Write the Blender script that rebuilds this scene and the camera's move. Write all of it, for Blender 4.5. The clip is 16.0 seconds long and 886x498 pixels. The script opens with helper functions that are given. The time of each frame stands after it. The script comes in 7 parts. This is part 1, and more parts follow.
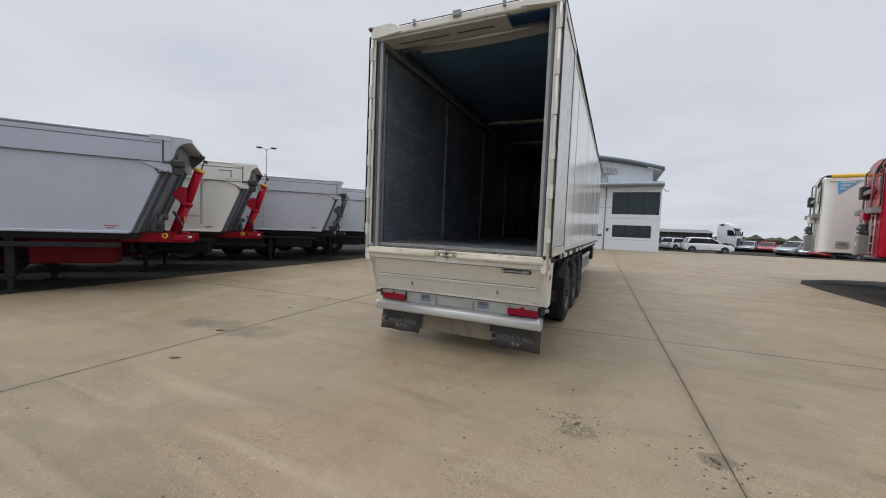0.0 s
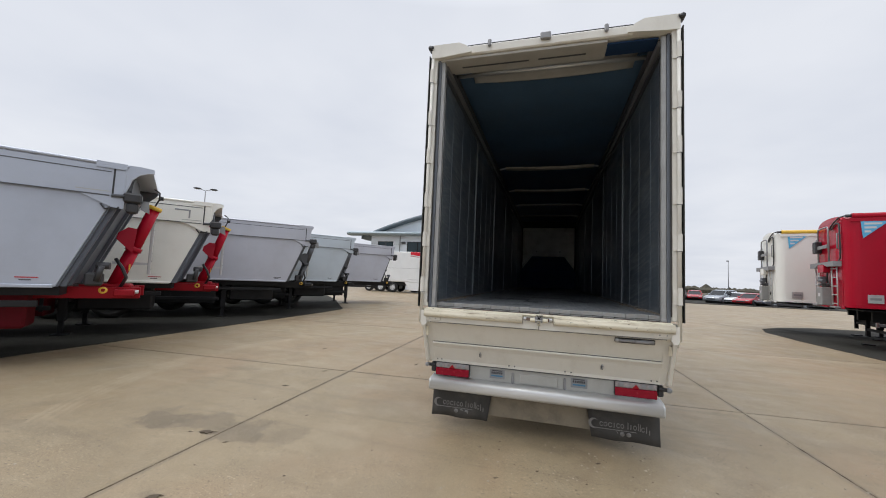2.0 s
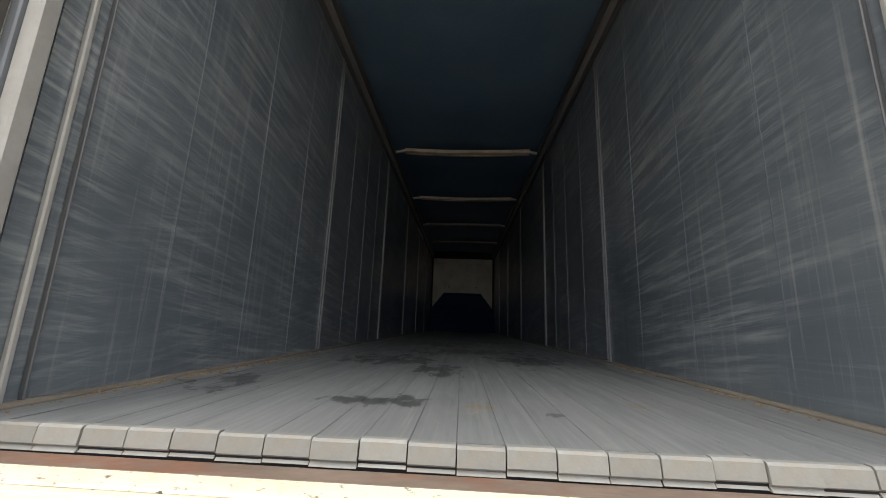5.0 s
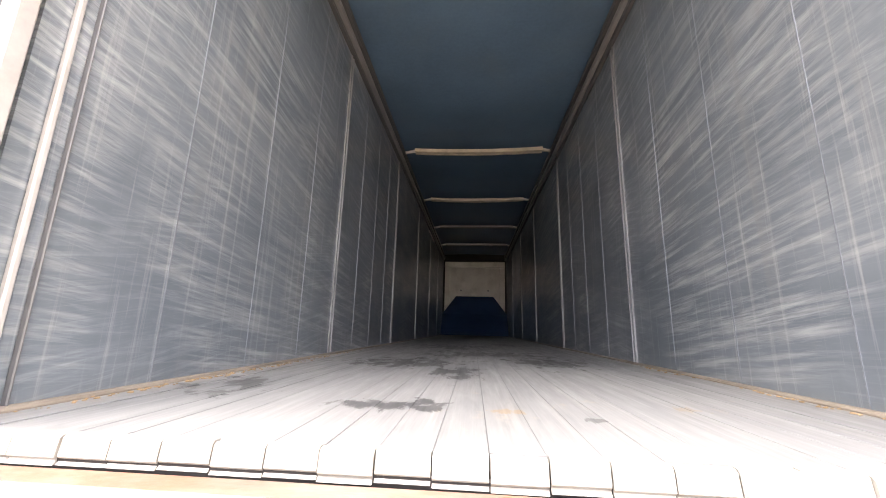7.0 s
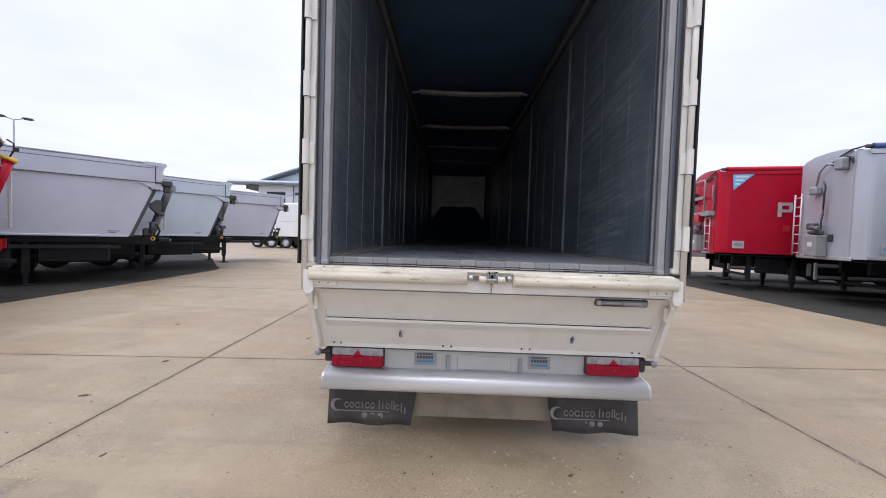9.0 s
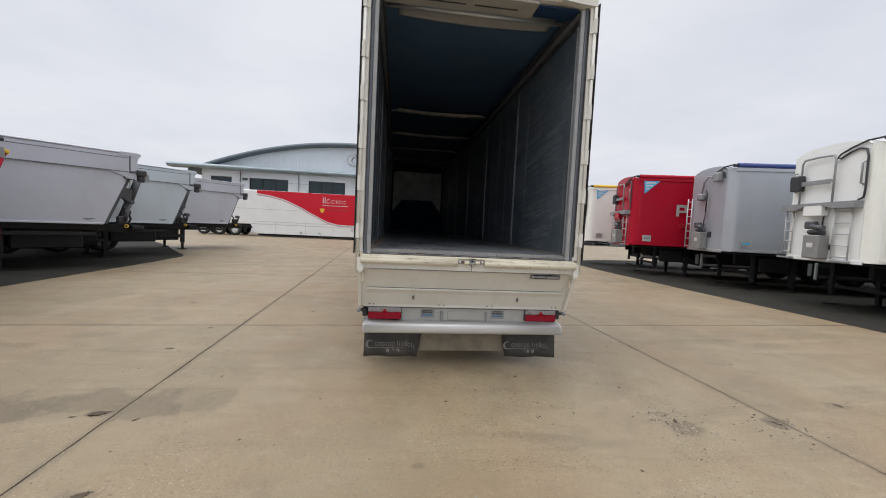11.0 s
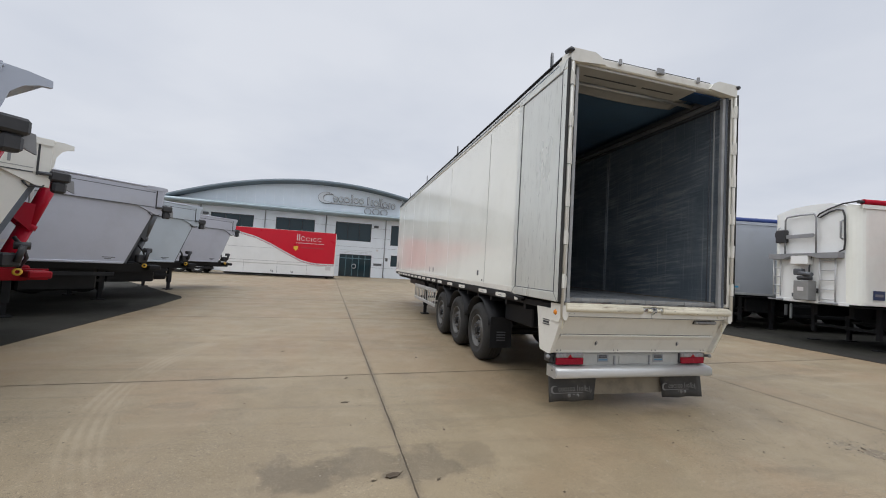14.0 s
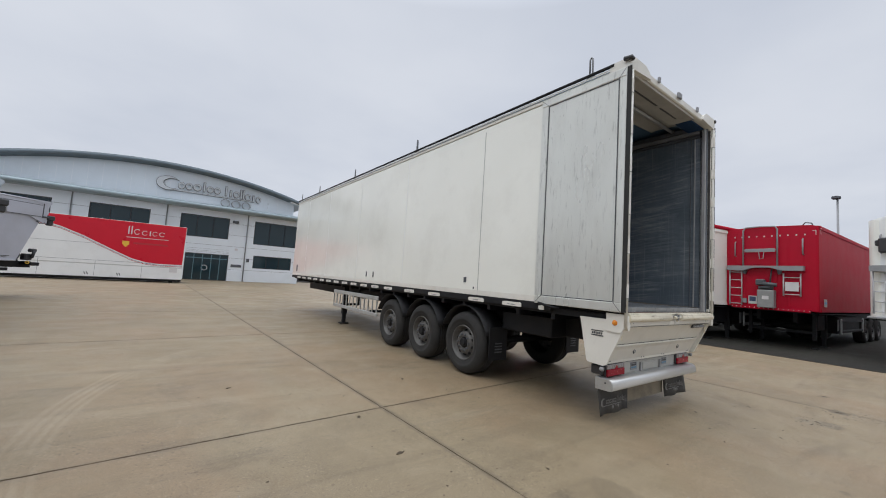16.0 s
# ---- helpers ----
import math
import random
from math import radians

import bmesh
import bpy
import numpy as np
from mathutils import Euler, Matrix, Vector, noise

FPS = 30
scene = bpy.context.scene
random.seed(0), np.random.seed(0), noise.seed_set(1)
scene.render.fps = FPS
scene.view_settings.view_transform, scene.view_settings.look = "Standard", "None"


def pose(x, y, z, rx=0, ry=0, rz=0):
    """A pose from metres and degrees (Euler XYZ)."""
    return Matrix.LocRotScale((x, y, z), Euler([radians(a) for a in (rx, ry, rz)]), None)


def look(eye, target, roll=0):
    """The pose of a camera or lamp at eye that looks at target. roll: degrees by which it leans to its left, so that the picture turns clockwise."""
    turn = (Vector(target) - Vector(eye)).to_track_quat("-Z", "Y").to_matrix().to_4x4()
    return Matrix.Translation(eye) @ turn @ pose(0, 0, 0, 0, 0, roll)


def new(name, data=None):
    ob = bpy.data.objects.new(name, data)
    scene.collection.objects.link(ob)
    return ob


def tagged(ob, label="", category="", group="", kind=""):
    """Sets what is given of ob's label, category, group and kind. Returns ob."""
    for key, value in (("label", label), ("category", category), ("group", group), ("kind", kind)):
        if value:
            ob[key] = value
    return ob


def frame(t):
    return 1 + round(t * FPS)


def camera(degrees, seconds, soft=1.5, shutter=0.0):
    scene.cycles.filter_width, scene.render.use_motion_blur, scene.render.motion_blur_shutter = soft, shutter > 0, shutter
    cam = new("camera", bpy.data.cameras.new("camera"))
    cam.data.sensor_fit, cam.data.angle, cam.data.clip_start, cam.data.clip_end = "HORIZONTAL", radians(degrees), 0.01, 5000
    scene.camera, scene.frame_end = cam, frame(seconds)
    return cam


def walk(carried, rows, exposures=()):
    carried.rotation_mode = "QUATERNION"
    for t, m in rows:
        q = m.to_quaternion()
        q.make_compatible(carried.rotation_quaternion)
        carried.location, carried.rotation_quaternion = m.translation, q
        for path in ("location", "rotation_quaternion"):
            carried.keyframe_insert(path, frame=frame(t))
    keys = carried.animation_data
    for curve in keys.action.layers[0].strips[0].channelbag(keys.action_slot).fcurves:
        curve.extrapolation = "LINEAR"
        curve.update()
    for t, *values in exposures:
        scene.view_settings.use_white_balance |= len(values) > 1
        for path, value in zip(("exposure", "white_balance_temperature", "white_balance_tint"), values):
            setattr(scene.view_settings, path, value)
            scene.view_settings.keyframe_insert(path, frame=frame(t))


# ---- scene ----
cam = camera(99.2, 16.0, soft=1.0)
SKY, SKY_TOP, SUN = 1.0, 3.0, 1.1
PATH = [
    (0, (1.936, -4.433, 1.632), (1.112, -2.614, 1.517), 2.3),
    (0.5, (1.341, -4.414, 1.654), (0.698, -2.525, 1.523), 2.6),
    (1, (0.803, -4.361, 1.684), (0.236, -2.471, 1.359), 2.7),
    (1.5, (0.412, -4.216, 1.674), (-0.147, -2.304, 1.501), 2.7),
    (2, (0.096, -3.98, 1.661), (-0.452, -2.062, 1.812), 2.5),
    (2.5, (-0.08, -3.575, 1.634), (-0.48, -1.645, 1.97), 2.7),
    (3, (-0.158, -3.025, 1.606), (-0.396, -1.077, 1.989), 2.7),
    (3.5, (-0.172, -2.45, 1.609), (-0.322, -0.494, 2.001), 2.6),
    (4, (-0.097, -1.814, 1.619), (-0.221, 0.144, 2.009), 2.4),
    (4.5, (-0.039, -1.161, 1.624), (-0.144, 0.798, 2.014), 2.5),
    (4.7, (-0.003, -0.987, 1.63), (-0.106, 0.972, 2.021), 2.1),
    (5.2, (0.005, -0.61, 1.632), (-0.105, 1.348, 2.022), 2.05),
    (5.75, (0.01, -0.34, 1.628), (-0.11, 1.617, 2.018), 1.95),
    (6.3, (0.01, -0.27, 1.618), (-0.125, 1.685, 2.01), 1.85),
    (6.8, (0.004, -0.475, 1.607), (-0.142, 1.479, 2.006), 1.8),
    (7, (-0.03, -0.631, 1.604), (-0.194, 1.319, 2.017), 1.4),
    (7.2, (-0.04, -0.79, 1.601), (-0.197, 1.16, 2.017), 1.6),
    (7.5, (-0.054, -1.081, 1.56), (-0.163, 0.87, 1.985), 1.4),
    (8, (-0.126, -1.572, 1.532), (-0.186, 0.407, 1.813), 1.4),
    (8.5, (-0.189, -2.043, 1.515), (-0.385, -0.054, 1.589), 1.5),
    (9, (-0.284, -2.514, 1.551), (-0.319, -0.516, 1.482), 1.8),
    (9.2, (-0.331, -2.694, 1.538), (-0.274, -0.697, 1.44), 1.4),
    (10.25, (-0.56, -3.63, 1.63), (-0.41, -1.639, 1.52), 2.1),
    (11.3, (-0.94, -4.285, 1.671), (-0.674, -2.306, 1.548), 2.8),
    (11.5, (-1.009, -4.358, 1.669), (-0.747, -2.379, 1.551), 2.6),
    (12, (-1.429, -4.376, 1.678), (-1.147, -2.399, 1.556), 2.9),
    (12.5, (-1.966, -4.306, 1.695), (-1.587, -2.346, 1.573), 3.1),
    (13, (-2.56, -4.255, 1.693), (-2.088, -2.312, 1.676), 3.2),
    (13.5, (-3.133, -4.071, 1.675), (-2.645, -2.133, 1.763), 3.3),
    (14, (-3.711, -3.833, 1.658), (-3.196, -1.902, 1.753), 3.4),
    (14.5, (-4.23, -3.508, 1.619), (-3.576, -1.622, 1.738), 3.5),
    (15, (-4.696, -3.137, 1.614), (-3.864, -1.324, 1.746), 3.5),
    (15.5, (-5.089, -2.693, 1.603), (-4.071, -0.978, 1.752), 3.5),
    (16, (-5.427, -2.194, 1.59), (-4.246, -0.587, 1.744), 3.7),
]
# seconds, stops, white balance, tint
EXPOSURES = [(0, -0.06, 6450, 10), (1, 0.1, 6650, 10), (1.5, 0.12, 6650, 10), (2, 0.15, 6500, 10), (2.5, 0.16, 6450, 10), (3, 0.02, 6400, 10), (3.6, 0.15, 6400, 10), (4, 0.3, 6600, 10), (4.2, 0.4, 6700, 10), (4.7, 0.85, 7150, 10), (5.6, 2.3, 7400, 10), (7, 3.45, 7800, 20), (7.4, 2.95, 8200, 24), (7.6, 2.45, 7600, 22), (7.8, 1.75, 7000, 10), (8.2, 1.1, 6500, 10), (8.6, 0.62, 6150, 14), (9.2, 0.5, 6080, 19), (10.5, 0.18, 6500, 13), (11.5, 0.14, 6600, 10), (13, 0.06, 6500, 10), (14.5, -0.02, 6380, 10), (16, -0.06, 6330, 10)]
walk(cam, [(t, look(eye, target, roll)) for t, eye, target, roll in PATH], EXPOSURES)

# ---- world, sun, exposure ----
world = bpy.data.worlds.new("overcast_sky")
scene.world = world
world.use_nodes = True
wn, wl = world.node_tree.nodes, world.node_tree.links
wn.clear()
w_out = wn.new("ShaderNodeOutputWorld")
w_bg = wn.new("ShaderNodeBackground")
w_sky = wn.new("ShaderNodeTexSky")
w_sky.sky_type = "NISHITA"
w_sky.sun_disc = False
w_sky.sun_elevation, w_sky.sun_rotation = radians(62), radians(263)
w_sky.air_density, w_sky.dust_density = 1.0, 4.0
w_tc = wn.new("ShaderNodeTexCoord")
w_sep = wn.new("ShaderNodeSeparateXYZ")
w_div = wn.new("ShaderNodeVectorMath")
w_div.operation = "DIVIDE"
w_add = wn.new("ShaderNodeMath")
w_add.operation = "ADD"
w_add.inputs[1].default_value = 0.12
w_abs = wn.new("ShaderNodeMath")
w_abs.operation = "ABSOLUTE"
w_comb = wn.new("ShaderNodeCombineXYZ")
w_noise = wn.new("ShaderNodeTexNoise")
w_noise.inputs["Scale"].default_value = 1.1
w_noise.inputs["Detail"].default_value = 4.0
w_noise.inputs["Roughness"].default_value = 0.5
w_ramp = wn.new("ShaderNodeValToRGB")
w_ramp.color_ramp.elements[0].position, w_ramp.color_ramp.elements[0].color = 0.3, (0.635, 0.67, 0.745, 1)
w_ramp.color_ramp.elements[1].position, w_ramp.color_ramp.elements[1].color = 0.68, (0.745, 0.77, 0.825, 1)
w_up = wn.new("ShaderNodeMapRange")
w_up.inputs["From Min"].default_value, w_up.inputs["From Max"].default_value = 0.6, 1.0
w_up.inputs["To Min"].default_value, w_up.inputs["To Max"].default_value = 1.0, SKY_TOP
w_mul = wn.new("ShaderNodeVectorMath")
w_mul.operation = "SCALE"
w_skys = wn.new("ShaderNodeVectorMath")
w_skys.operation = "SCALE"
w_skys.inputs["Scale"].default_value = 0.08
w_mix = wn.new("ShaderNodeMix")
w_mix.data_type = "RGBA"
w_mix.inputs["Factor"].default_value = 0.93
wl.new(w_tc.outputs["Generated"], w_sep.inputs[0])
wl.new(w_sep.outputs["Z"], w_abs.inputs[0])
wl.new(w_abs.outputs[0], w_add.inputs[0])
for k in ("X", "Y", "Z"):
    wl.new(w_add.outputs[0], w_comb.inputs[k])
wl.new(w_tc.outputs["Generated"], w_div.inputs[0])
wl.new(w_comb.outputs[0], w_div.inputs[1])
wl.new(w_div.outputs[0], w_noise.inputs["Vector"])
wl.new(w_noise.outputs["Fac"], w_ramp.inputs["Fac"])
wl.new(w_sep.outputs["Z"], w_up.inputs["Value"])
wl.new(w_ramp.outputs["Color"], w_mul.inputs[0])
wl.new(w_up.outputs["Result"], w_mul.inputs["Scale"])
wl.new(w_sky.outputs["Color"], w_skys.inputs[0])
wl.new(w_skys.outputs["Vector"], w_mix.inputs["A"])
wl.new(w_mul.outputs["Vector"], w_mix.inputs["B"])
wl.new(w_mix.outputs["Result"], w_bg.inputs["Color"])
w_bg.inputs["Strength"].default_value = SKY
wl.new(w_bg.outputs[0], w_out.inputs[0])

sun = new("sun", bpy.data.lights.new("sun", "SUN"))
sun.data.energy, sun.data.angle, sun.data.color = SUN, radians(60), (1.0, 0.97, 0.92)
sun.matrix_world = look((-23, -3, 45), (0, 0, 0))


# ---- materials ----
def material(name, base, rough=0.5, metal=0.0, vary=0.12, scale=3.0, dirt=None, dirt_amount=0.0, dirt_scale=1.2,
             bump=0.0, bump_scale=60.0, stretch=(1, 1, 1), rough_vary=0.1, random_vary=0.0, spec=0.5, coat=0.0, dirt_from=0.48):
    """A painted, metal or rubber surface with fine grain, broad tone changes and dirt."""
    m = bpy.data.materials.new(name)
    m.use_nodes = True
    n, l = m.node_tree.nodes, m.node_tree.links
    bs = n["Principled BSDF"]
    bs.inputs["Metallic"].default_value = metal
    bs.inputs["Specular IOR Level"].default_value = spec
    bs.inputs["Coat Weight"].default_value = coat
    bs.inputs["Coat Roughness"].default_value = 0.12
    tc = n.new("ShaderNodeTexCoord")
    mp = n.new("ShaderNodeMapping")
    mp.inputs["Scale"].default_value = stretch
    l.new(tc.outputs["Object"], mp.inputs["Vector"])
    big = n.new("ShaderNodeTexNoise")
    big.inputs["Scale"].default_value, big.inputs["Detail"].default_value = scale, 6
    l.new(mp.outputs[0], big.inputs["Vector"])
    fine = n.new("ShaderNodeTexNoise")
    fine.inputs["Scale"].default_value, fine.inputs["Detail"].default_value = bump_scale, 4
    l.new(mp.outputs[0], fine.inputs["Vector"])
    lo = n.new("ShaderNodeMapRange")
    lo.inputs["From Min"].default_value, lo.inputs["From Max"].default_value = 0.25, 0.75
    lo.inputs["To Min"].default_value, lo.inputs["To Max"].default_value = 1 - vary, 1 + vary
    l.new(big.outputs["Fac"], lo.inputs["Value"])
    gr = n.new("ShaderNodeMapRange")
    gr.inputs["To Min"].default_value, gr.inputs["To Max"].default_value = 1 - vary * 0.6, 1 + vary * 0.6
    l.new(fine.outputs["Fac"], gr.inputs["Value"])
    mu = n.new("ShaderNodeMath")
    mu.operation = "MULTIPLY"
    l.new(lo.outputs[0], mu.inputs[0])
    l.new(gr.outputs[0], mu.inputs[1])
    last = mu.outputs[0]
    if random_vary:
        oi = n.new("ShaderNodeObjectInfo")
        rr = n.new("ShaderNodeMapRange")
        rr.inputs["To Min"].default_value, rr.inputs["To Max"].default_value = 1 - random_vary, 1 + random_vary
        l.new(oi.outputs["Random"], rr.inputs["Value"])
        m2 = n.new("ShaderNodeMath")
        m2.operation = "MULTIPLY"
        l.new(last, m2.inputs[0])
        l.new(rr.outputs[0], m2.inputs[1])
        last = m2.outputs[0]
    sc = n.new("ShaderNodeVectorMath")
    sc.operation = "SCALE"
    sc.inputs[0].default_value = base
    l.new(last, sc.inputs["Scale"])
    colour = sc.outputs["Vector"]
    if dirt:
        dn = n.new("ShaderNodeTexNoise")
        dn.inputs["Scale"].default_value, dn.inputs["Detail"].default_value, dn.inputs["Roughness"].default_value = dirt_scale, 8, 0.65
        l.new(mp.outputs[0], dn.inputs["Vector"])
        dr = n.new("ShaderNodeMapRange")
        dr.inputs["From Min"].default_value, dr.inputs["From Max"].default_value = dirt_from, dirt_from + (0.3 if dirt_from < 0.5 else 0.1)
        dr.inputs["To Max"].default_value = dirt_amount
        l.new(dn.outputs["Fac"], dr.inputs["Value"])
        mx = n.new("ShaderNodeMix")
        mx.data_type = "RGBA"
        l.new(dr.outputs[0], mx.inputs["Factor"])
        l.new(colour, mx.inputs["A"])
        mx.inputs["B"].default_value = (*dirt, 1)
        colour = mx.outputs["Result"]
    l.new(colour, bs.inputs["Base Color"])
    rg = n.new("ShaderNodeMapRange")
    rg.inputs["To Min"].default_value, rg.inputs["To Max"].default_value = max(0.02, rough - rough_vary), min(1, rough + rough_vary)
    l.new(big.outputs["Fac"], rg.inputs["Value"])
    l.new(rg.outputs[0], bs.inputs["Roughness"])
    if bump:
        bp = n.new("ShaderNodeBump")
        bp.inputs["Strength"].default_value, bp.inputs["Distance"].default_value = bump, 0.01
        l.new(fine.outputs["Fac"], bp.inputs["Height"])
        l.new(bp.outputs[0], bs.inputs["Normal"])
    return m


def glass_material(name, tint, rough=0.05):
    """Dark coated window glass that mirrors the sky."""
    m = material(name, tint, rough, 0.0, 0.05, 0.6, rough_vary=0.02, spec=1.0)
    return m


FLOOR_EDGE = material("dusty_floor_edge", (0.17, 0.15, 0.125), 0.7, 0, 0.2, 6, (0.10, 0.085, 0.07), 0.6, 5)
CREAM = material("cream_paint", (0.73, 0.715, 0.655), 0.4, 0, 0.04, 1.5, (0.50, 0.46, 0.39), 0.18, 2.2, 0.03, 90)
CREAM_BAR = material("rubbed_cream_bar", (0.70, 0.65, 0.515), 0.45, 0, 0.06, 4, (0.30, 0.22, 0.14), 0.7, 30, 0.08, 70, stretch=(0.4, 1, 1.6), dirt_from=0.62)
CREAM_WORN = material("worn_cream_paint", (0.70, 0.65, 0.51), 0.5, 0, 0.07, 4, (0.12, 0.065, 0.035), 0.9, 60, 0.12, 70, stretch=(0.7, 1, 1.3), dirt_from=0.585)


def add_grime(m, colour, amount, scale, stretch, start=0.5, width=0.16):
    """Ragged grime or rubbed-off paint over a finished surface."""
    n, l = m.node_tree.nodes, m.node_tree.links
    bs = n["Principled BSDF"]
    under = bs.inputs["Base Color"].links[0].from_socket
    tc = n.new("ShaderNodeTexCoord")
    mp = n.new("ShaderNodeMapping")
    mp.inputs["Scale"].default_value = stretch
    mp.inputs["Location"].default_value = (3.1 * scale % 7, 1.7, 0.9 * scale % 5)
    l.new(tc.outputs["Object"], mp.inputs["Vector"])
    t = n.new("ShaderNodeTexNoise")
    t.inputs["Scale"].default_value, t.inputs["Detail"].default_value, t.inputs["Roughness"].default_value = scale, 7, 0.66
    l.new(mp.outputs[0], t.inputs["Vector"])
    r = n.new("ShaderNodeMapRange")
    r.inputs["From Min"].default_value, r.inputs["From Max"].default_value = start, start + width
    r.inputs["To Max"].default_value = amount
    l.new(t.outputs["Fac"], r.inputs["Value"])
    x = n.new("ShaderNodeMix")
    x.data_type = "RGBA"
    l.new(r.outputs[0], x.inputs["Factor"])
    l.new(under, x.inputs["A"])
    x.inputs["B"].default_value = (*colour, 1)
    l.new(x.outputs["Result"], bs.inputs["Base Color"])


add_grime(CREAM, (0.42, 0.38, 0.31), 0.22, 5.0, (1, 1, 0.5), 0.52, 0.2)
add_grime(CREAM, (0.16, 0.13, 0.10), 0.5, 30.0, (1, 1, 1), 0.69, 0.04)
add_grime(CREAM_WORN, (0.33, 0.26, 0.17), 0.5, 7.0, (0.8, 1, 1.5), 0.50, 0.18)
add_grime(CREAM_WORN, (0.028, 0.022, 0.018), 0.95, 26.0, (0.55, 1, 1), 0.625, 0.02)
add_grime(CREAM_WORN, (0.20, 0.085, 0.04), 0.8, 17.0, (0.6, 1, 1), 0.64, 0.05)
add_grime(CREAM_BAR, (0.40, 0.33, 0.22), 0.55, 6.0, (0.6, 3, 3), 0.50, 0.16)
add_grime(CREAM_BAR, (0.04, 0.03, 0.022), 0.9, 34.0, (0.6, 1, 1.2), 0.645, 0.02)
add_grime(CREAM_BAR, (0.16, 0.13, 0.10), 0.6, 14.0, (0.35, 3, 3), 0.62, 0.06)
WHITE_BULK = material("cream_white_bulk_body", (0.80, 0.80, 0.755), 0.38, 0, 0.03, 0.7, (0.6, 0.58, 0.52), 0.2, 0.9, spec=0.3)
RED_SATIN = material("satin_red_paint", (0.40, 0.008, 0.026), 0.5, 0, 0.05, 1.2, (0.26, 0.010, 0.02), 0.3, 2, spec=0.08)
WHITE = material("white_gloss_panel", (0.86, 0.865, 0.80), 0.16, 0, 0.03, 0.7, (0.5, 0.48, 0.42), 0.25, 0.9, 0.0, 90, coat=0.3)
WHITE_MATT = material("white_panel", (0.80, 0.81, 0.80), 0.4, 0, 0.03, 0.8, (0.5, 0.5, 0.46), 0.2, 1.4)
ALU = material("aluminium", (0.56, 0.57, 0.57), 0.45, 0.7, 0.10, 3, (0.32, 0.31, 0.28), 0.4, 4, 0.05, 60)
ALU_DOOR = material("scuffed_aluminium_sheet", (0.69, 0.70, 0.655), 0.30, 0.35, 0.05, 1.3, (0.42, 0.41, 0.37), 0.35, 2.2, 0.3, 2.2, stretch=(1, 1.6, 0.5))
add_grime(ALU_DOOR, (0.30, 0.30, 0.28), 0.55, 9.0, (1, 3.0, 0.42), 0.56, 0.14)
add_grime(ALU_DOOR, (0.17, 0.16, 0.14), 0.6, 16.0, (1, 3.2, 0.45), 0.655, 0.03)
add_grime(ALU_DOOR, (0.20, 0.13, 0.07), 0.5, 5.0, (1, 4.0, 0.5), 0.70, 0.03)
BUMPER = material("brushed_aluminium_bumper", (0.62, 0.625, 0.615), 0.38, 0.55, 0.06, 3, (0.36, 0.35, 0.32), 0.35, 5, 0.03, 60, stretch=(0.25, 1, 4))
ALU_BRIGHT = material("bright_aluminium", (0.40, 0.405, 0.405), 0.5, 0.5, 0.07, 4, (0.32, 0.31, 0.29), 0.3, 6)
FAINT_SEAM = material("faint_seam", (0.23, 0.26, 0.30), 0.4, 0.5, 0.45, 1.1)
SEAM = material("liner_seam", (0.28, 0.295, 0.315), 0.45, 0.4, 0.35, 1.4)
RIM_SHINE = material("polished_rim", (0.72, 0.72, 0.72), 0.35, 0.15, 0.1, 6)
RIM_GREY = material("dusty_steel_rim", (0.115, 0.112, 0.105), 0.55, 0.2, 0.3, 9, (0.045, 0.042, 0.038), 0.6, 14)
STEEL_GREY = material("grey_steel", (0.28, 0.285, 0.295), 0.5, 0.3, 0.1, 5)
BLACK = material("black_chassis_paint", (0.011, 0.0115, 0.0135), 0.6, 0, 0.3, 3, (0.028, 0.026, 0.023), 0.45, 3, spec=0.3)
RUBBER = material("tyre_rubber", (0.023, 0.0228, 0.022), 0.85, 0, 0.25, 4, (0.045, 0.04, 0.034), 0.55, 5, 0.2, 80)
FLAP = material("rubber_flap", (0.05, 0.048, 0.045), 0.75, 0, 0.2, 3, (0.16, 0.145, 0.12), 0.55, 4, 0.1, 60)
FLAP_PRINT = material("flap_print", (0.21, 0.205, 0.195), 0.7, 0, 0.1, 9, (0.08, 0.075, 0.07), 0.5, 14)
RED_LENS = material("red_lens", (0.26, 0.002, 0.018), 0.25, 0, 0.15, 30, spec=0.3)
LAMP_CLEAR = material("dull_clear_lens", (0.30, 0.275, 0.28), 0.15, 0, 0.35, 25, coat=0.3)
CLEAR_LENS = material("clear_lens", (0.52, 0.50, 0.50), 0.15, 0, 0.2, 40, coat=0.5)
ORANGE = material("orange_lens", (0.75, 0.25, 0.02), 0.2, 0, 0.05, 20)
RED = material("red_gloss_paint", (0.40, 0.008, 0.026), 0.16, 0, 0.05, 1.2, (0.28, 0.010, 0.02), 0.3, 2, spec=0.16, rough_vary=0.04)
RED_FRAME = material("red_chassis_paint", (0.30, 0.008, 0.016), 0.5, 0, 0.12, 2, (0.10, 0.01, 0.014), 0.5, 3, spec=0.15)
# chassis red darkened for the deep shade under the tipper bodies
RED_SHADY = material("shaded_red_paint", (0.10, 0.006, 0.011), 0.65, 0, 0.2, 3, (0.04, 0.012, 0.012), 0.6, 3, spec=0.1)
BLUE_STEEL = material("blue_grey_steel", (0.15, 0.17, 0.205), 0.45, 0.3, 0.12, 4, (0.07, 0.075, 0.085), 0.5, 4)
SILVER_A = material("silver_painted_body", (0.435, 0.47, 0.545), 0.34, 0.25, 0.04, 0.5, (0.27, 0.27, 0.30), 0.3, 0.8)
SILVER_C = material("grey_painted_body", (0.475, 0.488, 0.548), 0.38, 0.2, 0.05, 0.5, (0.28, 0.27, 0.28), 0.3, 0.8)
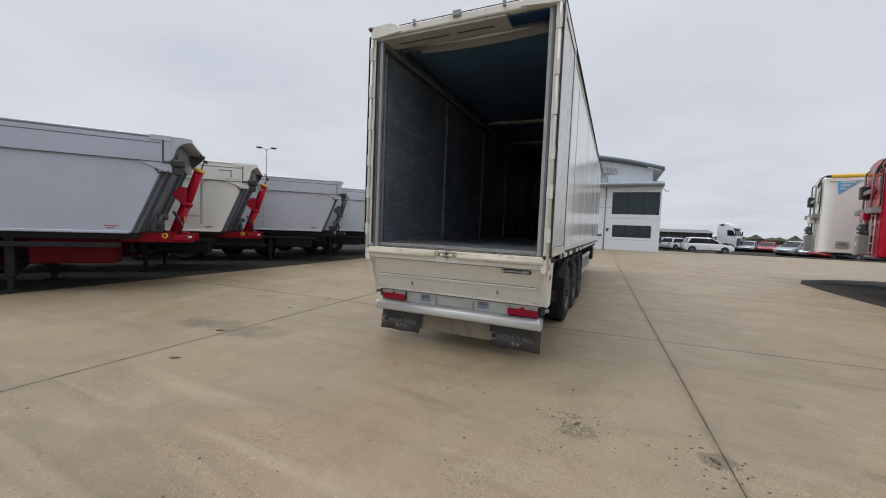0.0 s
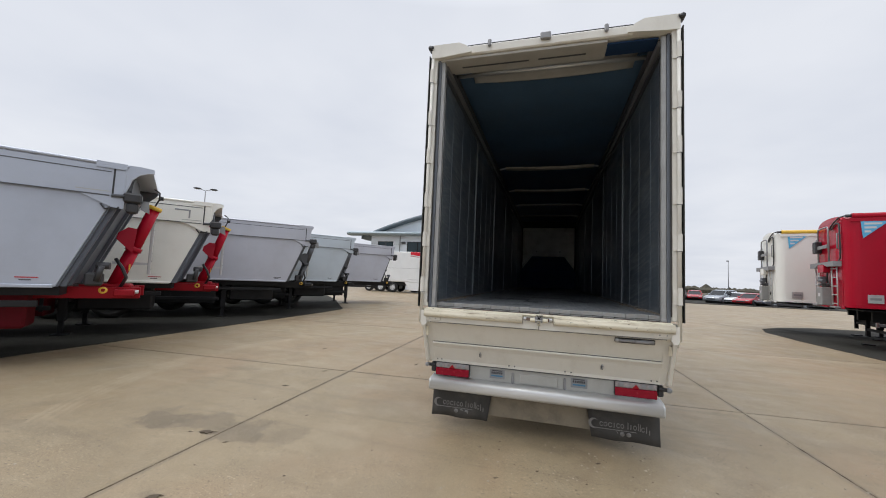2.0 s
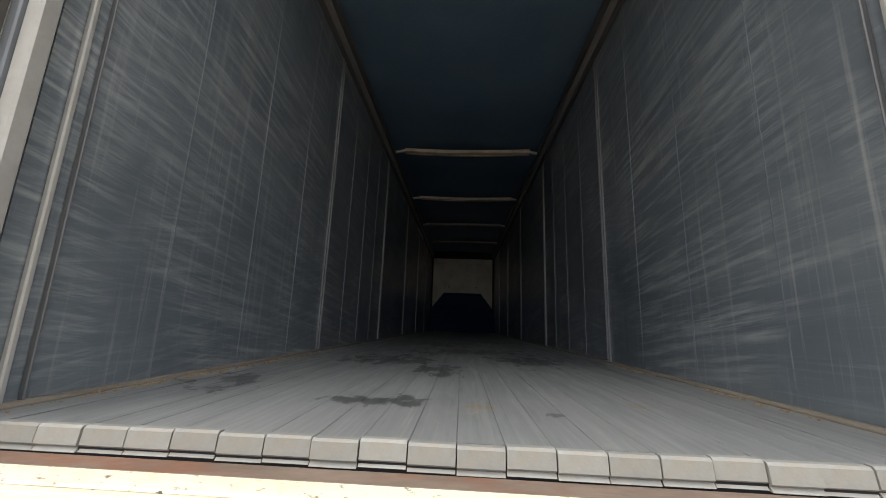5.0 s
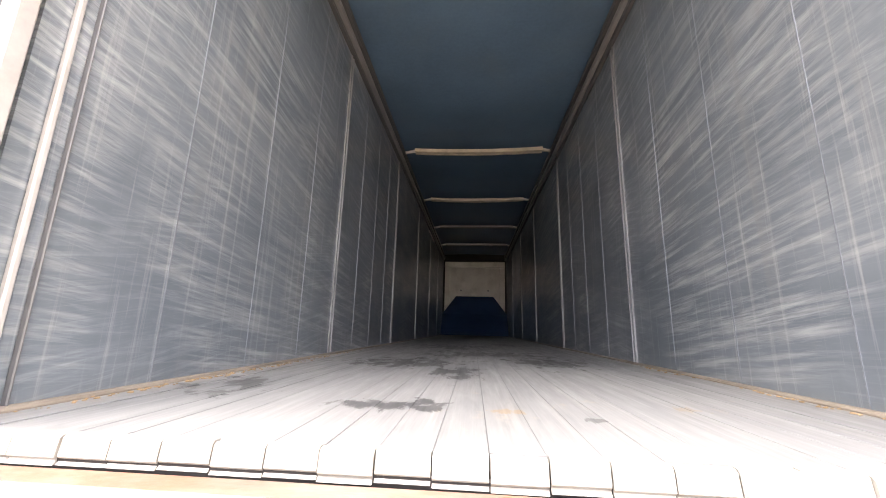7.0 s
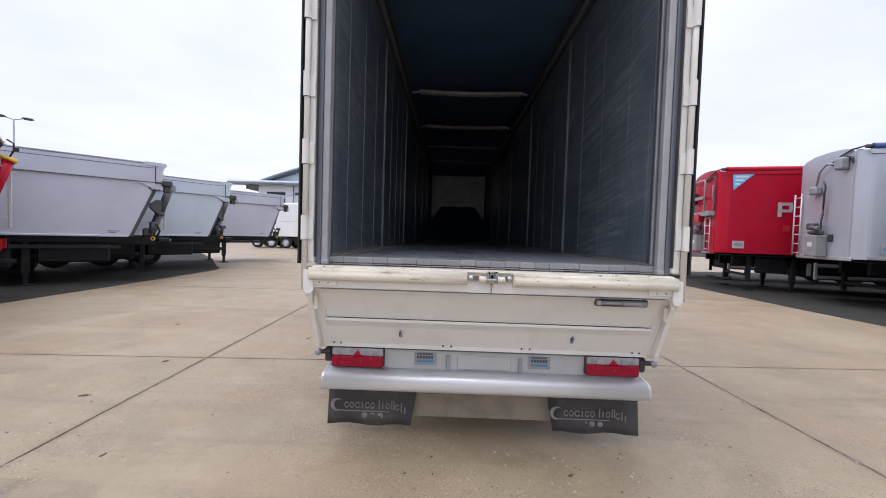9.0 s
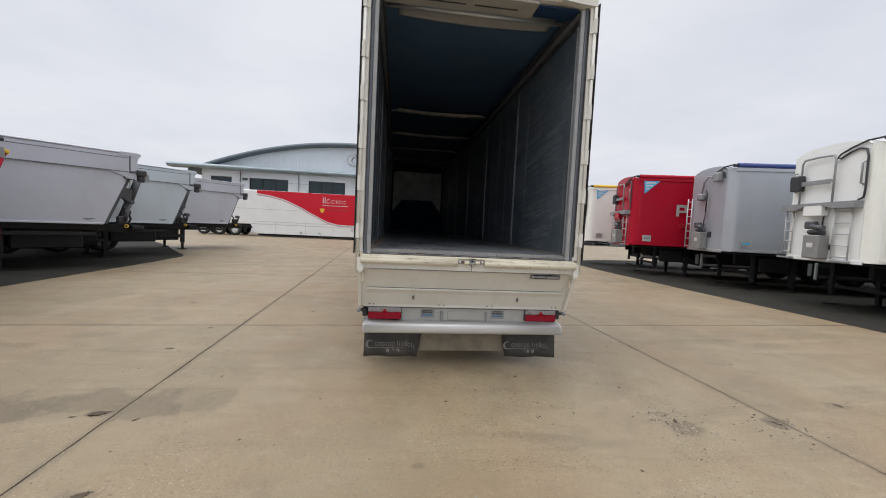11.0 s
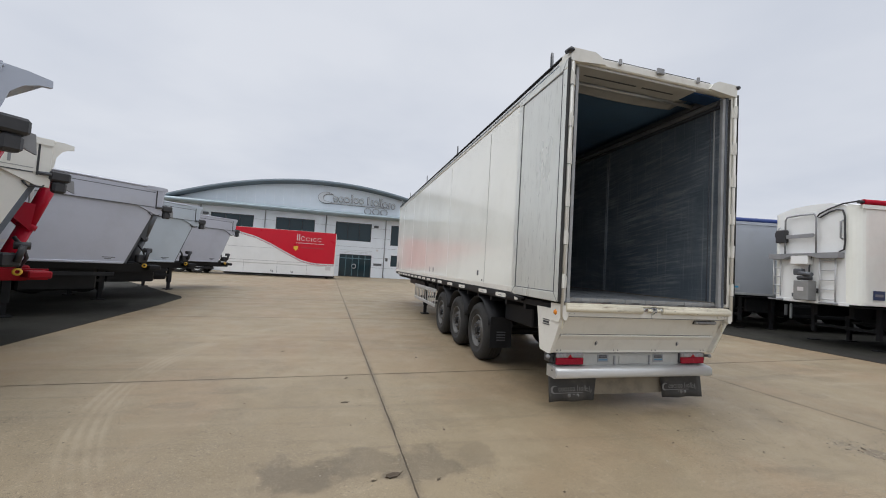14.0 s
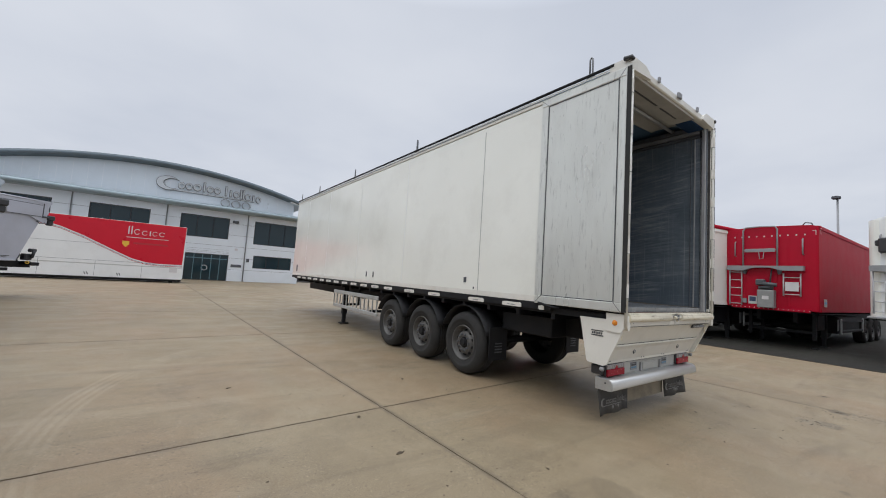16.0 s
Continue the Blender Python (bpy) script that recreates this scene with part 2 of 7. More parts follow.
BLUE_GREY = material("pale_blue_grey_body", (0.49, 0.545, 0.60), 0.36, 0.2, 0.05, 0.5, (0.3, 0.32, 0.34), 0.3, 0.8)
TIPPER_WHITE = material("off_white_body", (0.80, 0.79, 0.73), 0.36, 0, 0.04, 0.6, (0.5, 0.48, 0.42), 0.3, 0.8)
SILVER_BOX = material("brushed_silver_body", (0.43, 0.452, 0.495), 0.4, 0.4, 0.06, 0.7, (0.36, 0.36, 0.37), 0.3, 1)
YELLOW = material("yellow_paint", (0.74, 0.46, 0.05), 0.4, 0, 0.1, 5)
DARK_PLASTIC = material("dark_plastic", (0.03, 0.03, 0.033), 0.45, 0, 0.2, 8)
DARK_GREY = material("dark_grey_metal", (0.10, 0.105, 0.115), 0.5, 0.3, 0.15, 4)
BLUE_TAPE = material("blue_roll_sheet", (0.03, 0.06, 0.22), 0.5, 0, 0.1, 5)
BLUE_SIGN = material("light_blue_sticker", (0.10, 0.42, 0.68), 0.35, 0, 0.04, 5)
STICKER_BLUE = material("faded_blue_print", (0.06, 0.19, 0.30), 0.45, 0, 0.1, 8)
NAVY = material("navy_sticker", (0.05, 0.07, 0.14), 0.4, 0, 0.05, 6)
DULL_LABEL = material("dull_label", (0.24, 0.25, 0.26), 0.5, 0, 0.1, 12)
RIM_FLANGE = material("rim_flange", (0.12, 0.118, 0.112), 0.5, 0.4, 0.15, 8)
PALE_LETTER = material("pale_print", (0.62, 0.60, 0.60), 0.4, 0, 0.05, 6)
RED_LETTER = material("red_print", (0.45, 0.02, 0.03), 0.4, 0, 0.05, 6)
DARK_LETTER = material("dark_print", (0.06, 0.06, 0.065), 0.45, 0, 0.05, 6)
CLAD = material("silver_cladding", (0.70, 0.765, 0.82), 0.38, 0.15, 0.03, 0.3, (0.45, 0.47, 0.48), 0.2, 0.5)
CLAD_WHITE = material("white_cladding", (0.77, 0.81, 0.85), 0.45, 0.1, 0.03, 0.3, (0.5, 0.51, 0.5), 0.2, 0.5)
CANOPY = material("pale_blue_grey_canopy", (0.30, 0.36, 0.39), 0.35, 0.3, 0.05, 0.5)
SIGN_FACE = material("pale_sign_face", (0.60, 0.625, 0.645), 0.35, 0.2, 0.04, 2)
SHOW_RED = material("show_trailer_red", (0.58, 0.012, 0.030), 0.3, 0, 0.04, 1.0, spec=0.3)
ROOF_TRIM = material("blue_grey_roof_trim", (0.125, 0.16, 0.185), 0.4, 0.2, 0.06, 0.5)
WINDOW = glass_material("dark_window_glass", (0.014, 0.034, 0.044), 0.08)
WINDOW.node_tree.nodes["Principled BSDF"].inputs["Specular IOR Level"].default_value = 0.45
CAR_GLASS = glass_material("dark_car_glass", (0.008, 0.010, 0.013), 0.12)
CAR_GLASS.node_tree.nodes["Principled BSDF"].inputs["Specular IOR Level"].default_value = 0.25
TEAL_FRAME = material("teal_door_frame", (0.10, 0.20, 0.24), 0.4, 0.2, 0.08, 4)
WINDOW_FRAME = material("dark_window_frame", (0.022, 0.028, 0.034), 0.4, 0.3, 0.1, 4)
TRIM = material("dull_trim_strip", (0.36, 0.365, 0.362), 0.5, 0.2, 0.12, 5, (0.25, 0.24, 0.22), 0.5, 8, 0.05, 60)
# dusty cream, darkened in its colour for the shade under header and roof flap
SHADED_CREAM = material("shaded_dusty_cream", (0.45, 0.44, 0.41), 0.6, 0, 0.10, 4, (0.30, 0.285, 0.25), 0.4, 3)
REVEAL = material("dull_reveal", (0.15, 0.168, 0.195), 0.5, 0.2, 0.2, 2.5, (0.08, 0.082, 0.08), 0.5, 4, stretch=(1, 1, 0.3))
LADDER_WHITE = material("pale_ladder", (0.52, 0.52, 0.53), 0.4, 0.2, 0.08, 8)
TANK_GREY = material("dull_grey_tank", (0.27, 0.27, 0.265), 0.5, 0.2, 0.12, 5)
RUST = material("rusty_steel", (0.165, 0.125, 0.10), 0.75, 0.1, 0.3, 10, (0.20, 0.060, 0.025), 0.9, 7, 0.2, 60, stretch=(0.5, 1, 1))
LIGHT_GREY = material("light_grey_paint", (0.40, 0.40, 0.375), 0.45, 0, 0.06, 4, (0.3, 0.28, 0.25), 0.35, 6)
DUSTY_FLAP = material("dusty_tan_flap", (0.25, 0.215, 0.16), 0.85, 0, 0.15, 3, (0.07, 0.06, 0.05), 0.6, 4)
WOOD_CREAM = material("dusty_cream_bar", (0.62, 0.58, 0.49), 0.65, 0, 0.12, 6, (0.25, 0.21, 0.16), 0.5, 5)
BULK_CREAM = material("dusty_bulkhead_paint", (0.82, 0.80, 0.75), 0.55, 0, 0.06, 3, (0.40, 0.36, 0.30), 0.5, 2.5)
TARP_IN = material("dark_blue_tarpaulin", (0.09, 0.165, 0.27), 0.42, 0, 0.2, 1.5, (0.12, 0.18, 0.25), 0.5, 2, 0.1, 30)
SHEET_BLUE = material("navy_cleaning_sheet", (0.022, 0.05, 0.115), 0.85, 0, 0.15, 3, spec=0.1)
CAR_WHITE = material("car_white_paint", (0.75, 0.76, 0.78), 0.2, 0, 0.02, 2, coat=0.6)
CAR_RED = material("car_red_paint", (0.40, 0.02, 0.03), 0.2, 0, 0.03, 2, coat=0.6)
CAR_SILVER = material("car_silver_paint", (0.38, 0.41, 0.45), 0.25, 0.5, 0.03, 2, coat=0.6)
CAR_DARK = material("car_dark_paint", (0.03, 0.035, 0.05), 0.2, 0, 0.03, 2, coat=0.6)
HEDGE = material("far_hedge", (0.05, 0.045, 0.03), 0.95, 0, 0.5, 0.35, (0.085, 0.07, 0.045), 0.7, 0.5)
SHED_ROOF = material("pale_shed_roof", (0.17, 0.17, 0.165), 0.7, 0, 0.15, 0.6)
SHED = material("far_shed_sheeting", (0.075, 0.072, 0.068), 0.8, 0, 0.15, 0.6)


def ground_material(name, base, warm, dark, speck, rough, tone_scale, stain_amount, track_amount, stains=(), wobble=2.2, edge=0.35, arcs=(), relief=0.26, gloss=0.55, joints=()):
    """Poured concrete or asphalt: broad tone patches, stains, faint tyre arcs, aggregate specks and grit relief."""
    m = bpy.data.materials.new(name)
    m.use_nodes = True
    n, l = m.node_tree.nodes, m.node_tree.links
    bs = n["Principled BSDF"]
    geo = n.new("ShaderNodeNewGeometry")
    pos = geo.outputs["Position"]

    def tex(scale, detail, roughness=0.55, stretch=None, distort=0.0):
        t = n.new("ShaderNodeTexNoise")
        t.inputs["Scale"].default_value, t.inputs["Detail"].default_value = scale, detail
        t.inputs["Roughness"].default_value, t.inputs["Distortion"].default_value = roughness, distort
        if stretch:
            mp = n.new("ShaderNodeMapping")
            mp.inputs["Rotation"].default_value[2] = stretch[3]
            mp.inputs["Scale"].default_value = stretch[:3]
            l.new(pos, mp.inputs["Vector"])
            l.new(mp.outputs[0], t.inputs["Vector"])
        else:
            l.new(pos, t.inputs["Vector"])
        return t.outputs["Fac"]

    def ramp(v, a, b, to_a=0.0, to_b=1.0):
        r = n.new("ShaderNodeMapRange")
        r.inputs["From Min"].default_value, r.inputs["From Max"].default_value = a, b
        r.inputs["To Min"].default_value, r.inputs["To Max"].default_value = to_a, to_b
        l.new(v, r.inputs["Value"])
        return r.outputs[0]

    def mix(f, a, b):
        x = n.new("ShaderNodeMix")
        x.data_type = "RGBA"
        l.new(f, x.inputs["Factor"])
        for key, v in (("A", a), ("B", b)):
            if isinstance(v, tuple):
                x.inputs[key].default_value = (*v, 1)
            else:
                l.new(v, x.inputs[key])
        return x.outputs["Result"]

    oi = n.new("ShaderNodeObjectInfo")
    c = mix(ramp(tex(tone_scale, 5), 0.35, 0.65), base, warm)
    c = mix(ramp(oi.outputs["Random"], 0, 1, 0, 0.12), c, dark)
    c = mix(ramp(tex(0.22, 5, 0.6, (1, 0.8, 1, 0.9), 0.6), 0.46, 0.62, 0, 0.4), c, tuple(v * 0.62 for v in base))
    tint = (base[0] * 1.16, base[1] * 1.02, base[2] * 1.0)
    c = mix(ramp(tex(0.45, 4, 0.6, (1, 0.7, 1, 0.4), 0.8), 0.45, 0.62, 0, 0.6), c, tint)
    c = mix(ramp(tex(0.9, 7, 0.68, None, 0.6), 0.52, 0.74, 0, stain_amount), c, dark)
    c = mix(ramp(tex(3.2, 6, 0.7, None, 0.4), 0.52, 0.74, 0, 0.26), c, dark)
    c = mix(ramp(tex(2.3, 6, 0.7, (1, 1, 1, 1.1), 0.4), 0.54, 0.74, 0, 0.30), c, speck)
    c = mix(ramp(tex(1.0, 4, 0.5, (0.25, 2.2, 1, 0.55), 1.5), 0.55, 0.72, 0, track_amount), c, dark)
    c = mix(ramp(tex(0.7, 4, 0.5, (0.3, 1.6, 1, -0.9), 2.0), 0.55, 0.72, 0, track_amount * 0.8), c, speck)
    # damp, oily and other dark patches: centre, half sizes, strength
    wob = tex(wobble, 6, 0.62)
    for cx, cy, rx, ry, amount in stains:
        sh = n.new("ShaderNodeMapping")
        sh.vector_type = "POINT"
        sh.inputs["Location"].default_value = (-cx / rx, -cy / ry, 0)
        sh.inputs["Scale"].default_value = (1 / rx, 1 / ry, 0)
        l.new(pos, sh.inputs["Vector"])
        ln = n.new("ShaderNodeVectorMath")
        ln.operation = "LENGTH"
        l.new(sh.outputs[0], ln.inputs[0])
        ad = n.new("ShaderNodeMath")
        ad.operation = "MULTIPLY_ADD"
        ad.inputs[1].default_value = 3.6
        l.new(wob, ad.inputs[0])
        l.new(ln.outputs["Value"], ad.inputs[2])
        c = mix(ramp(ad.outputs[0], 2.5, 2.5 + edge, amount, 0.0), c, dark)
    # dirt worked into the slab edges: slope along x, slope along y, offset of each joint line
    for kx, ky, off in joints:
        dt = n.new("ShaderNodeVectorMath")
        dt.operation = "DOT_PRODUCT"
        dt.inputs[1].default_value = (kx, ky, 0)
        l.new(pos, dt.inputs[0])
        sb = n.new("ShaderNodeMath")
        sb.operation = "SUBTRACT"
        sb.inputs[1].default_value = off
        l.new(dt.outputs["Value"], sb.inputs[0])
        ab = n.new("ShaderNodeMath")
        ab.operation = "ABSOLUTE"
        l.new(sb.outputs[0], ab.inputs[0])
        x = n.new("ShaderNodeMath")
        x.operation = "MULTIPLY"
        l.new(ramp(ab.outputs[0], 0.008, 0.065, 0.9 if kx == 1 else 0.5, 0.0), x.inputs[0])
        l.new(ramp(tex(2.6, 6, 0.7), 0.36, 0.62, 0.25, 1.0), x.inputs[1])
        c = mix(x.outputs[0], c, dark)
    # fine grain, then aggregate that lies bare in places: pale and dark stones, pits
    c = mix(ramp(tex(9, 5, 0.7), 0.4, 0.8, 0, 0.18), c, dark)
    c = mix(ramp(tex(210, 3, 0.7), 0.46, 0.66, 0, 0.5), c, speck)
    c = mix(ramp(tex(170, 3, 0.7), 0.48, 0.68, 0, 0.52), c, dark)
    bare = ramp(tex(0.8, 5, 0.65, (1, 1, 1, 0.3), 0.5), 0.42, 0.60, 0.35, 1.0)

    def stones(scale, a, b, amount, colour, turn):
        nonlocal c
        x = n.new("ShaderNodeMath")
        x.operation = "MULTIPLY"
        l.new(ramp(tex(scale, 1.5, 0.5, (1, 1, 1, turn)), a, b, 0, amount), x.inputs[0])
        l.new(bare, x.inputs[1])
        c = mix(x.outputs[0], c, colour)
    pale = tuple(min(0.8, v * 1.25) for v in speck)
    stones(34, 0.66, 0.72, 0.5, pale, 0.2)
    stones(58, 0.63, 0.70, 0.55, pale, 0.9)
    stones(30, 0.66, 0.71, 0.75, dark, 0.7)
    stones(52, 0.63, 0.69, 0.7, dark, 1.7)
    stones(17, 0.70, 0.735, 0.6, dark, 1.2)
    # ribbed tyre arcs: centre, outer radius
    for cx, cy, radius in arcs:
        sub_c = n.new("ShaderNodeVectorMath")
        sub_c.operation = "DISTANCE"
        flat = n.new("ShaderNodeVectorMath")
        flat.operation = "MULTIPLY"
        flat.inputs[1].default_value = (1, 1, 0)
        l.new(pos, flat.inputs[0])
        l.new(flat.outputs[0], sub_c.inputs[0])
        sub_c.inputs[1].default_value = (cx, cy, 0)
        d = sub_c.outputs["Value"]
        wave = n.new("ShaderNodeMath")
        wave.operation = "SINE"
        k = n.new("ShaderNodeMath")
        k.operation = "MULTIPLY"
        k.inputs[1].default_value = 2 * math.pi / 0.085
        l.new(d, k.inputs[0])
        l.new(k.outputs[0], wave.inputs[0])
        f = ramp(wave.outputs[0], -0.6, 0.6, 0.25, 1.0)
        for m2 in (ramp(d, radius - .36, radius - .30), ramp(d, radius, radius - .04), ramp(tex(1.1, 4), 0.36, 0.55, 0, 0.33)):
            x = n.new("ShaderNodeMath")
            x.operation = "MULTIPLY"
            l.new(f, x.inputs[0])
            l.new(m2, x.inputs[1])
            f = x.outputs[0]
        sx = n.new("ShaderNodeSeparateXYZ")
        l.new(pos, sx.inputs[0])
        x = n.new("ShaderNodeMath")
        x.operation = "MULTIPLY"
        l.new(f, x.inputs[0])
        l.new(ramp(sx.outputs["X"], cx - 3.8, cx - 4.8), x.inputs[1])
        c = mix(x.outputs[0], c, speck)
    l.new(c, bs.inputs["Base Color"])
    l.new(ramp(tex(1.5, 5), 0.3, 0.7, rough - 0.12, rough + 0.08), bs.inputs["Roughness"])
    bs.inputs["Specular IOR Level"].default_value = gloss
    bp = n.new("ShaderNodeBump")
    bp.inputs["Strength"].default_value, bp.inputs["Distance"].default_value = relief, 0.012
    l.new(tex(120, 5, 0.7), bp.inputs["Height"])
    l.new(bp.outputs[0], bs.inputs["Normal"])
    return m


# the broad entry at (0.0, 1.2) darkens the slab beneath the trailer's rear
DARK_PATCHES = [(-3.92, -0.66, 0.36, 0.30, 0.82), (-3.45, -0.62, 0.42, 0.22, 0.6), (-2.92, -0.68, 0.28, 0.28, 0.66), (-2.45, -0.58, 0.34, 0.20, 0.4), (-3.20, -0.82, 0.10, 0.06, 0.9), (-2.59, -1.80, 0.16, 0.07, 0.4),
          (-4.73, 1.40, 0.30, 0.12, 0.35), (-5.2, 1.85, 0.3, 0.10, 0.3), (-4.2, 1.2, 0.3, 0.3, 0.15),
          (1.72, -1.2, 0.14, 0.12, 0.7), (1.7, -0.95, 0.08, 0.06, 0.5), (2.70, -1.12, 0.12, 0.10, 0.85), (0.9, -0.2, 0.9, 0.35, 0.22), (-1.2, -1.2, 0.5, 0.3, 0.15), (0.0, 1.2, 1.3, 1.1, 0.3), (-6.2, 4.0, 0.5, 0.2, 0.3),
          (3.79, -0.84, 0.12, 0.08, 0.5), (3.6, 0.4, 0.25, 0.12, 0.35), (5.2, 1.2, 0.3, 0.12, 0.3), (-5.4, 0.9, 0.25, 0.1, 0.3), (-0.62, -1.61, 0.06, 0.05, 0.6)]
ARC = (-0.59, 2.31, 5.78)
CONCRETE = ground_material("poured_concrete", (0.240, 0.182, 0.104), (0.31, 0.245, 0.150), (0.090, 0.068, 0.041), (0.43, 0.355, 0.245), 0.56, 0.35, 0.45, 0.45, DARK_PATCHES, arcs=[ARC],
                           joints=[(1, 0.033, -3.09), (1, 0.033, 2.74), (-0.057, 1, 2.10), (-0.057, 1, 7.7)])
SLAB_EDGE = ground_material("stained_slab_edge", (0.22, 0.172, 0.115), (0.27, 0.215, 0.147), (0.085, 0.066, 0.046), (0.30, 0.25, 0.18), 0.78, 0.8, 0.5, 0.2)
ASPHALT = ground_material("dark_asphalt", (0.024, 0.0235, 0.020), (0.033, 0.033, 0.024), (0.013, 0.013, 0.012), (0.06, 0.057, 0.048), 0.92, 0.5, 0.5, 0.2, gloss=0.2)
FIELD = ground_material("far_field", (0.06, 0.055, 0.035), (0.08, 0.07, 0.045), (0.035, 0.035, 0.022), (0.11, 0.10, 0.065), 0.95, 0.05, 0.5, 0.2)
JOINT = material("joint_sealant", (0.075, 0.058, 0.042), 0.85, 0, 0.3, 8, (0.12, 0.095, 0.07), 0.6, 5)


def liner_material():
    """Dull aluminium liner: brushed lengthwise, pale rubbed patches, slanting scratches and damp dark drips."""
    m = bpy.data.materials.new("scratched_aluminium_liner")
    m.use_nodes = True
    n, l = m.node_tree.nodes, m.node_tree.links
    bs = n["Principled BSDF"]
    geo = n.new("ShaderNodeNewGeometry")

    def tex(scale, detail, stretch, rx=0.0, rough=0.6, distort=0.0):
        mp = n.new("ShaderNodeMapping")
        mp.vector_type = "POINT"
        mp.inputs["Rotation"].default_value[0] = rx
        l.new(geo.outputs["Position"], mp.inputs["Vector"])
        m2 = n.new("ShaderNodeMapping")
        m2.inputs["Scale"].default_value = stretch
        l.new(mp.outputs[0], m2.inputs["Vector"])
        t = n.new("ShaderNodeTexNoise")
        t.inputs["Scale"].default_value, t.inputs["Detail"].default_value = scale, detail
        t.inputs["Roughness"].default_value, t.inputs["Distortion"].default_value = rough, distort
        l.new(m2.outputs[0], t.inputs["Vector"])
        return t.outputs["Fac"]

    def ramp(v, a, b, c=0.0, d=1.0):
        r = n.new("ShaderNodeMapRange")
        r.inputs["From Min"].default_value, r.inputs["From Max"].default_value = a, b
        r.inputs["To Min"].default_value, r.inputs["To Max"].default_value = c, d
        l.new(v, r.inputs["Value"])
        return r.outputs[0]

    def mul(a, b):
        x = n.new("ShaderNodeMath")
        x.operation = "MULTIPLY"
        l.new(a, x.inputs[0])
        l.new(b, x.inputs[1])
        return x.outputs[0]

    def mix(f, a, b):
        x = n.new("ShaderNodeMix")
        x.data_type = "RGBA"
        l.new(f, x.inputs["Factor"])
        for key, v in (("A", a), ("B", b)):
            if isinstance(v, tuple):
                x.inputs[key].default_value = (*v, 1)
            else:
                l.new(v, x.inputs[key])
        return x.outputs["Result"]

    patches = ramp(tex(0.8, 4, (1, 1, 0.8), 0.0, 0.6, 0.8), 0.40, 0.64)
    cloud = ramp(tex(1.3, 6, (1, 1.2, 0.7), 0.3, 0.65), 0.42, 0.68)
    c = mix(ramp(tex(1.6, 6, (1, 0.5, 1.6)), 0.3, 0.7), (0.122, 0.153, 0.187), (0.186, 0.22, 0.254))
    c = mix(mul(cloud, ramp(tex(1, 6, (1, 3.0, 6), 0.1, 0.7), 0.35, 0.7, 0, 0.22)), c, (0.48, 0.515, 0.55))
    c = mix(mul(patches, ramp(tex(1, 6, (1, 1.3, 26), 0.13, 0.7), 0.47, 0.64, 0, 0.55)), c, (0.62, 0.665, 0.685))
    c = mix(mul(cloud, ramp(tex(1, 6, (1, 1.6, 42), -0.17, 0.7), 0.49, 0.68, 0, 0.40)), c, (0.57, 0.635, 0.655))
    c = mix(ramp(tex(1, 5, (1, 1.4, 55), 0.03, 0.7), 0.54, 0.70, 0, 0.13), c, (0.52, 0.545, 0.57))
    c = mix(ramp(tex(1, 5, (1, 26, 0.6), 0.0, 0.7), 0.56, 0.74, 0, 0.36), c, (0.60, 0.61, 0.62))
    c = mix(ramp(tex(1.1, 5, (1, 1.2, 0.6), 0.0, 0.6), 0.5, 0.72, 0, 0.35), c, (0.16, 0.19, 0.235))
    c = mix(ramp(tex(1, 4, (1, 9, 0.5), 0.02, 0.6), 0.55, 0.72, 0, 0.3), c, (0.22, 0.235, 0.24))
    l.new(c, bs.inputs["Base Color"])
    bs.inputs["Metallic"].default_value = 0.3
    bs.inputs["Coat Weight"].default_value, bs.inputs["Coat Roughness"].default_value = 0.85, 0.17
    l.new(ramp(tex(4, 4, (1, 0.3, 1)), 0.3, 0.7, 0.30, 0.46), bs.inputs["Roughness"])
    return m


LINER = liner_material()
WET, TAN = (0.035, 0.038, 0.041), (0.22, 0.15, 0.075)
PUDDLES = [(-0.45, 1.9, 0.45, 0.5, 0.85, WET), (0.5, 2.2, 0.4, 0.6, 0.8, WET), (-0.85, 0.75, 0.22, 0.28, 0.75, WET), (0.28, 0.42, 0.05, 0.05, 0.7, WET), (-0.12, 1.45, 0.16, 0.45, 0.85, WET), (-0.25, 0.52, 0.20, 0.10, 0.8, WET),
           (0.1, 2.9, 0.75, 0.6, 0.7, WET), (-0.3, 4.2, 0.7, 0.8, 0.6, WET), (0.45, 5.2, 0.5, 0.7, 0.5, WET), (0.05, 0.48, 0.06, 0.05, 0.6, TAN), (0.62, 0.62, 0.05, 0.05, 0.4, TAN)]


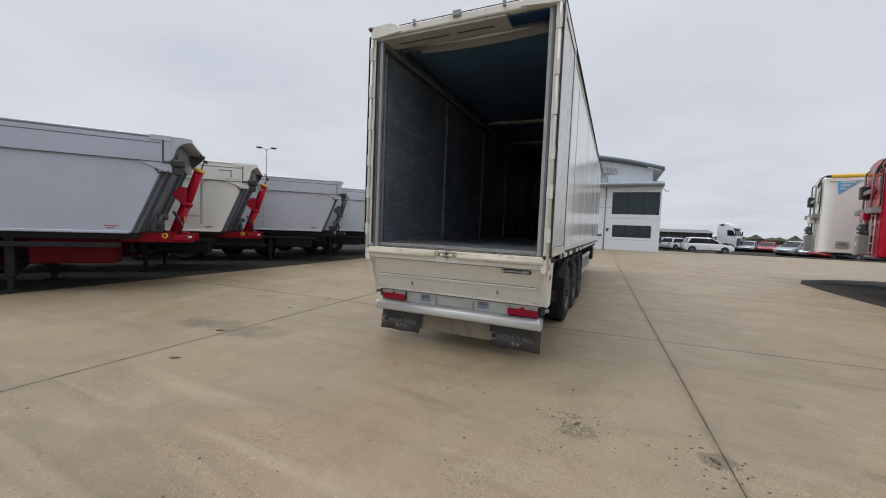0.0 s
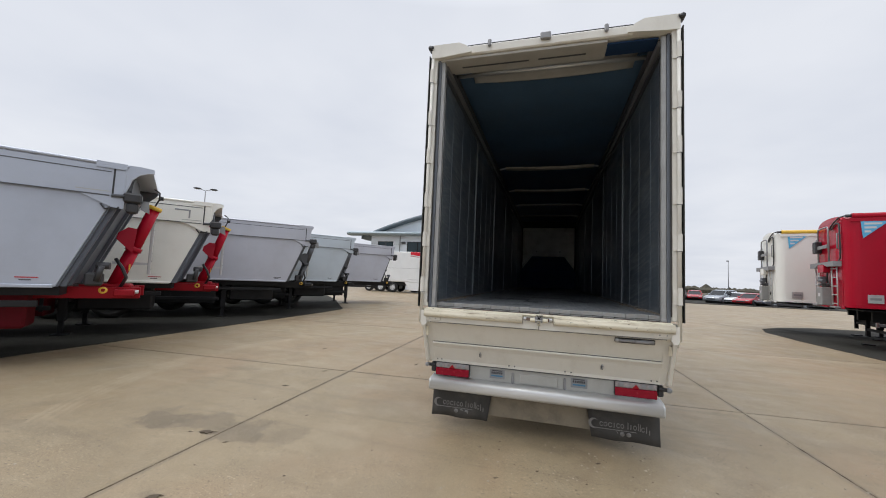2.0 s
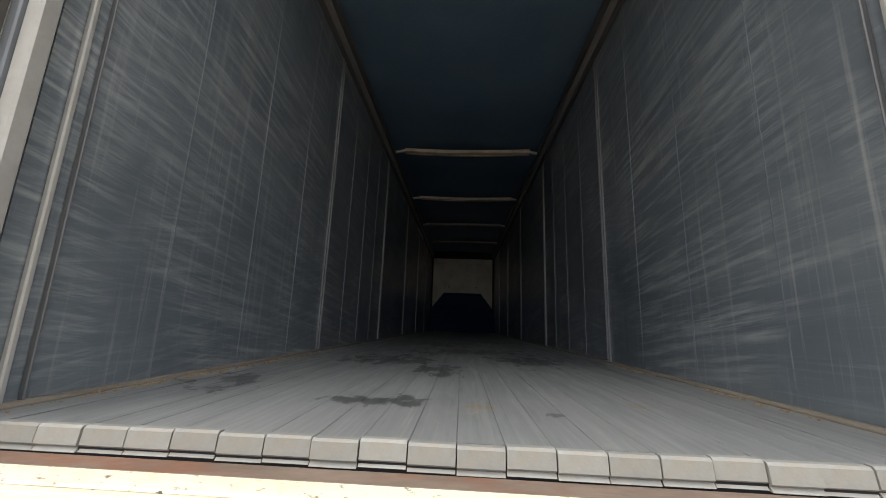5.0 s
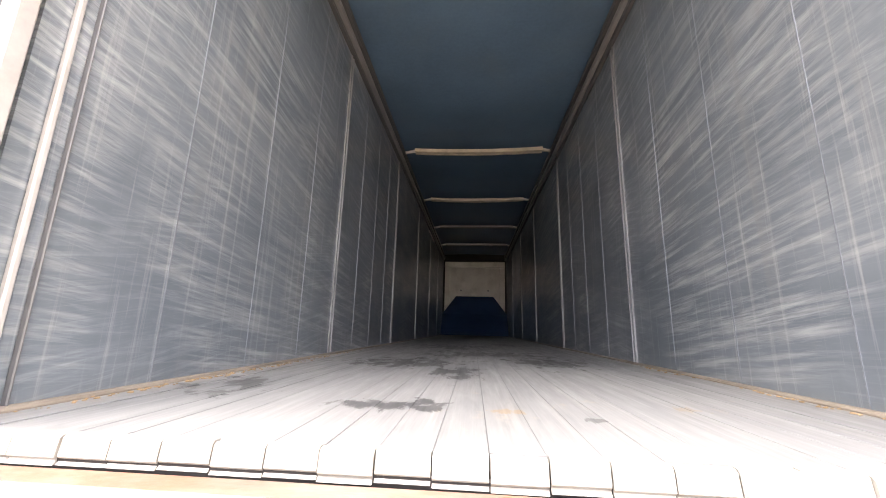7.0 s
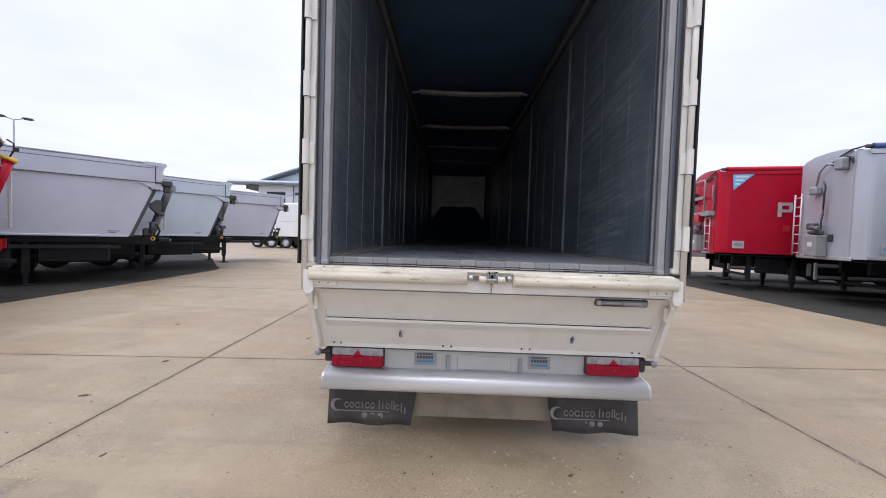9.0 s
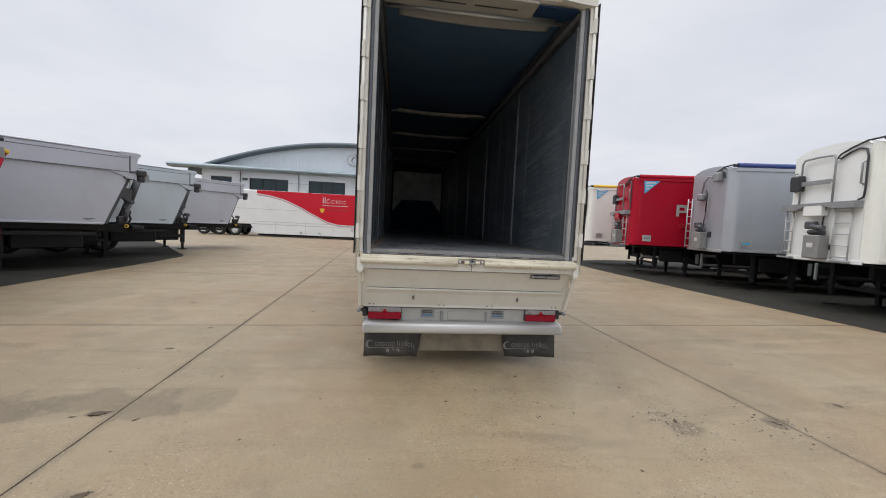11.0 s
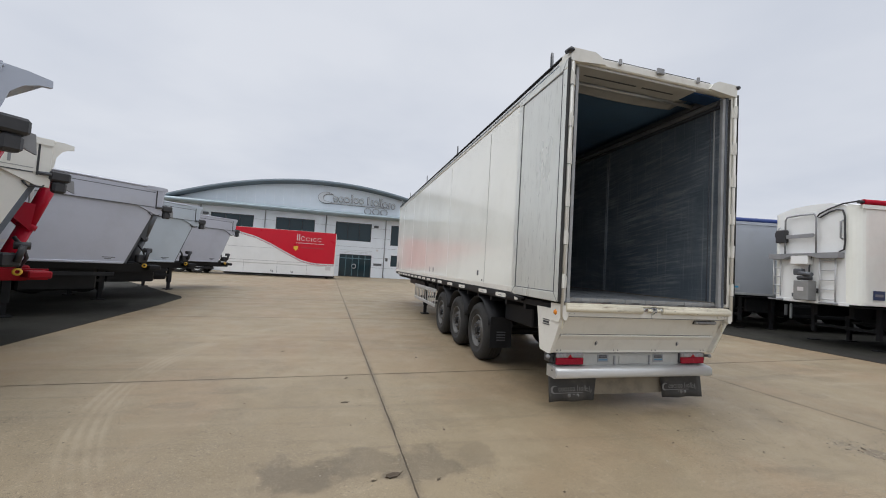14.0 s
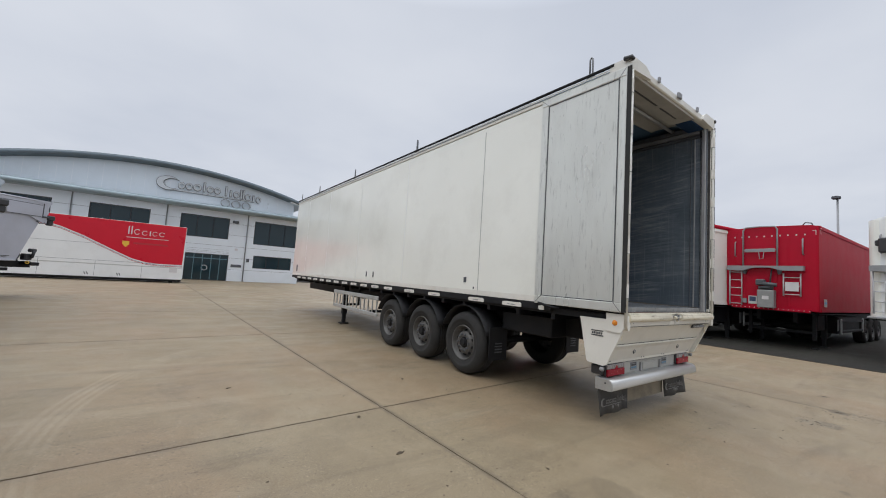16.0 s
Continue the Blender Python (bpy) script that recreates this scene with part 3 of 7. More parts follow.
def plank_material():
    """Worn aluminium floor planks: streaks along the length, smeared wet patches with ragged ends, a few tan stains."""
    m = bpy.data.materials.new("worn_floor_plank")
    m.use_nodes = True
    n, l = m.node_tree.nodes, m.node_tree.links
    bs = n["Principled BSDF"]
    geo = n.new("ShaderNodeNewGeometry")

    def tex(scale, detail, stretch=(1, 1, 1), rough=0.6, distort=0.0):
        mp = n.new("ShaderNodeMapping")
        mp.inputs["Scale"].default_value = stretch
        l.new(geo.outputs["Position"], mp.inputs["Vector"])
        t = n.new("ShaderNodeTexNoise")
        t.inputs["Scale"].default_value, t.inputs["Detail"].default_value = scale, detail
        t.inputs["Roughness"].default_value, t.inputs["Distortion"].default_value = rough, distort
        l.new(mp.outputs[0], t.inputs["Vector"])
        return t.outputs["Fac"]

    def ramp(v, a, b, c=0.0, d=1.0):
        r = n.new("ShaderNodeMapRange")
        r.inputs["From Min"].default_value, r.inputs["From Max"].default_value = a, b
        r.inputs["To Min"].default_value, r.inputs["To Max"].default_value = c, d
        l.new(v, r.inputs["Value"])
        return r.outputs[0]

    def mix(f, a, b):
        x = n.new("ShaderNodeMix")
        x.data_type = "RGBA"
        l.new(f, x.inputs["Factor"])
        for key, v in (("A", a), ("B", b)):
            if isinstance(v, tuple):
                x.inputs[key].default_value = (*v, 1)
            else:
                l.new(v, x.inputs[key])
        return x.outputs["Result"]

    oi = n.new("ShaderNodeObjectInfo")
    c = mix(ramp(tex(1.2, 5, (1.2, 0.6, 1)), 0.35, 0.65), (0.165, 0.176, 0.184), (0.21, 0.22, 0.226))
    c = mix(ramp(oi.outputs["Random"], 0, 1, 0, 0.25), c, (0.15, 0.16, 0.17))
    c = mix(ramp(tex(1, 6, (60, 0.9, 1), 0.7), 0.5, 0.72, 0, 0.5), c, (0.29, 0.295, 0.295))
    c = mix(ramp(tex(1, 6, (85, 1.6, 1), 0.7), 0.52, 0.72, 0, 0.4), c, (0.105, 0.112, 0.12))
    c = mix(ramp(tex(1, 5, (9, 2.5, 1), 0.7, 0.6), 0.56, 0.7, 0, 0.35), c, (0.11, 0.118, 0.125))
    c = mix(ramp(tex(14, 4, (1, 0.6, 1), 0.7), 0.62, 0.72, 0, 0.4), c, (0.27, 0.24, 0.20))
    wob = tex(1, 6, (10, 5, 1), 0.66, 0.5)
    for cx, cy, rx, ry, amount, colour in PUDDLES:
        sh = n.new("ShaderNodeMapping")
        sh.inputs["Location"].default_value = (-cx / rx, -cy / ry, 0)
        sh.inputs["Scale"].default_value = (1 / rx, 1 / ry, 0)
        l.new(geo.outputs["Position"], sh.inputs["Vector"])
        ln = n.new("ShaderNodeVectorMath")
        ln.operation = "LENGTH"
        l.new(sh.outputs[0], ln.inputs[0])
        ad = n.new("ShaderNodeMath")
        ad.operation = "MULTIPLY_ADD"
        ad.inputs[1].default_value = 4.2
        l.new(wob, ad.inputs[0])
        l.new(ln.outputs["Value"], ad.inputs[2])
        c = mix(ramp(ad.outputs[0], 2.55, 2.75, amount, 0.0), c, colour)
    l.new(c, bs.inputs["Base Color"])
    bs.inputs["Metallic"].default_value = 0.15
    bs.inputs["Specular IOR Level"].default_value = 0.3
    l.new(ramp(tex(4, 4, (6, 0.6, 1)), 0.3, 0.7, 0.42, 0.6), bs.inputs["Roughness"])
    return m


PLANK = plank_material()
CAP = material("worn_end_cap", (0.245, 0.252, 0.245), 0.6, 0.1, 0.12, 9, (0.24, 0.18, 0.12), 0.6, 12, 0.1, 70, random_vary=0.12)


# ---- mesh helpers ----
class Shape:
    """Collects faces for one mesh."""

    def __init__(self):
        self.v, self.f, self.smooth = [], [], []

    def add(self, verts, faces, smooth=False):
        k = len(self.v)
        self.v += [tuple(p) for p in verts]
        self.f += [tuple(i + k for i in q) for q in faces]
        self.smooth += [smooth] * len(faces)
        return self

    def box(self, x0, x1, y0, y1, z0, z1, c=0.0):
        """A box; c chamfers its twelve edges."""
        if c <= 0:
            vs = [(x, y, z) for x in (x0, x1) for y in (y0, y1) for z in (z0, z1)]
            return self.add(vs, [(0, 1, 3, 2), (4, 6, 7, 5), (0, 4, 5, 1), (2, 3, 7, 6), (0, 2, 6, 4), (1, 5, 7, 3)])
        c = min(c, abs(x1 - x0) * 0.45, abs(y1 - y0) * 0.45, abs(z1 - z0) * 0.45)
        vs, idx = [], {}
        for i, (x, sx) in enumerate(((x0, 1), (x1, -1))):
            for j, (y, sy) in enumerate(((y0, 1), (y1, -1))):
                for k, (z, sz) in enumerate(((z0, 1), (z1, -1))):
                    for a in range(3):
                        idx[i, j, k, a] = len(vs)
                        vs.append((x + sx * c * (a != 0), y + sy * c * (a != 1), z + sz * c * (a != 2)))
        fs = []
        for i in (0, 1):
            q = [idx[i, 0, 0, 0], idx[i, 1, 0, 0], idx[i, 1, 1, 0], idx[i, 0, 1, 0]]
            fs.append(q if i else q[::-1])
            q = [idx[0, i, 0, 1], idx[1, i, 0, 1], idx[1, i, 1, 1], idx[0, i, 1, 1]]
            fs.append(q[::-1] if i else q)
            q = [idx[0, 0, i, 2], idx[1, 0, i, 2], idx[1, 1, i, 2], idx[0, 1, i, 2]]
            fs.append(q if i else q[::-1])
        for i in (0, 1):
            for j in (0, 1):
                fs.append([idx[i, j, 0, 0], idx[i, j, 1, 0], idx[i, j, 1, 1], idx[i, j, 0, 1]])
                fs.append([idx[i, 0, j, 0], idx[i, 1, j, 0], idx[i, 1, j, 2], idx[i, 0, j, 2]])
                fs.append([idx[0, i, j, 1], idx[1, i, j, 1], idx[1, i, j, 2], idx[0, i, j, 2]])
                for k in (0, 1):
                    fs.append([idx[i, j, k, 0], idx[i, j, k, 1], idx[i, j, k, 2]])
        return self.add(vs, fs)

    def prism(self, outline, axis, a, b):
        """A flat outline pushed along an axis from a to b. Outline pairs are the other two axes in order."""
        n = len(outline)

        def at(p, d):
            return {"x": (d, p[0], p[1]), "y": (p[0], d, p[1]), "z": (p[0], p[1], d)}[axis]
        vs = [at(p, a) for p in outline] + [at(p, b) for p in outline]
        fs = [tuple(range(n))[::-1], tuple(range(n, 2 * n))] + [(i, (i + 1) % n, n + (i + 1) % n, n + i) for i in range(n)]
        return self.add(vs, fs)

    def tube(self, pts, r, sides=8, r_end=None, smooth=True):
        """A round bar along points."""
        pts = [Vector(p) for p in pts]
        rings = []
        for i, p in enumerate(pts):
            d = (pts[min(i + 1, len(pts) - 1)] - pts[max(i - 1, 0)]).normalized()
            u = d.orthogonal().normalized() if i == 0 else (u - d * u.dot(d)).normalized()
            w = d.cross(u)
            rr = r if r_end is None else r + (r_end - r) * i / (len(pts) - 1)
            rings.append([p + (u * math.cos(2 * math.pi * k / sides) + w * math.sin(2 * math.pi * k / sides)) * rr for k in range(sides)])
        vs = [v for ring in rings for v in ring]
        fs = [(i * sides + k, i * sides + (k + 1) % sides, (i + 1) * sides + (k + 1) % sides, (i + 1) * sides + k)
              for i in range(len(pts) - 1) for k in range(sides)]
        self.add(vs, fs, smooth)
        k = len(self.v) - len(vs)
        for ring in (range(sides), range((len(pts) - 1) * sides, len(pts) * sides)):
            self.f.append(tuple(k + i for i in ring))
            self.smooth.append(False)
        return self

    def lathe(self, profile, centre, axis="x", sides=32, smooth=True):
        """Turns (radius, along) pairs round an axis through centre."""
        cx, cy, cz = centre
        vs = []
        for r, h in profile:
            for k in range(sides):
                a = 2 * math.pi * k / sides
                p, q = r * math.cos(a), r * math.sin(a)
                vs.append({"x": (cx + h, cy + p, cz + q), "y": (cx + p, cy + h, cz + q), "z": (cx + p, cy + q, cz + h)}[axis])
        fs = [(i * sides + k, i * sides + (k + 1) % sides, (i + 1) * sides + (k + 1) % sides, (i + 1) * sides + k)
              for i in range(len(profile) - 1) for k in range(sides)]
        return self.add(vs, fs, smooth)

    def mesh(self, name, mat):
        me = bpy.data.meshes.new(name)
        me.from_pydata(self.v, [], self.f)
        bm = bmesh.new()
        bm.from_mesh(me)
        bmesh.ops.recalc_face_normals(bm, faces=bm.faces)
        bm.to_mesh(me)
        bm.free()
        me.polygons.foreach_set("use_smooth", self.smooth)
        me.materials.append(mat)
        return me


def part(name, shape, mat, parent=None, label="", m=None):
    """Links a shape as one mesh object under a thing or a part."""
    ob = new(name, shape if isinstance(shape, bpy.types.Mesh) else shape.mesh(name, mat))
    ob.parent = parent
    if m is not None:
        ob.matrix_basis = m
    return tagged(ob, label)


def thing(name, label, category, m=None, group=""):
    """An empty at a thing's base, to carry its parts."""
    ob = new(name)
    if m is not None:
        ob.matrix_basis = m
    return tagged(ob, label, category, group)


def structure(name, shape, mat, label):
    ob = part(name, shape, mat)
    return tagged(ob, label, "", "", "structure")


# ---- ground ----
structure("ground", Shape().add([(-1500, -1500, -0.06), (1500, -1500, -0.06), (1500, 1500, -0.06), (-1500, 1500, -0.06)], [(0, 1, 2, 3)]), FIELD,
          "flat winter field reaching the horizon")
asphalt_left = [(-60, -40), (-8.65, -40), (-8.7, 0), (-8.95, 9.5), (-9.1, 11.6), (-9.35, 12.2), (-9.9, 12.9), (-12.6, 16.8), (-16, 21), (-60, 26)]
asphalt_right = [(60, -40), (60, 20), (20, 19.5), (12.5, 18.6), (10.6, 17.6), (9.2, 16.2), (8.6, 14.6), (8.45, 12), (8.5, 7), (8.7, 2.5), (8.8, -40)]
road = structure("road", Shape().prism(asphalt_left, "z", -0.3, 0.012), ASPHALT, "dark asphalt parking strip with loose grit")
part("asphalt_strip", Shape().prism(asphalt_right, "z", -0.3, 0.012), ASPHALT, road)
pavement = structure("pavement", Shape().box(-70, 60, -40, 44.2, -0.25, -0.008), JOINT, "tan poured concrete yard with dark sealed joints")
structure("car_park", Shape().box(-80, 90, 44.2, 92, -0.25, 0.0), ASPHALT, "worn asphalt car park behind the yard")
slab_x = [-20.9, -15.0, -9.05, -3.09, 2.74, 8.62, 14.5, 20.4, 30, 44, 60]
slab_x = [-70, -50, -38, -26.8] + slab_x
slab_y = [-40, -27.5, -21.5, -15.6, -9.6, -3.75, 2.10, 7.7, 12.72, 18.6, 24.4, 30.2, 36.0, 44.2]
TILT_Y, TILT_X = 0.057, -0.033


def slab_corner(i, j, dx, dy):
    """A grid corner moved by dx, dy into its slab; the grid is turned a little against the trailer."""
    x, y = slab_x[i], slab_y[j]
    ty = TILT_Y * max(-26, min(26, x)) if 0 < j < len(slab_y) - 1 else 0.0
    tx = TILT_X * y if 0 < i < len(slab_x) - 1 else 0.0
    return (x + tx + dx, y + ty + dy, 0.0)


def ragged(a, b, seed, amount, step=0.07):
    """Points from a towards b with small chips out of the straight line."""
    rnd = random.Random(seed)
    n = max(1, int(math.hypot(b[0] - a[0], b[1] - a[1]) / step)) if amount else 1
    nx, ny = (a[1] - b[1]), (b[0] - a[0])
    k = 1 / math.hypot(nx, ny)
    return [(a[0] + (b[0] - a[0]) * q / n + nx * k * amount * (rnd.random() ** 3) * (q > 0),
             a[1] + (b[1] - a[1]) * q / n + ny * k * amount * (rnd.random() ** 3) * (q > 0)) for q in range(n)]


for i in range(len(slab_x) - 1):
    for j in range(len(slab_y) - 1):
        g, h = 0.0045, 0.007
        near = -10 < slab_x[i] < 9 and -6 < slab_y[j] < 13
        g0, g1 = (0.0035 if slab_x[q] == 2.74 else g for q in (i, i + 1))
        c = [slab_corner(i, j, g0, h), slab_corner(i + 1, j, -g1, h), slab_corner(i + 1, j + 1, -g1, -h), slab_corner(i, j + 1, g0, -h)]
        top = [p for q in range(4) for p in ragged(c[q], c[(q + 1) % 4], 31 * i + 7 * j + q, 0.009 if near else 0.0)]
        n = len(top)
        slab = part("slab", Shape().add([(x, y, 0.0) for x, y in top] + [(x, y, -0.06) for x, y in top],
                                        [tuple(range(n))] + [(q, n + q, n + (q + 1) % n, (q + 1) % n) for q in range(n)]), CONCRETE, pavement)
        slab.data.materials.append(SLAB_EDGE)
        for p in slab.data.polygons[1:]:
            p.material_index = 1


# ---- lorry wheel ----
def wheel(parent, x, y, z, side, r=0.52, w=0.36, label="", rim_mat=RIM_GREY):
    """side: -1 shows its face towards -x."""
    k = r / 0.52
    dirty = rim_mat is RIM_GREY
    hub = part("wheel", Shape().lathe([(0.0, -0.012), (0.055, -0.012), (0.064, -0.004), (0.066, 0.03), (0.088, 0.034), (0.09, 0.05)], (0, 0, 0), "x", 20, False), BLACK if dirty else rim_mat,
               parent, label, Matrix.Translation((x, y, z)) @ (Matrix.Rotation(math.pi, 4, "Z") if side > 0 else Matrix.Identity(4)))
    prof = [(0.285, 0.03), (0.30, 0.012), (0.335, -0.002), (0.37, -0.006), (0.376, -0.012), (0.405, -0.014), (0.455, 0.0), (0.49, 0.02), (0.512, 0.05), (0.52, 0.09)]
    for g in (0.13, 0.18, 0.23):
        prof += [(0.52, g - 0.012), (0.507, g - 0.008), (0.507, g + 0.008), (0.52, g + 0.012)]
    prof += [(0.52, w - 0.09), (0.512, w - 0.05), (0.49, w - 0.02), (0.40, w), (0.30, w)]
    part("tyre", Shape().lathe([(a * k, b) for a, b in prof], (0, 0, 0), "x", 40), RUBBER, hub)
    # barrel running inwards, then the domed disc
    part("rim", Shape().lathe([(0.284 * k, 0.026), (0.262 * k, 0.05), (0.245 * k, 0.12), (0.222 * k, 0.125), (0.19 * k, 0.055), (0.165 * k, 0.03), (0.105 * k, 0.028), (0.092 * k, 0.045)], (0, 0, 0), "x", 32), rim_mat, hub)
    part("rim_flange", Shape().lathe([(0.296 * k, 0.022), (0.290 * k, 0.004), (0.280 * k, 0.006), (0.272 * k, 0.022), (0.268 * k, 0.036)], (0, 0, 0), "x", 32), RIM_FLANGE if dirty else rim_mat, hub)
    for q in range(10):
        a = 2 * math.pi * q / 10
        part("wheel_nut", Shape().lathe([(0.0, 0.0), (0.014, 0.0), (0.017, 0.03)], (0, 0.136 * k * math.cos(a), 0.136 * k * math.sin(a)), "x", 6, False), DARK_GREY if dirty else rim_mat, hub)
        a += math.pi / 10
        part("hand_hole", Shape().lathe([(0.0, 0.052), (0.024 * k, 0.054), (0.028 * k, 0.08)], (0, 0.197 * k * math.cos(a), 0.197 * k * math.sin(a)), "x", 8, False), BLACK, hub)
    return hub


def mudguard(y, z, r, x0, x1, a0, a1):
    s = Shape()
    n = 14
    vs = []
    for k in range(n + 1):
        a = radians(a0 + (a1 - a0) * k / n)
        for rr in (r, r + 0.012):
            for x in (x0, x1):
                vs.append((x, y + rr * math.cos(a), z + rr * math.sin(a)))
    fs = []
    for k in range(n):
        b = 4 * k
        fs += [(b, b + 4, b + 5, b + 1), (b + 2, b + 3, b + 7, b + 6), (b, b + 2, b + 6, b + 4), (b + 1, b + 5, b + 7, b + 3)]
    fs += [(0, 1, 3, 2), (4 * n, 4 * n + 2, 4 * n + 3, 4 * n + 1)]
    return s.add(vs, fs, True)


# ---- the open walking-floor trailer ----
FLOOR, TOP, REAR_W, BODY_W, INNER, LENGTH, BASE = 1.385, 4.30, 1.265, 1.245, 1.165, 13.55, 1.355
LINER_TOP = 4.05
trailer = thing("walking_floor_trailer", "white walking-floor semi-trailer with rear doors folded open along its sides", "trailer")
for sx, nm in ((-1, "side_wall"), (1, "side_wall")):
    s = Shape()
    a, b = (BODY_W * sx, (BODY_W - 0.045) * sx)
    s.box(min(a, b), max(a, b), 0.06, LENGTH, BASE, TOP - 0.12, 0.006)
    wall = part(nm, s, WHITE, trailer, "glossy white composite side panel")
    # panel joints and top rail on the outside
    for y in (2.47, 4.95, 7.4, 9.8, 12.0):
        part("joint_strip", Shape().box(min(a, a + sx * 0.004), max(a, a + sx * 0.004), y - 0.006, y + 0.006, BASE + 0.02, TOP - 0.2), LIGHT_GREY if y < 3 else WHITE_MATT, wall)
    part("bottom_rail", Shape().box(min(a + sx * .006, b), max(a + sx * .006, b), 1.0, LENGTH, BASE - 0.105, BASE - 0.010, 0.006), BLACK, trailer, "black slotted load rail")
    part("lower_band", Shape().box(min(a + sx * .004, a), max(a + sx * .004, a), 1.25, LENGTH, BASE - 0.006, BASE + 0.075, 0.002), CREAM, trailer, "cream lower edge profile")
    part("top_rail", Shape().box(min(a + sx * .012, b), max(a + sx * .012, b), 0.04, LENGTH, TOP - 0.116, TOP - 0.02, 0.008), CREAM, trailer, "cream aluminium top rail")
    part("cover_edge", Shape().tube([(1.262 * sx, 0.2, TOP + .004), (1.262 * sx, LENGTH - .1, TOP + .004)], 0.02, 8), BLACK, trailer, "black cover edge along the top rail")
    for y in (0.55, 4.75, 8.1, 11.2, 13.3):
        part("roof_pin", Shape().tube([(1.2 * sx, y - .022, TOP - 0.03), (1.2 * sx, y - .02, TOP + 0.26), (1.2 * sx, y, TOP + .285), (1.2 * sx, y + .02, TOP + .26), (1.2 * sx, y + .022, TOP - 0.03)], 0.012, 6).box(1.2 * sx - .03, 1.2 * sx + .03, y - .05, y + .05, TOP - 0.02, TOP + 0.03, .006), STEEL_GREY, trailer)
    # inner liner panels with seams
    inner = INNER * sx
    edges = [0.12, 2.35, 4.6, 6.8, 8.95, 11.1, 13.3]
    for y0, y1 in zip(edges, edges[1:]):
        liner = part("liner_panel", Shape().box(min(inner, b - .001 * sx), max(inner, b - .001 * sx), y0 + 0.004, y1 - 0.004, FLOOR - 0.03, LINER_TOP), LINER, trailer, "scratched dull aluminium liner")
        part("rib", Shape().box(min(inner, inner - sx * .012), max(inner, inner - sx * .012), y1 - 0.03, y1 - 0.018, FLOOR, LINER_TOP, 0.004), SEAM, trailer)
        part("rib", Shape().box(min(inner, inner - sx * .012), max(inner, inner - sx * .012), y1 + 0.018, y1 + 0.03, FLOOR, LINER_TOP, 0.004), SEAM, trailer)
        step = (y1 - y0) / round((y1 - y0) / 0.52)
        k = y0 + step
        while k < min(y1 - 0.1, 4.6):
            part("seam", Shape().box(min(inner, inner - sx * .002), max(inner, inner - sx * .002), k - 0.002, k + 0.002, FLOOR, LINER_TOP), FAINT_SEAM, liner)
            k += step
    for z0, z1, d in ((4.054, 4.10, 0.03), (4.104, 4.16, 0.06), (4.164, 4.225, 0.09)):
        part("upper_rail", Shape().box(min(b - .001 * sx, inner - sx * d), max(b - .001 * sx, inner - sx * d), 0.12, 13.3, z0, z1, 0.006), STEEL_GREY if d == 0.06 else DARK_GREY, trailer)
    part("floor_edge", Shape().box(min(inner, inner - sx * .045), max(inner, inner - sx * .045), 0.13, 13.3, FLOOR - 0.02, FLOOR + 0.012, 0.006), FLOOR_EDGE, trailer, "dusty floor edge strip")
# roof sheet with a slight sag between bows
s = Shape()
ny, nx = 54, 20
vs = []
bows = [0.5, 2.55, 4.62, 6.8, 8.95, 11.1, 13.2]
for j in range(ny + 1):
    y = 0.26 + (13.49 - 0.26) * j / ny
    near = min(abs(y - q) for q in bows)
    for i in range(nx + 1):
        x = -1.268 + 2.536 * i / nx
        e = abs(i - nx / 2) / (nx / 2)
        vs.append((x, y, TOP - 0.06 if e > 0.99 else TOP + 0.01 + 0.04 * (1 - e ** 2) - 0.035 * min(1, near / 0.9) * (1 - e ** 4)))
k = len(vs)
fs = [(j * (nx + 1) + i, j * (nx + 1) + i + 1, (j + 1) * (nx + 1) + i + 1, (j + 1) * (nx + 1) + i) for j in range(ny) for i in range(nx)]
s.add(vs, fs, True)
roof_mesh = s
roof = part("roof_sheet", roof_mesh, TARP_IN, trailer, "dark blue tarpaulin roof")
roof_solid = roof.modifiers.new("thickness", "SOLIDIFY")
roof_solid.thickness = 0.006
for y, mt in zip(bows[2:6], (WOOD_CREAM, WOOD_CREAM, STEEL_GREY, STEEL_GREY)):
    n = 12
    sag = 0.02 if mt is WOOD_CREAM else 0.0
    bs = Shape()
    for y0, y1, zt in ((y - 0.035, y + 0.03, 4.265), (y + 0.04, y + 0.075, 4.262)):
        ring = []
        for q in range(n + 1):
            x = -0.93 + 1.9 * q / n
            dz = -sag * (1 - (2 * q / n - 1) ** 2) * 1.4
            ring += [(x, y0, zt - .05 + dz), (x, y1, zt - .05 + dz), (x, y1, zt + dz), (x, y0, zt + dz)]
        bs.add(ring, [(4 * q + k, 4 * q + (k + 1) % 4, 4 * q + 4 + (k + 1) % 4, 4 * q + 4 + k) for q in range(n) for k in range(4)] + [(0, 1, 2, 3), (4 * n, 4 * n + 3, 4 * n + 2, 4 * n + 1)])
    bow = part("roof_bow", bs, mt, trailer, "dusty roof bow")
    for sx in (-1, 1):
        part("bow_end", Shape().tube([(sx * 1.15, y, 4.20), (sx * 0.92, y, 4.235)], 0.025), ALU, bow)
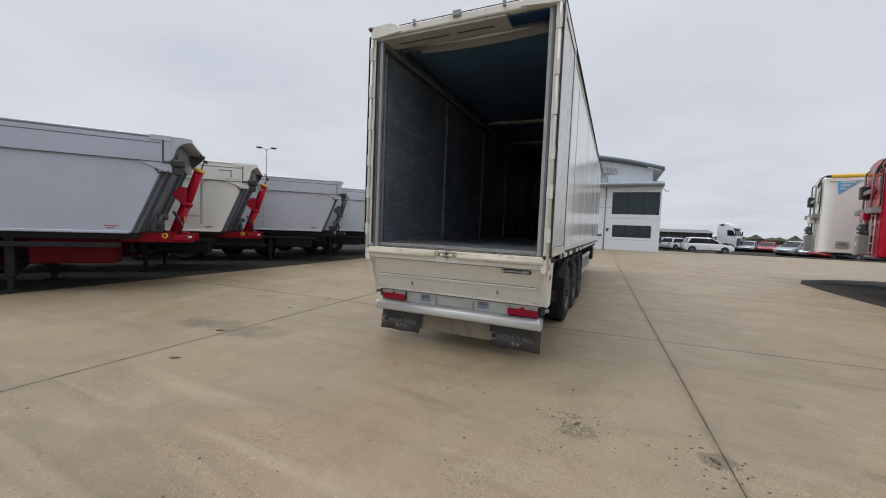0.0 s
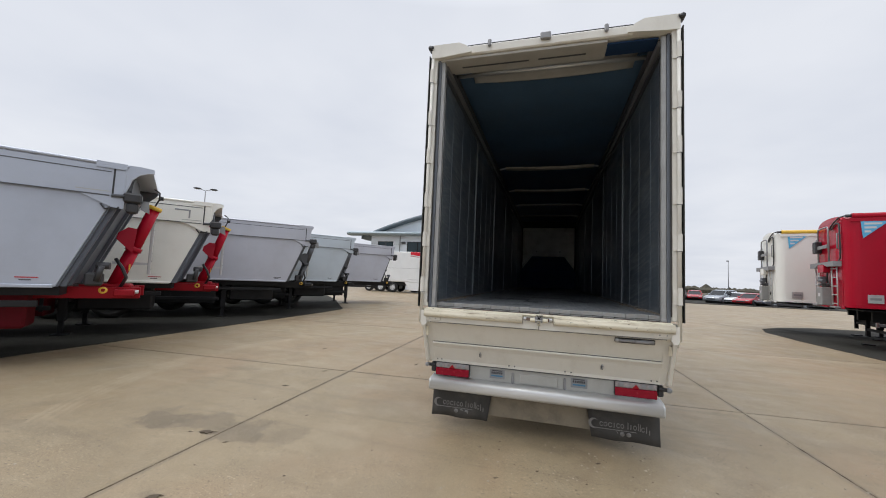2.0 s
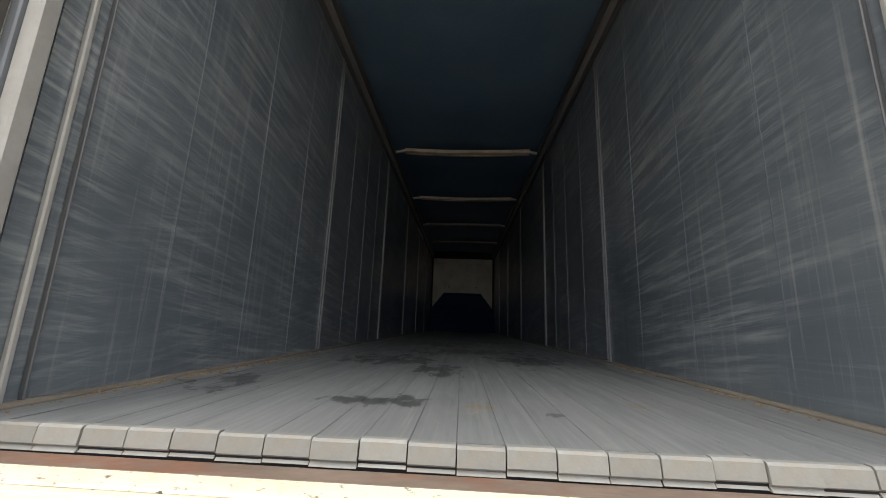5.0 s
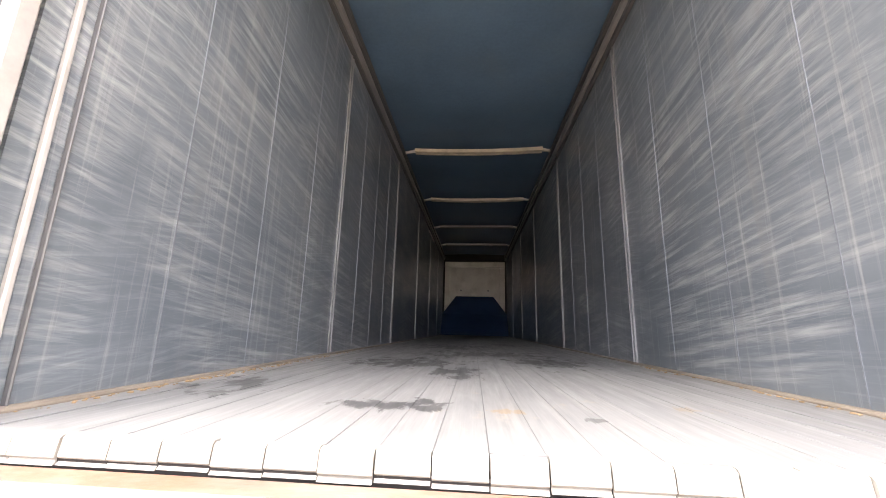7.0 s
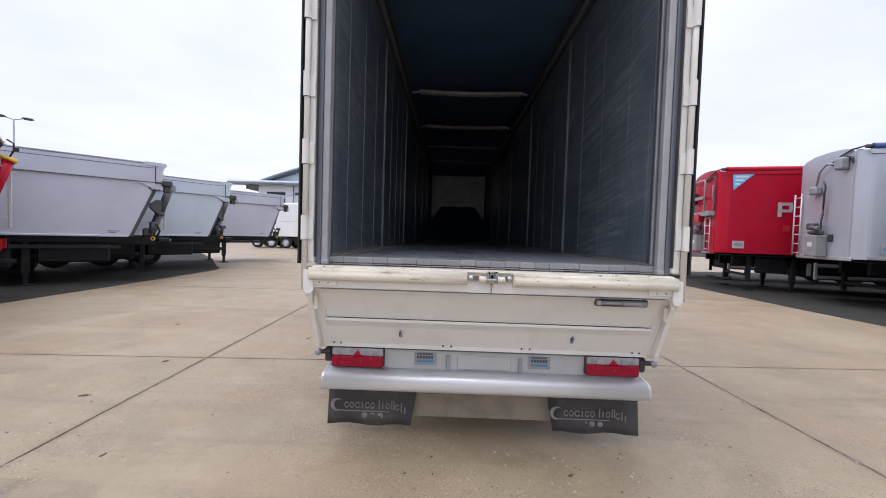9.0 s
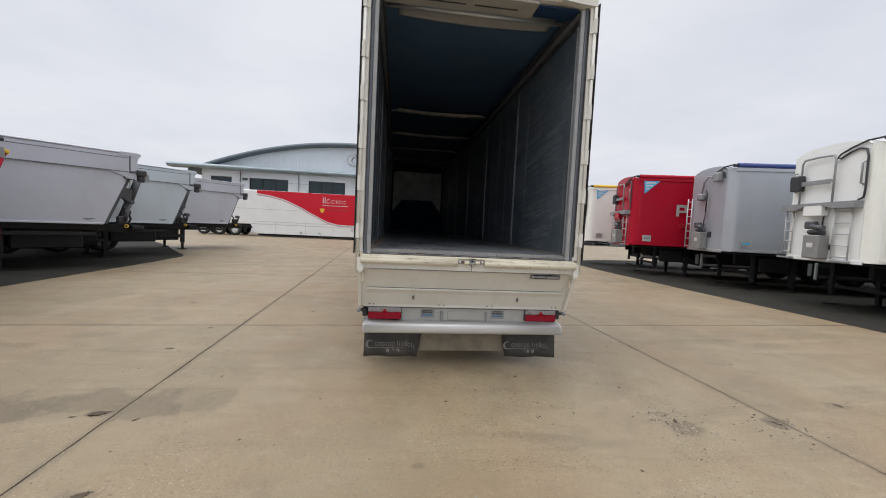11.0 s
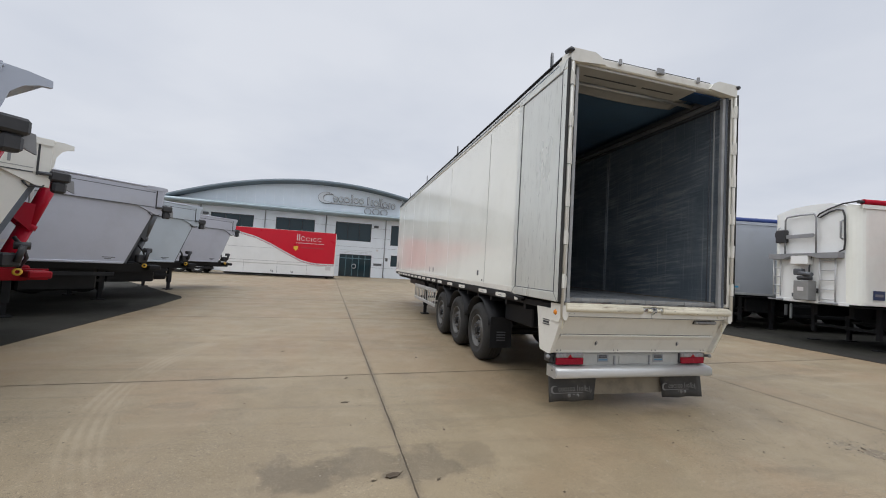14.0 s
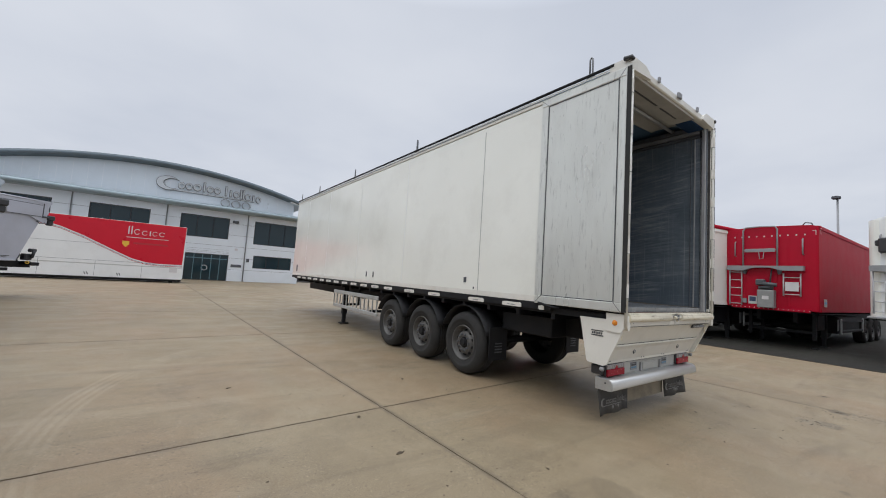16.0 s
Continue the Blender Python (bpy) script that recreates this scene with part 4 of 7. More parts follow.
# first bow and the rolled rear flap
part("roof_bow", Shape().tube([(-1.12, 0.50, 4.215), (1.12, 0.50, 4.215)], 0.024), ALU, trailer, "round roof bow")
s = Shape()
vs, fs = [], []
for q in range(25):
    x = -0.92 + 1.92 * q / 24
    sag = 0.035 * (1 - ((x - .05) / 0.97) ** 2)
    for yy, zz in ((0.30, 4.275), (0.50, 4.283 - 0.3 * sag), (0.73, 4.288 - sag), (0.79, 4.278 - sag), (0.80, 4.274 - sag), (0.75, 4.296 - sag), (0.50, 4.292 - 0.3 * sag), (0.3, 4.284)):
        vs.append((x, yy, zz))
for q in range(24):
    for k in range(8):
        fs.append((q * 8 + k, q * 8 + (k + 1) % 8, (q + 1) * 8 + (k + 1) % 8, (q + 1) * 8 + k))
fs += [tuple(range(8)), tuple(range(192, 200))]
part("roof_flap", s.add(vs, fs, True), SHADED_CREAM, trailer, "cream sagging roof flap")
part("dark_flap", Shape().box(0.624, 1.10, 0.06, 0.28, 4.148, 4.165, 0.004), SHEET_BLUE, trailer, "dark blue cloth under the header")
# bulkhead and cleaning sheet
part("bulkhead", Shape().box(-INNER, INNER, 13.3, 13.5, FLOOR - 0.1, TOP - 0.03), BULK_CREAM, trailer, "dusty cream front bulkhead")
part("bulkhead_header", Shape().box(-INNER + .06, INNER - .06, 13.255, 13.298, 3.86, 4.06, 0.01), BULK_CREAM, trailer, "cream bulkhead header")
part("bulkhead_seal", Shape().box(-INNER + .01, INNER - .01, 13.19, 13.298, 4.065, 4.345, 0.01), BLACK, trailer)
for x in (-1.0, 1.0):
    part("bulkhead_post", Shape().box(x - 0.095, x + 0.095, 13.255, 13.298, FLOOR, 3.855, 0.01), BULK_CREAM, trailer, "cream bulkhead post")
    part("corner_gap", Shape().box(*sorted((x * 1.10, x * 1.16)), 13.24, 13.298, FLOOR, 4.06), BLACK, trailer)
for x in (-0.5, -0.05, 0.5):
    part("bulkhead_bolt", Shape().lathe([(0.03, 0), (0.03, -0.02), (0.0, -0.025)], (x, 13.3, 3.0 + 0.9 * (abs(x) < .1)), "y", 10), STEEL_GREY, trailer)
sheet = Shape().add([(-0.68, 13.28, 2.78), (0.68, 13.28, 2.78), (1.16, 13.2, 2.14), (1.16, 12.5, FLOOR + .02), (-1.16, 12.5, FLOOR + .02), (-1.16, 13.2, 2.14),
                     (-0.68, 13.295, 2.78), (0.68, 13.295, 2.78), (1.16, 13.215, 2.14), (1.16, 12.515, FLOOR + .01), (-1.16, 12.515, FLOOR + .01), (-1.16, 13.215, 2.14)],
                    [(0, 1, 2, 5), (5, 2, 3, 4), (6, 11, 8, 7), (11, 10, 9, 8), (0, 6, 7, 1), (1, 7, 8, 2), (2, 8, 9, 3), (3, 9, 10, 4), (4, 10, 11, 5), (5, 11, 6, 0)])
part("cleaning_sheet", sheet, SHEET_BLUE, trailer, "dark blue sweeping sheet sloping to the floor")
# no lamp: a pale bar stands in for daylight at the top of the liner
part("daylight_strip", Shape().box(-1.163, -1.135, 8.4, 9.6, 3.965, 4.005, 0.01), PALE_LETTER, trailer, "pale strip painted as a slit of daylight on the liner")
# moving floor: planks and end caps
NP = 22
PW = 2 * 1.12 / NP
plank_mesh = Shape().prism([(-PW / 2 + .0004, -0.03), (PW / 2 - .0004, -0.03), (PW / 2 - .0004, -0.001), (PW / 2 - .0015, 0), (-PW / 2 + .0015, 0), (-PW / 2 + .0004, -0.001)], "y", 0, 13.1).mesh("plank", PLANK)
cap_mesh = Shape().prism([(-0.026, -0.05), (0.002, -0.05), (0.002, 0.002), (-0.014, 0.002), (-0.020, -0.003), (-0.025, -0.036), (-0.018, -0.042)], "x", -PW / 2 + .0015, PW / 2 - .0015).mesh("end_cap", CAP)
part("floor_pan", Shape().box(-INNER, INNER, 0.092, 13.3, FLOOR - 0.09, FLOOR - 0.034), BLACK, trailer)
for q in range(NP):
    x = -1.12 + PW * (q + .5)
    part("plank", plank_mesh, None, trailer, "", Matrix.Translation((x, 0.1145, FLOOR + random.uniform(-.002, .002))))
    part("end_cap", cap_mesh, None, trailer, "", Matrix.Translation((x, 0.110 + random.uniform(-.003, .003), FLOOR + random.uniform(-.002, .003))))
# rear frame
for sx in (-1, 1):
    def bx(x0, x1, *r):
        a, b = sorted((x0 * sx, x1 * sx))
        return Shape().box(a, b, *r)
    post = part("rear_post", bx(1.195, REAR_W - .02, 0.0, 0.11, FLOOR - 0.04, TOP - 0.1, 0.008), CREAM, trailer, "cream rear corner post with worn edges")
    part("grey_reveal", bx(1.163, 1.194, 0.03, 0.11, FLOOR - 0.053, TOP - 0.12, 0.004), REVEAL, post, "dull aluminium door reveal")
    part("inner_trim", bx(1.116, 1.162, 0.04, 0.088, FLOOR - 0.053, TOP - 0.14, 0.006), TRIM, post, "pale aluminium trim strip")
    part("trim_foot", bx(1.111, 1.1625, 0.034, 0.0885, FLOOR - 0.053, FLOOR - 0.02, 0.006), TRIM, post)
    part("inner_strip", bx(1.145, 1.164, 0.185, 0.203, FLOOR, LINER_TOP, 0.004), TRIM, post)
    part("inner_strip", bx(1.145, 1.164, 0.245, 0.252, FLOOR, LINER_TOP, 0.003), DARK_GREY, post)
    part("seal", bx(1.188, 1.1945, -0.004, 0.028, FLOOR, TOP - 0.16, 0.003), FLAP, post, "dirty rubber door seal")
    part("hinge_tube", Shape().tube([(sx * (REAR_W - .014), -0.02, 1.17), (sx * (REAR_W - .014), -0.02, TOP - 0.14)], 0.019, 10), CREAM, post, "cream door hinge tube")
    for q in range(6):
        z = 1.50 + q * 0.47 + 0.03 * (q % 2)
        part("hinge_knuckle", Shape().lathe([(0.0225, 0), (0.0225, .16)], (sx * (REAR_W - .010), -0.021, z), "z", 16)
             .box(*sorted((sx * 1.20, sx * (REAR_W - .01))), -0.012, 0.0, z + .002, z + .138, 0.003), CREAM, post)
        part("hinge_gap", Shape().lathe([(0.0, 0), (0.0255, 0), (0.0255, .003), (0.0, .003)], (sx * (REAR_W - .010), -0.021, z - .004), "z", 12), DARK_GREY, post)
    part("post_foot", Shape().prism([(sx * 1.19, 1.30), (sx * 1.252, 1.30), (sx * 1.252, 1.178), (sx * 1.232, 1.140), (sx * 1.198, 1.140), (sx * 1.182, 1.168)], "y", -0.038, 0.02), CREAM, trailer, "cream hooked post foot")
    part("rubber_edge", bx(REAR_W + .018, REAR_W + .027, -0.034, 0.018, 1.34, 4.2), RUBBER, trailer)
    # open door leaf lying along the side wall
    door = part("rear_door", bx(BODY_W + .006, BODY_W + .040, 0.03, 1.235, 1.345, 4.19, 0.004), ALU_DOOR, trailer, "scuffed bare aluminium rear door, open")
    fr = 0.105
    o0, o1 = BODY_W + .037, BODY_W + .052
    part("door_frame", bx(o0, o1, 0.02, 1.245, 1.335, 1.335 + fr, 0.006), ALU_DOOR, door)
    part("door_frame", bx(o0, o1, 0.02, 1.245, 4.20 - fr, 4.20, 0.006), ALU_DOOR, door)
    part("door_frame", bx(o0, o1 - .001, 0.02, 0.02 + fr * .8, 1.335 + fr, 4.20 - fr, 0.006), ALU_DOOR, door)
    part("door_frame", bx(o0, o1 - .001, 1.245 - fr, 1.245, 1.335 + fr, 4.20 - fr, 0.006), ALU_DOOR, door)
    for y0, y1, z0, z1 in ((0.112, 0.121, 1.45, 4.085), (1.124, 1.132, 1.45, 4.085), (0.121, 1.124, 1.445, 1.452), (0.121, 1.124, 4.083, 4.090)):
        part("door_seal", bx(o0, o1 - .004, y0, y1, z0, z1), DARK_GREY, door)
    for (ya, za), (yb, zb) in (((0.025, 1.34), (0.116, 1.447)), ((1.24, 1.34), (1.128, 1.447)), ((0.025, 4.195), (0.116, 4.088)), ((1.24, 4.195), (1.128, 4.088))):
        part("corner_weld", Shape().tube([(sx * (o1 - .001), ya, za), (sx * (o1 - .001), yb, zb)], 0.0035, 5), DARK_GREY, door)
    part("top_gusset", Shape().prism([(sx * REAR_W, 4.17), (sx * REAR_W, 4.325), (sx * 0.95, 4.325), (sx * 0.86, 4.28), (sx * 0.80, 4.20), (sx * 1.16, 4.17)], "y", -0.03, 0.25), CREAM, trailer, "cream corner gusset")
    part("top_lock", Shape().tube([(sx * (REAR_W - .01), -0.02, 4.29), (sx * (REAR_W + .02), -0.03, 4.30), (sx * (REAR_W + .025), 0.06, 4.31)], 0.028, 8), DARK_PLASTIC, trailer)
part("rear_header", Shape().box(-0.86, 0.86, -0.01, 0.12, 4.185, 4.285, 0.012), CREAM, trailer, "cream rear header beam")
part("header_flange", Shape().box(-1.17, 0.62, 0.02, 0.30, 4.15, 4.182, 0.004), SHADED_CREAM, trailer)
for x0, x1 in ((-0.95, -0.18), (-0.08, 0.42)):
    part("flange_slot", Shape().box(x0, x1, 0.175, 0.20, 4.146, 4.149), DARK_GREY, trailer)
part("inner_header", Shape().box(-1.15, 0.62, 0.305, 0.36, 4.165, 4.21, 0.006), SHADED_CREAM, trailer)
part("header_edge", Shape().box(-0.86, 0.86, 0.02, 0.13, 4.287, 4.312, 0.004), RUBBER, trailer, "black rubber roof edge")
for x, w in ((-0.60, 0.02), (0.0, 0.055), (0.60, 0.02)):
    part("header_bracket", Shape().box(x - w, x + w, -0.045, -0.012, 4.235, 4.315, 0.01), STEEL_GREY, trailer)
# sill, latch and cuff
part("sill_ledge", Shape().prism([(0.020, 1.331), (-0.010, 1.3285), (-0.030, 1.325), (-0.035, 1.320), (-0.012, 1.296), (0.020, 1.296)], "x", -1.195, 1.195), CREAM_WORN, trailer, "chipped cream sill ledge with rust spots")
bar = [(-0.0125, 1.319), (-0.040, 1.318), (-0.051, 1.312), (-0.055, 1.300), (-0.055, 1.288), (-0.060, 1.283), (-0.063, 1.270), (-0.061, 1.254), (-0.053, 1.241), (-0.040, 1.235), (-0.0125, 1.235)]
for x0, x1 in ((-1.21, -0.163), (0.142, 1.21)):
    bar_shape = Shape().prism(bar, "x", x0, x1)
    bar_shape.smooth = [2 <= q for q in range(len(bar_shape.f))]
    part("sill_bar", bar_shape, CREAM_BAR, trailer, "worn cream pressed door bar")
part("sill_plate", Shape().box(-1.2, 1.2, -0.012, 0.10, 1.178, 1.295, 0.006), CREAM, trailer)
part("sill_seam", Shape().box(-1.15, 1.15, -0.0125, -0.004, 1.1735, 1.1775), DARK_GREY, trailer)
part("sill_joint", Shape().box(-0.0025, 0.0025, -0.0185, -0.0165, 1.179, 1.262), BLACK, trailer)
for x in (-1.118, 1.118):
    clip = part("sill_clip", Shape().box(x - .088, x + .088, -0.022, -0.0125, 1.196, 1.240, 0.004), CREAM, trailer)
    for dx in (-.03, .03):
        part("clip_rivet", Shape().lathe([(0.0, -.005), (0.005, -.004), (0.007, 0.0)], (x + dx, -0.022, 1.216), "y", 8), TRIM, clip)
part("sill_top", Shape().box(-1.19, 1.19, 0.0205, 0.088, 1.30, 1.331, 0.003), RUST, trailer, "rust-streaked sill top")
latch = part("latch", Shape().box(-0.160, 0.140, -0.016, -0.0125, 1.181, 1.318, 0.001), CREAM, trailer, "worn door latch in the sill gap")
for sx, x0 in ((-1, 0.138), (1, 0.116)):
    stadium = [(sx * (x0 + .023 * math.cos(a)), 1.282 + .023 * math.sin(a)) for a in np.linspace(-math.pi / 2, math.pi / 2, 9)]
    clasp = part("clasp", Shape().prism(stadium + [(sx * .062, 1.302), (sx * .062, 1.264)], "y", -0.036, -0.019), LIGHT_GREY, latch, "dirty grey clasp plate")
    part("clasp_pocket", Shape().prism([(sx * .070, 1.269), (sx * (x0 - .018), 1.266), (sx * (x0 - .014), 1.282), (sx * (x0 - .020), 1.297), (sx * .070, 1.296)], "y", -0.0385, -0.0365), RUST, clasp, "brown worn pocket")
    part("latch_knob", Shape().lathe([(0.0, -0.016), (0.010, -0.014), (0.015, -0.006), (0.0165, 0.0)], (sx * x0, -0.036, 1.283), "y", 14), ALU, latch)
    part("latch_bush", Shape().tube([(sx * .040, -0.043, 1.274), (sx * .086, -0.043, 1.274)], 0.021, 12), CREAM_WORN, latch)
    part("bush_collar", Shape().tube([(sx * .037, -0.043, 1.274), (sx * .043, -0.043, 1.274)], 0.024, 12), CREAM_BAR, latch)
    part("staple_cheek", Shape().box(*sorted((sx * .020, sx * .034)), -0.060, -0.020, 1.252, 1.312, .003), STEEL_GREY, latch)
# solid black block gives the latch opening its darkness
part("latch_gap_shade", Shape().box(-0.0195, 0.0195, -0.030, -0.0165, 1.282, 1.316), BLACK, latch, "black block for the shade in the latch opening")
part("staple", Shape().tube([(-.014, -.05, 1.276), (-.014, -.05, 1.300), (-.008, -.05, 1.309), (.008, -.05, 1.309), (.014, -.05, 1.300), (.014, -.05, 1.276)], 0.004, 8), STEEL_GREY, latch, "grey steel staple")
part("latch_bar", Shape().box(-0.036, 0.030, -0.068, -0.052, 1.268, 1.281, 0.003), LIGHT_GREY, latch)
part("latch_bolt", Shape().tube([(-.002, -0.045, 1.224), (-.002, -0.045, 1.266)], 0.010, 8), CREAM_WORN, latch)
part("latch_pin", Shape().lathe([(0.0, -0.012), (0.005, -0.01), (0.007, 0.0)], (-.003, -0.055, 1.246), "y", 8), DARK_GREY, latch)
# black triangles laid on the ledge edge as the shadows above the latch
for x, w in ((-.030, .020), (.014, .028), (-.004, .010)):
    part("worn_notch", Shape().prism([(x, 1.3255), (x + w, 1.3255), (x + w * .6, 1.3175)], "y", -0.0375, -0.0335), BLACK, latch)


def slope(x0a, x1a, x0b, x1b, ya, za, yb, zb, t=0.02):
    """A panel from its upper edge a to its lower edge b."""
    return Shape().add([(x0a, ya, za), (x1a, ya, za), (x1b, yb, zb), (x0b, yb, zb), (x0a, ya + t, za), (x1a, ya + t, za), (x1b, yb + t, zb), (x0b, yb + t, zb)],
                       [(0, 1, 2, 3), (7, 6, 5, 4), (0, 4, 5, 1), (1, 5, 6, 2), (2, 6, 7, 3), (3, 7, 4, 0)])


part("cuff_upper_panel", slope(-1.152, 1.152, -1.148, 1.148, 0.0294, 1.176, 0.1567, 0.949), CREAM, trailer, "cream painted rear apron")
# dark sheet that puts the shade of the apron fold into colour
part("cuff_gap_shade", slope(-1.19, 1.19, -1.17, 1.17, 0.06, 1.176, 0.19, 0.92, 0.02), DARK_GREY, trailer)
# lower panel with a rolled upper lip and a curved foot
lip = [(0.140, 0.944), (0.134, 0.938), (0.136, 0.926), (0.146, 0.920), (0.180, 0.88), (0.222, 0.80), (0.258, 0.735), (0.262, 0.704)]
lip += [(y + .014, z) for y, z in lip[::-1]]
low_panel = part("cuff_lower_panel", Shape().add([(-1.15 - .04 * max(0, .92 - z) / .21, y, z) for y, z in lip] + [(1.15 + .04 * max(0, .92 - z) / .21, y, z) for y, z in lip],
     [tuple(range(16))[::-1], tuple(range(16, 32))] + [(q, (q + 1) % 16, 16 + (q + 1) % 16, 16 + q) for q in range(16)]), CREAM, trailer, "cream lower apron with a rolled lip")
for x in (-1.12, -1.07, -0.31, -0.25, 0.27, 0.33, 1.08, 1.13):
    part("rivet", Shape().lathe([(0.0, -.006), (0.006, -.005), (0.008, 0.0)], (x, 0.253, 0.735), "y", 8), DARK_GREY, low_panel)
# dark strip drawn as the shadow under the apron's foot
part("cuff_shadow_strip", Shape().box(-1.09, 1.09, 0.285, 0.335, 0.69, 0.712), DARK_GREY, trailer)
slot = part("lamp_slot", Shape().box(0.712, 1.062, 0.026, 0.07, 1.112, 1.160, 0.008), DARK_PLASTIC, trailer, "dark slot with a grey rod handle")
part("rod_handle", Shape().tube([(0.73, 0.024, 1.136), (0.89, 0.022, 1.136)], 0.013, 10).tube([(0.89, 0.022, 1.136), (1.05, 0.024, 1.136)], 0.018, 10), STEEL_GREY, slot)
part("rod_head", Shape().lathe([(0.0, -.014), (0.018, -.014), (0.02, 0.0), (0.018, .014), (0.0, .014)], (0.728, 0.024, 1.136), "x", 10), ALU_BRIGHT, slot)
for x in (-0.62, 0.62):
    eye = part("eyelet", Shape().box(x - .012, x + .012, 0.196, 0.206, 0.805, 0.865, 0.004), DARK_GREY, trailer, "small dark hasp")
    part("hasp_pin", Shape().tube([(x - .002, 0.192, 0.862), (x + .010, 0.182, 0.845), (x + .004, 0.186, 0.822), (x - .004, 0.200, 0.808)], 0.005, 6), ALU_BRIGHT, eye)
for sx in (-1, 1):
    def plate(q, x0, x1):
        return Shape().prism(q, "x", sx * x0, sx * x1)
    side = part("cuff_side_panel", plate([(0.03, 1.24), (0.56, 1.235), (0.55, 1.21), (0.455, 0.73), (0.435, 0.712), (0.245, 0.700), (0.205, 0.715), (0.03, 1.10)], 1.212, 1.243), CREAM, trailer)
    gusset = part("corner_plate", plate([(-0.03, 1.315), (0.21, 1.312), (0.21, 1.12), (0.19, 1.108), (0.06, 1.10), (0.035, 1.108), (-0.03, 1.19)], 1.244, 1.256), CREAM, side)
    part("side_reflector", Shape().lathe([(0.0, sx * .012), (0.025, sx * .012), (0.032, 0)], (sx * 1.256, 0.105, 1.21), "x", 16), ORANGE, gusset, "round orange side reflector")
    for z, h in ((1.088, 0.012), (1.033, 0.012)):
        part("sticker_bar", Shape().box(*sorted((sx * 1.2435, sx * 1.247)), 0.245, 0.40, z, z + h), DARK_LETTER, side)
    for k in range(6):
        part("sticker_bar", Shape().box(*sorted((sx * 1.2435, sx * 1.247)), 0.258 + .023 * k, 0.274 + .023 * k, 1.054, 1.078), DARK_LETTER, side)
    # turned-in flange between apron and side plate
    part("cuff_rib", slope(*sorted((sx * 1.150, sx * 1.211)), *sorted((sx * 1.150, sx * 1.211)), 0.036, 1.19, 0.262, 0.712, 0.05), CREAM, side)
    part("flange_tab", Shape().box(*sorted((sx * 1.18, sx * 1.209)), 0.05, 0.056, 1.02, 1.12, 0.004), CREAM_WORN, side)
# tail lamps, plate panel, bumper
part("light_bar", Shape().box(-0.78, 0.78, 0.29, 0.33, 0.54, 0.69, 0.006), LIGHT_GREY, trailer, "grey tail light board")
part("number_plate_recess", Shape().box(-0.20, 0.20, 0.28, 0.295, 0.555, 0.655, 0.005), LIGHT_GREY, trailer)
for x in (-0.27, 0.27):
    part("plate_clip", Shape().box(x - .012, x + .012, 0.27, 0.29, 0.54, 0.66, 0.004), STEEL_GREY, trailer)
for x in (-0.44, 0.412):
    st = part("sticker", Shape().box(x - 0.082, x + 0.082, 0.284, 0.289, 0.578, 0.672), DULL_LABEL, trailer, "small grey sticker with dark and blue bars")
    part("sticker_bar", Shape().box(x - 0.06, x + 0.055, 0.281, 0.284, 0.658, 0.668), DARK_LETTER, st)
    for k in range(6):
        part("sticker_bar", Shape().box(x - 0.062 + .021 * k, x - 0.046 + .021 * k, 0.281, 0.284, 0.628, 0.650), DARK_LETTER, st)
    part("sticker_bar", Shape().box(x - 0.062, x + 0.062, 0.281, 0.284, 0.600, 0.615), STICKER_BLUE, st)
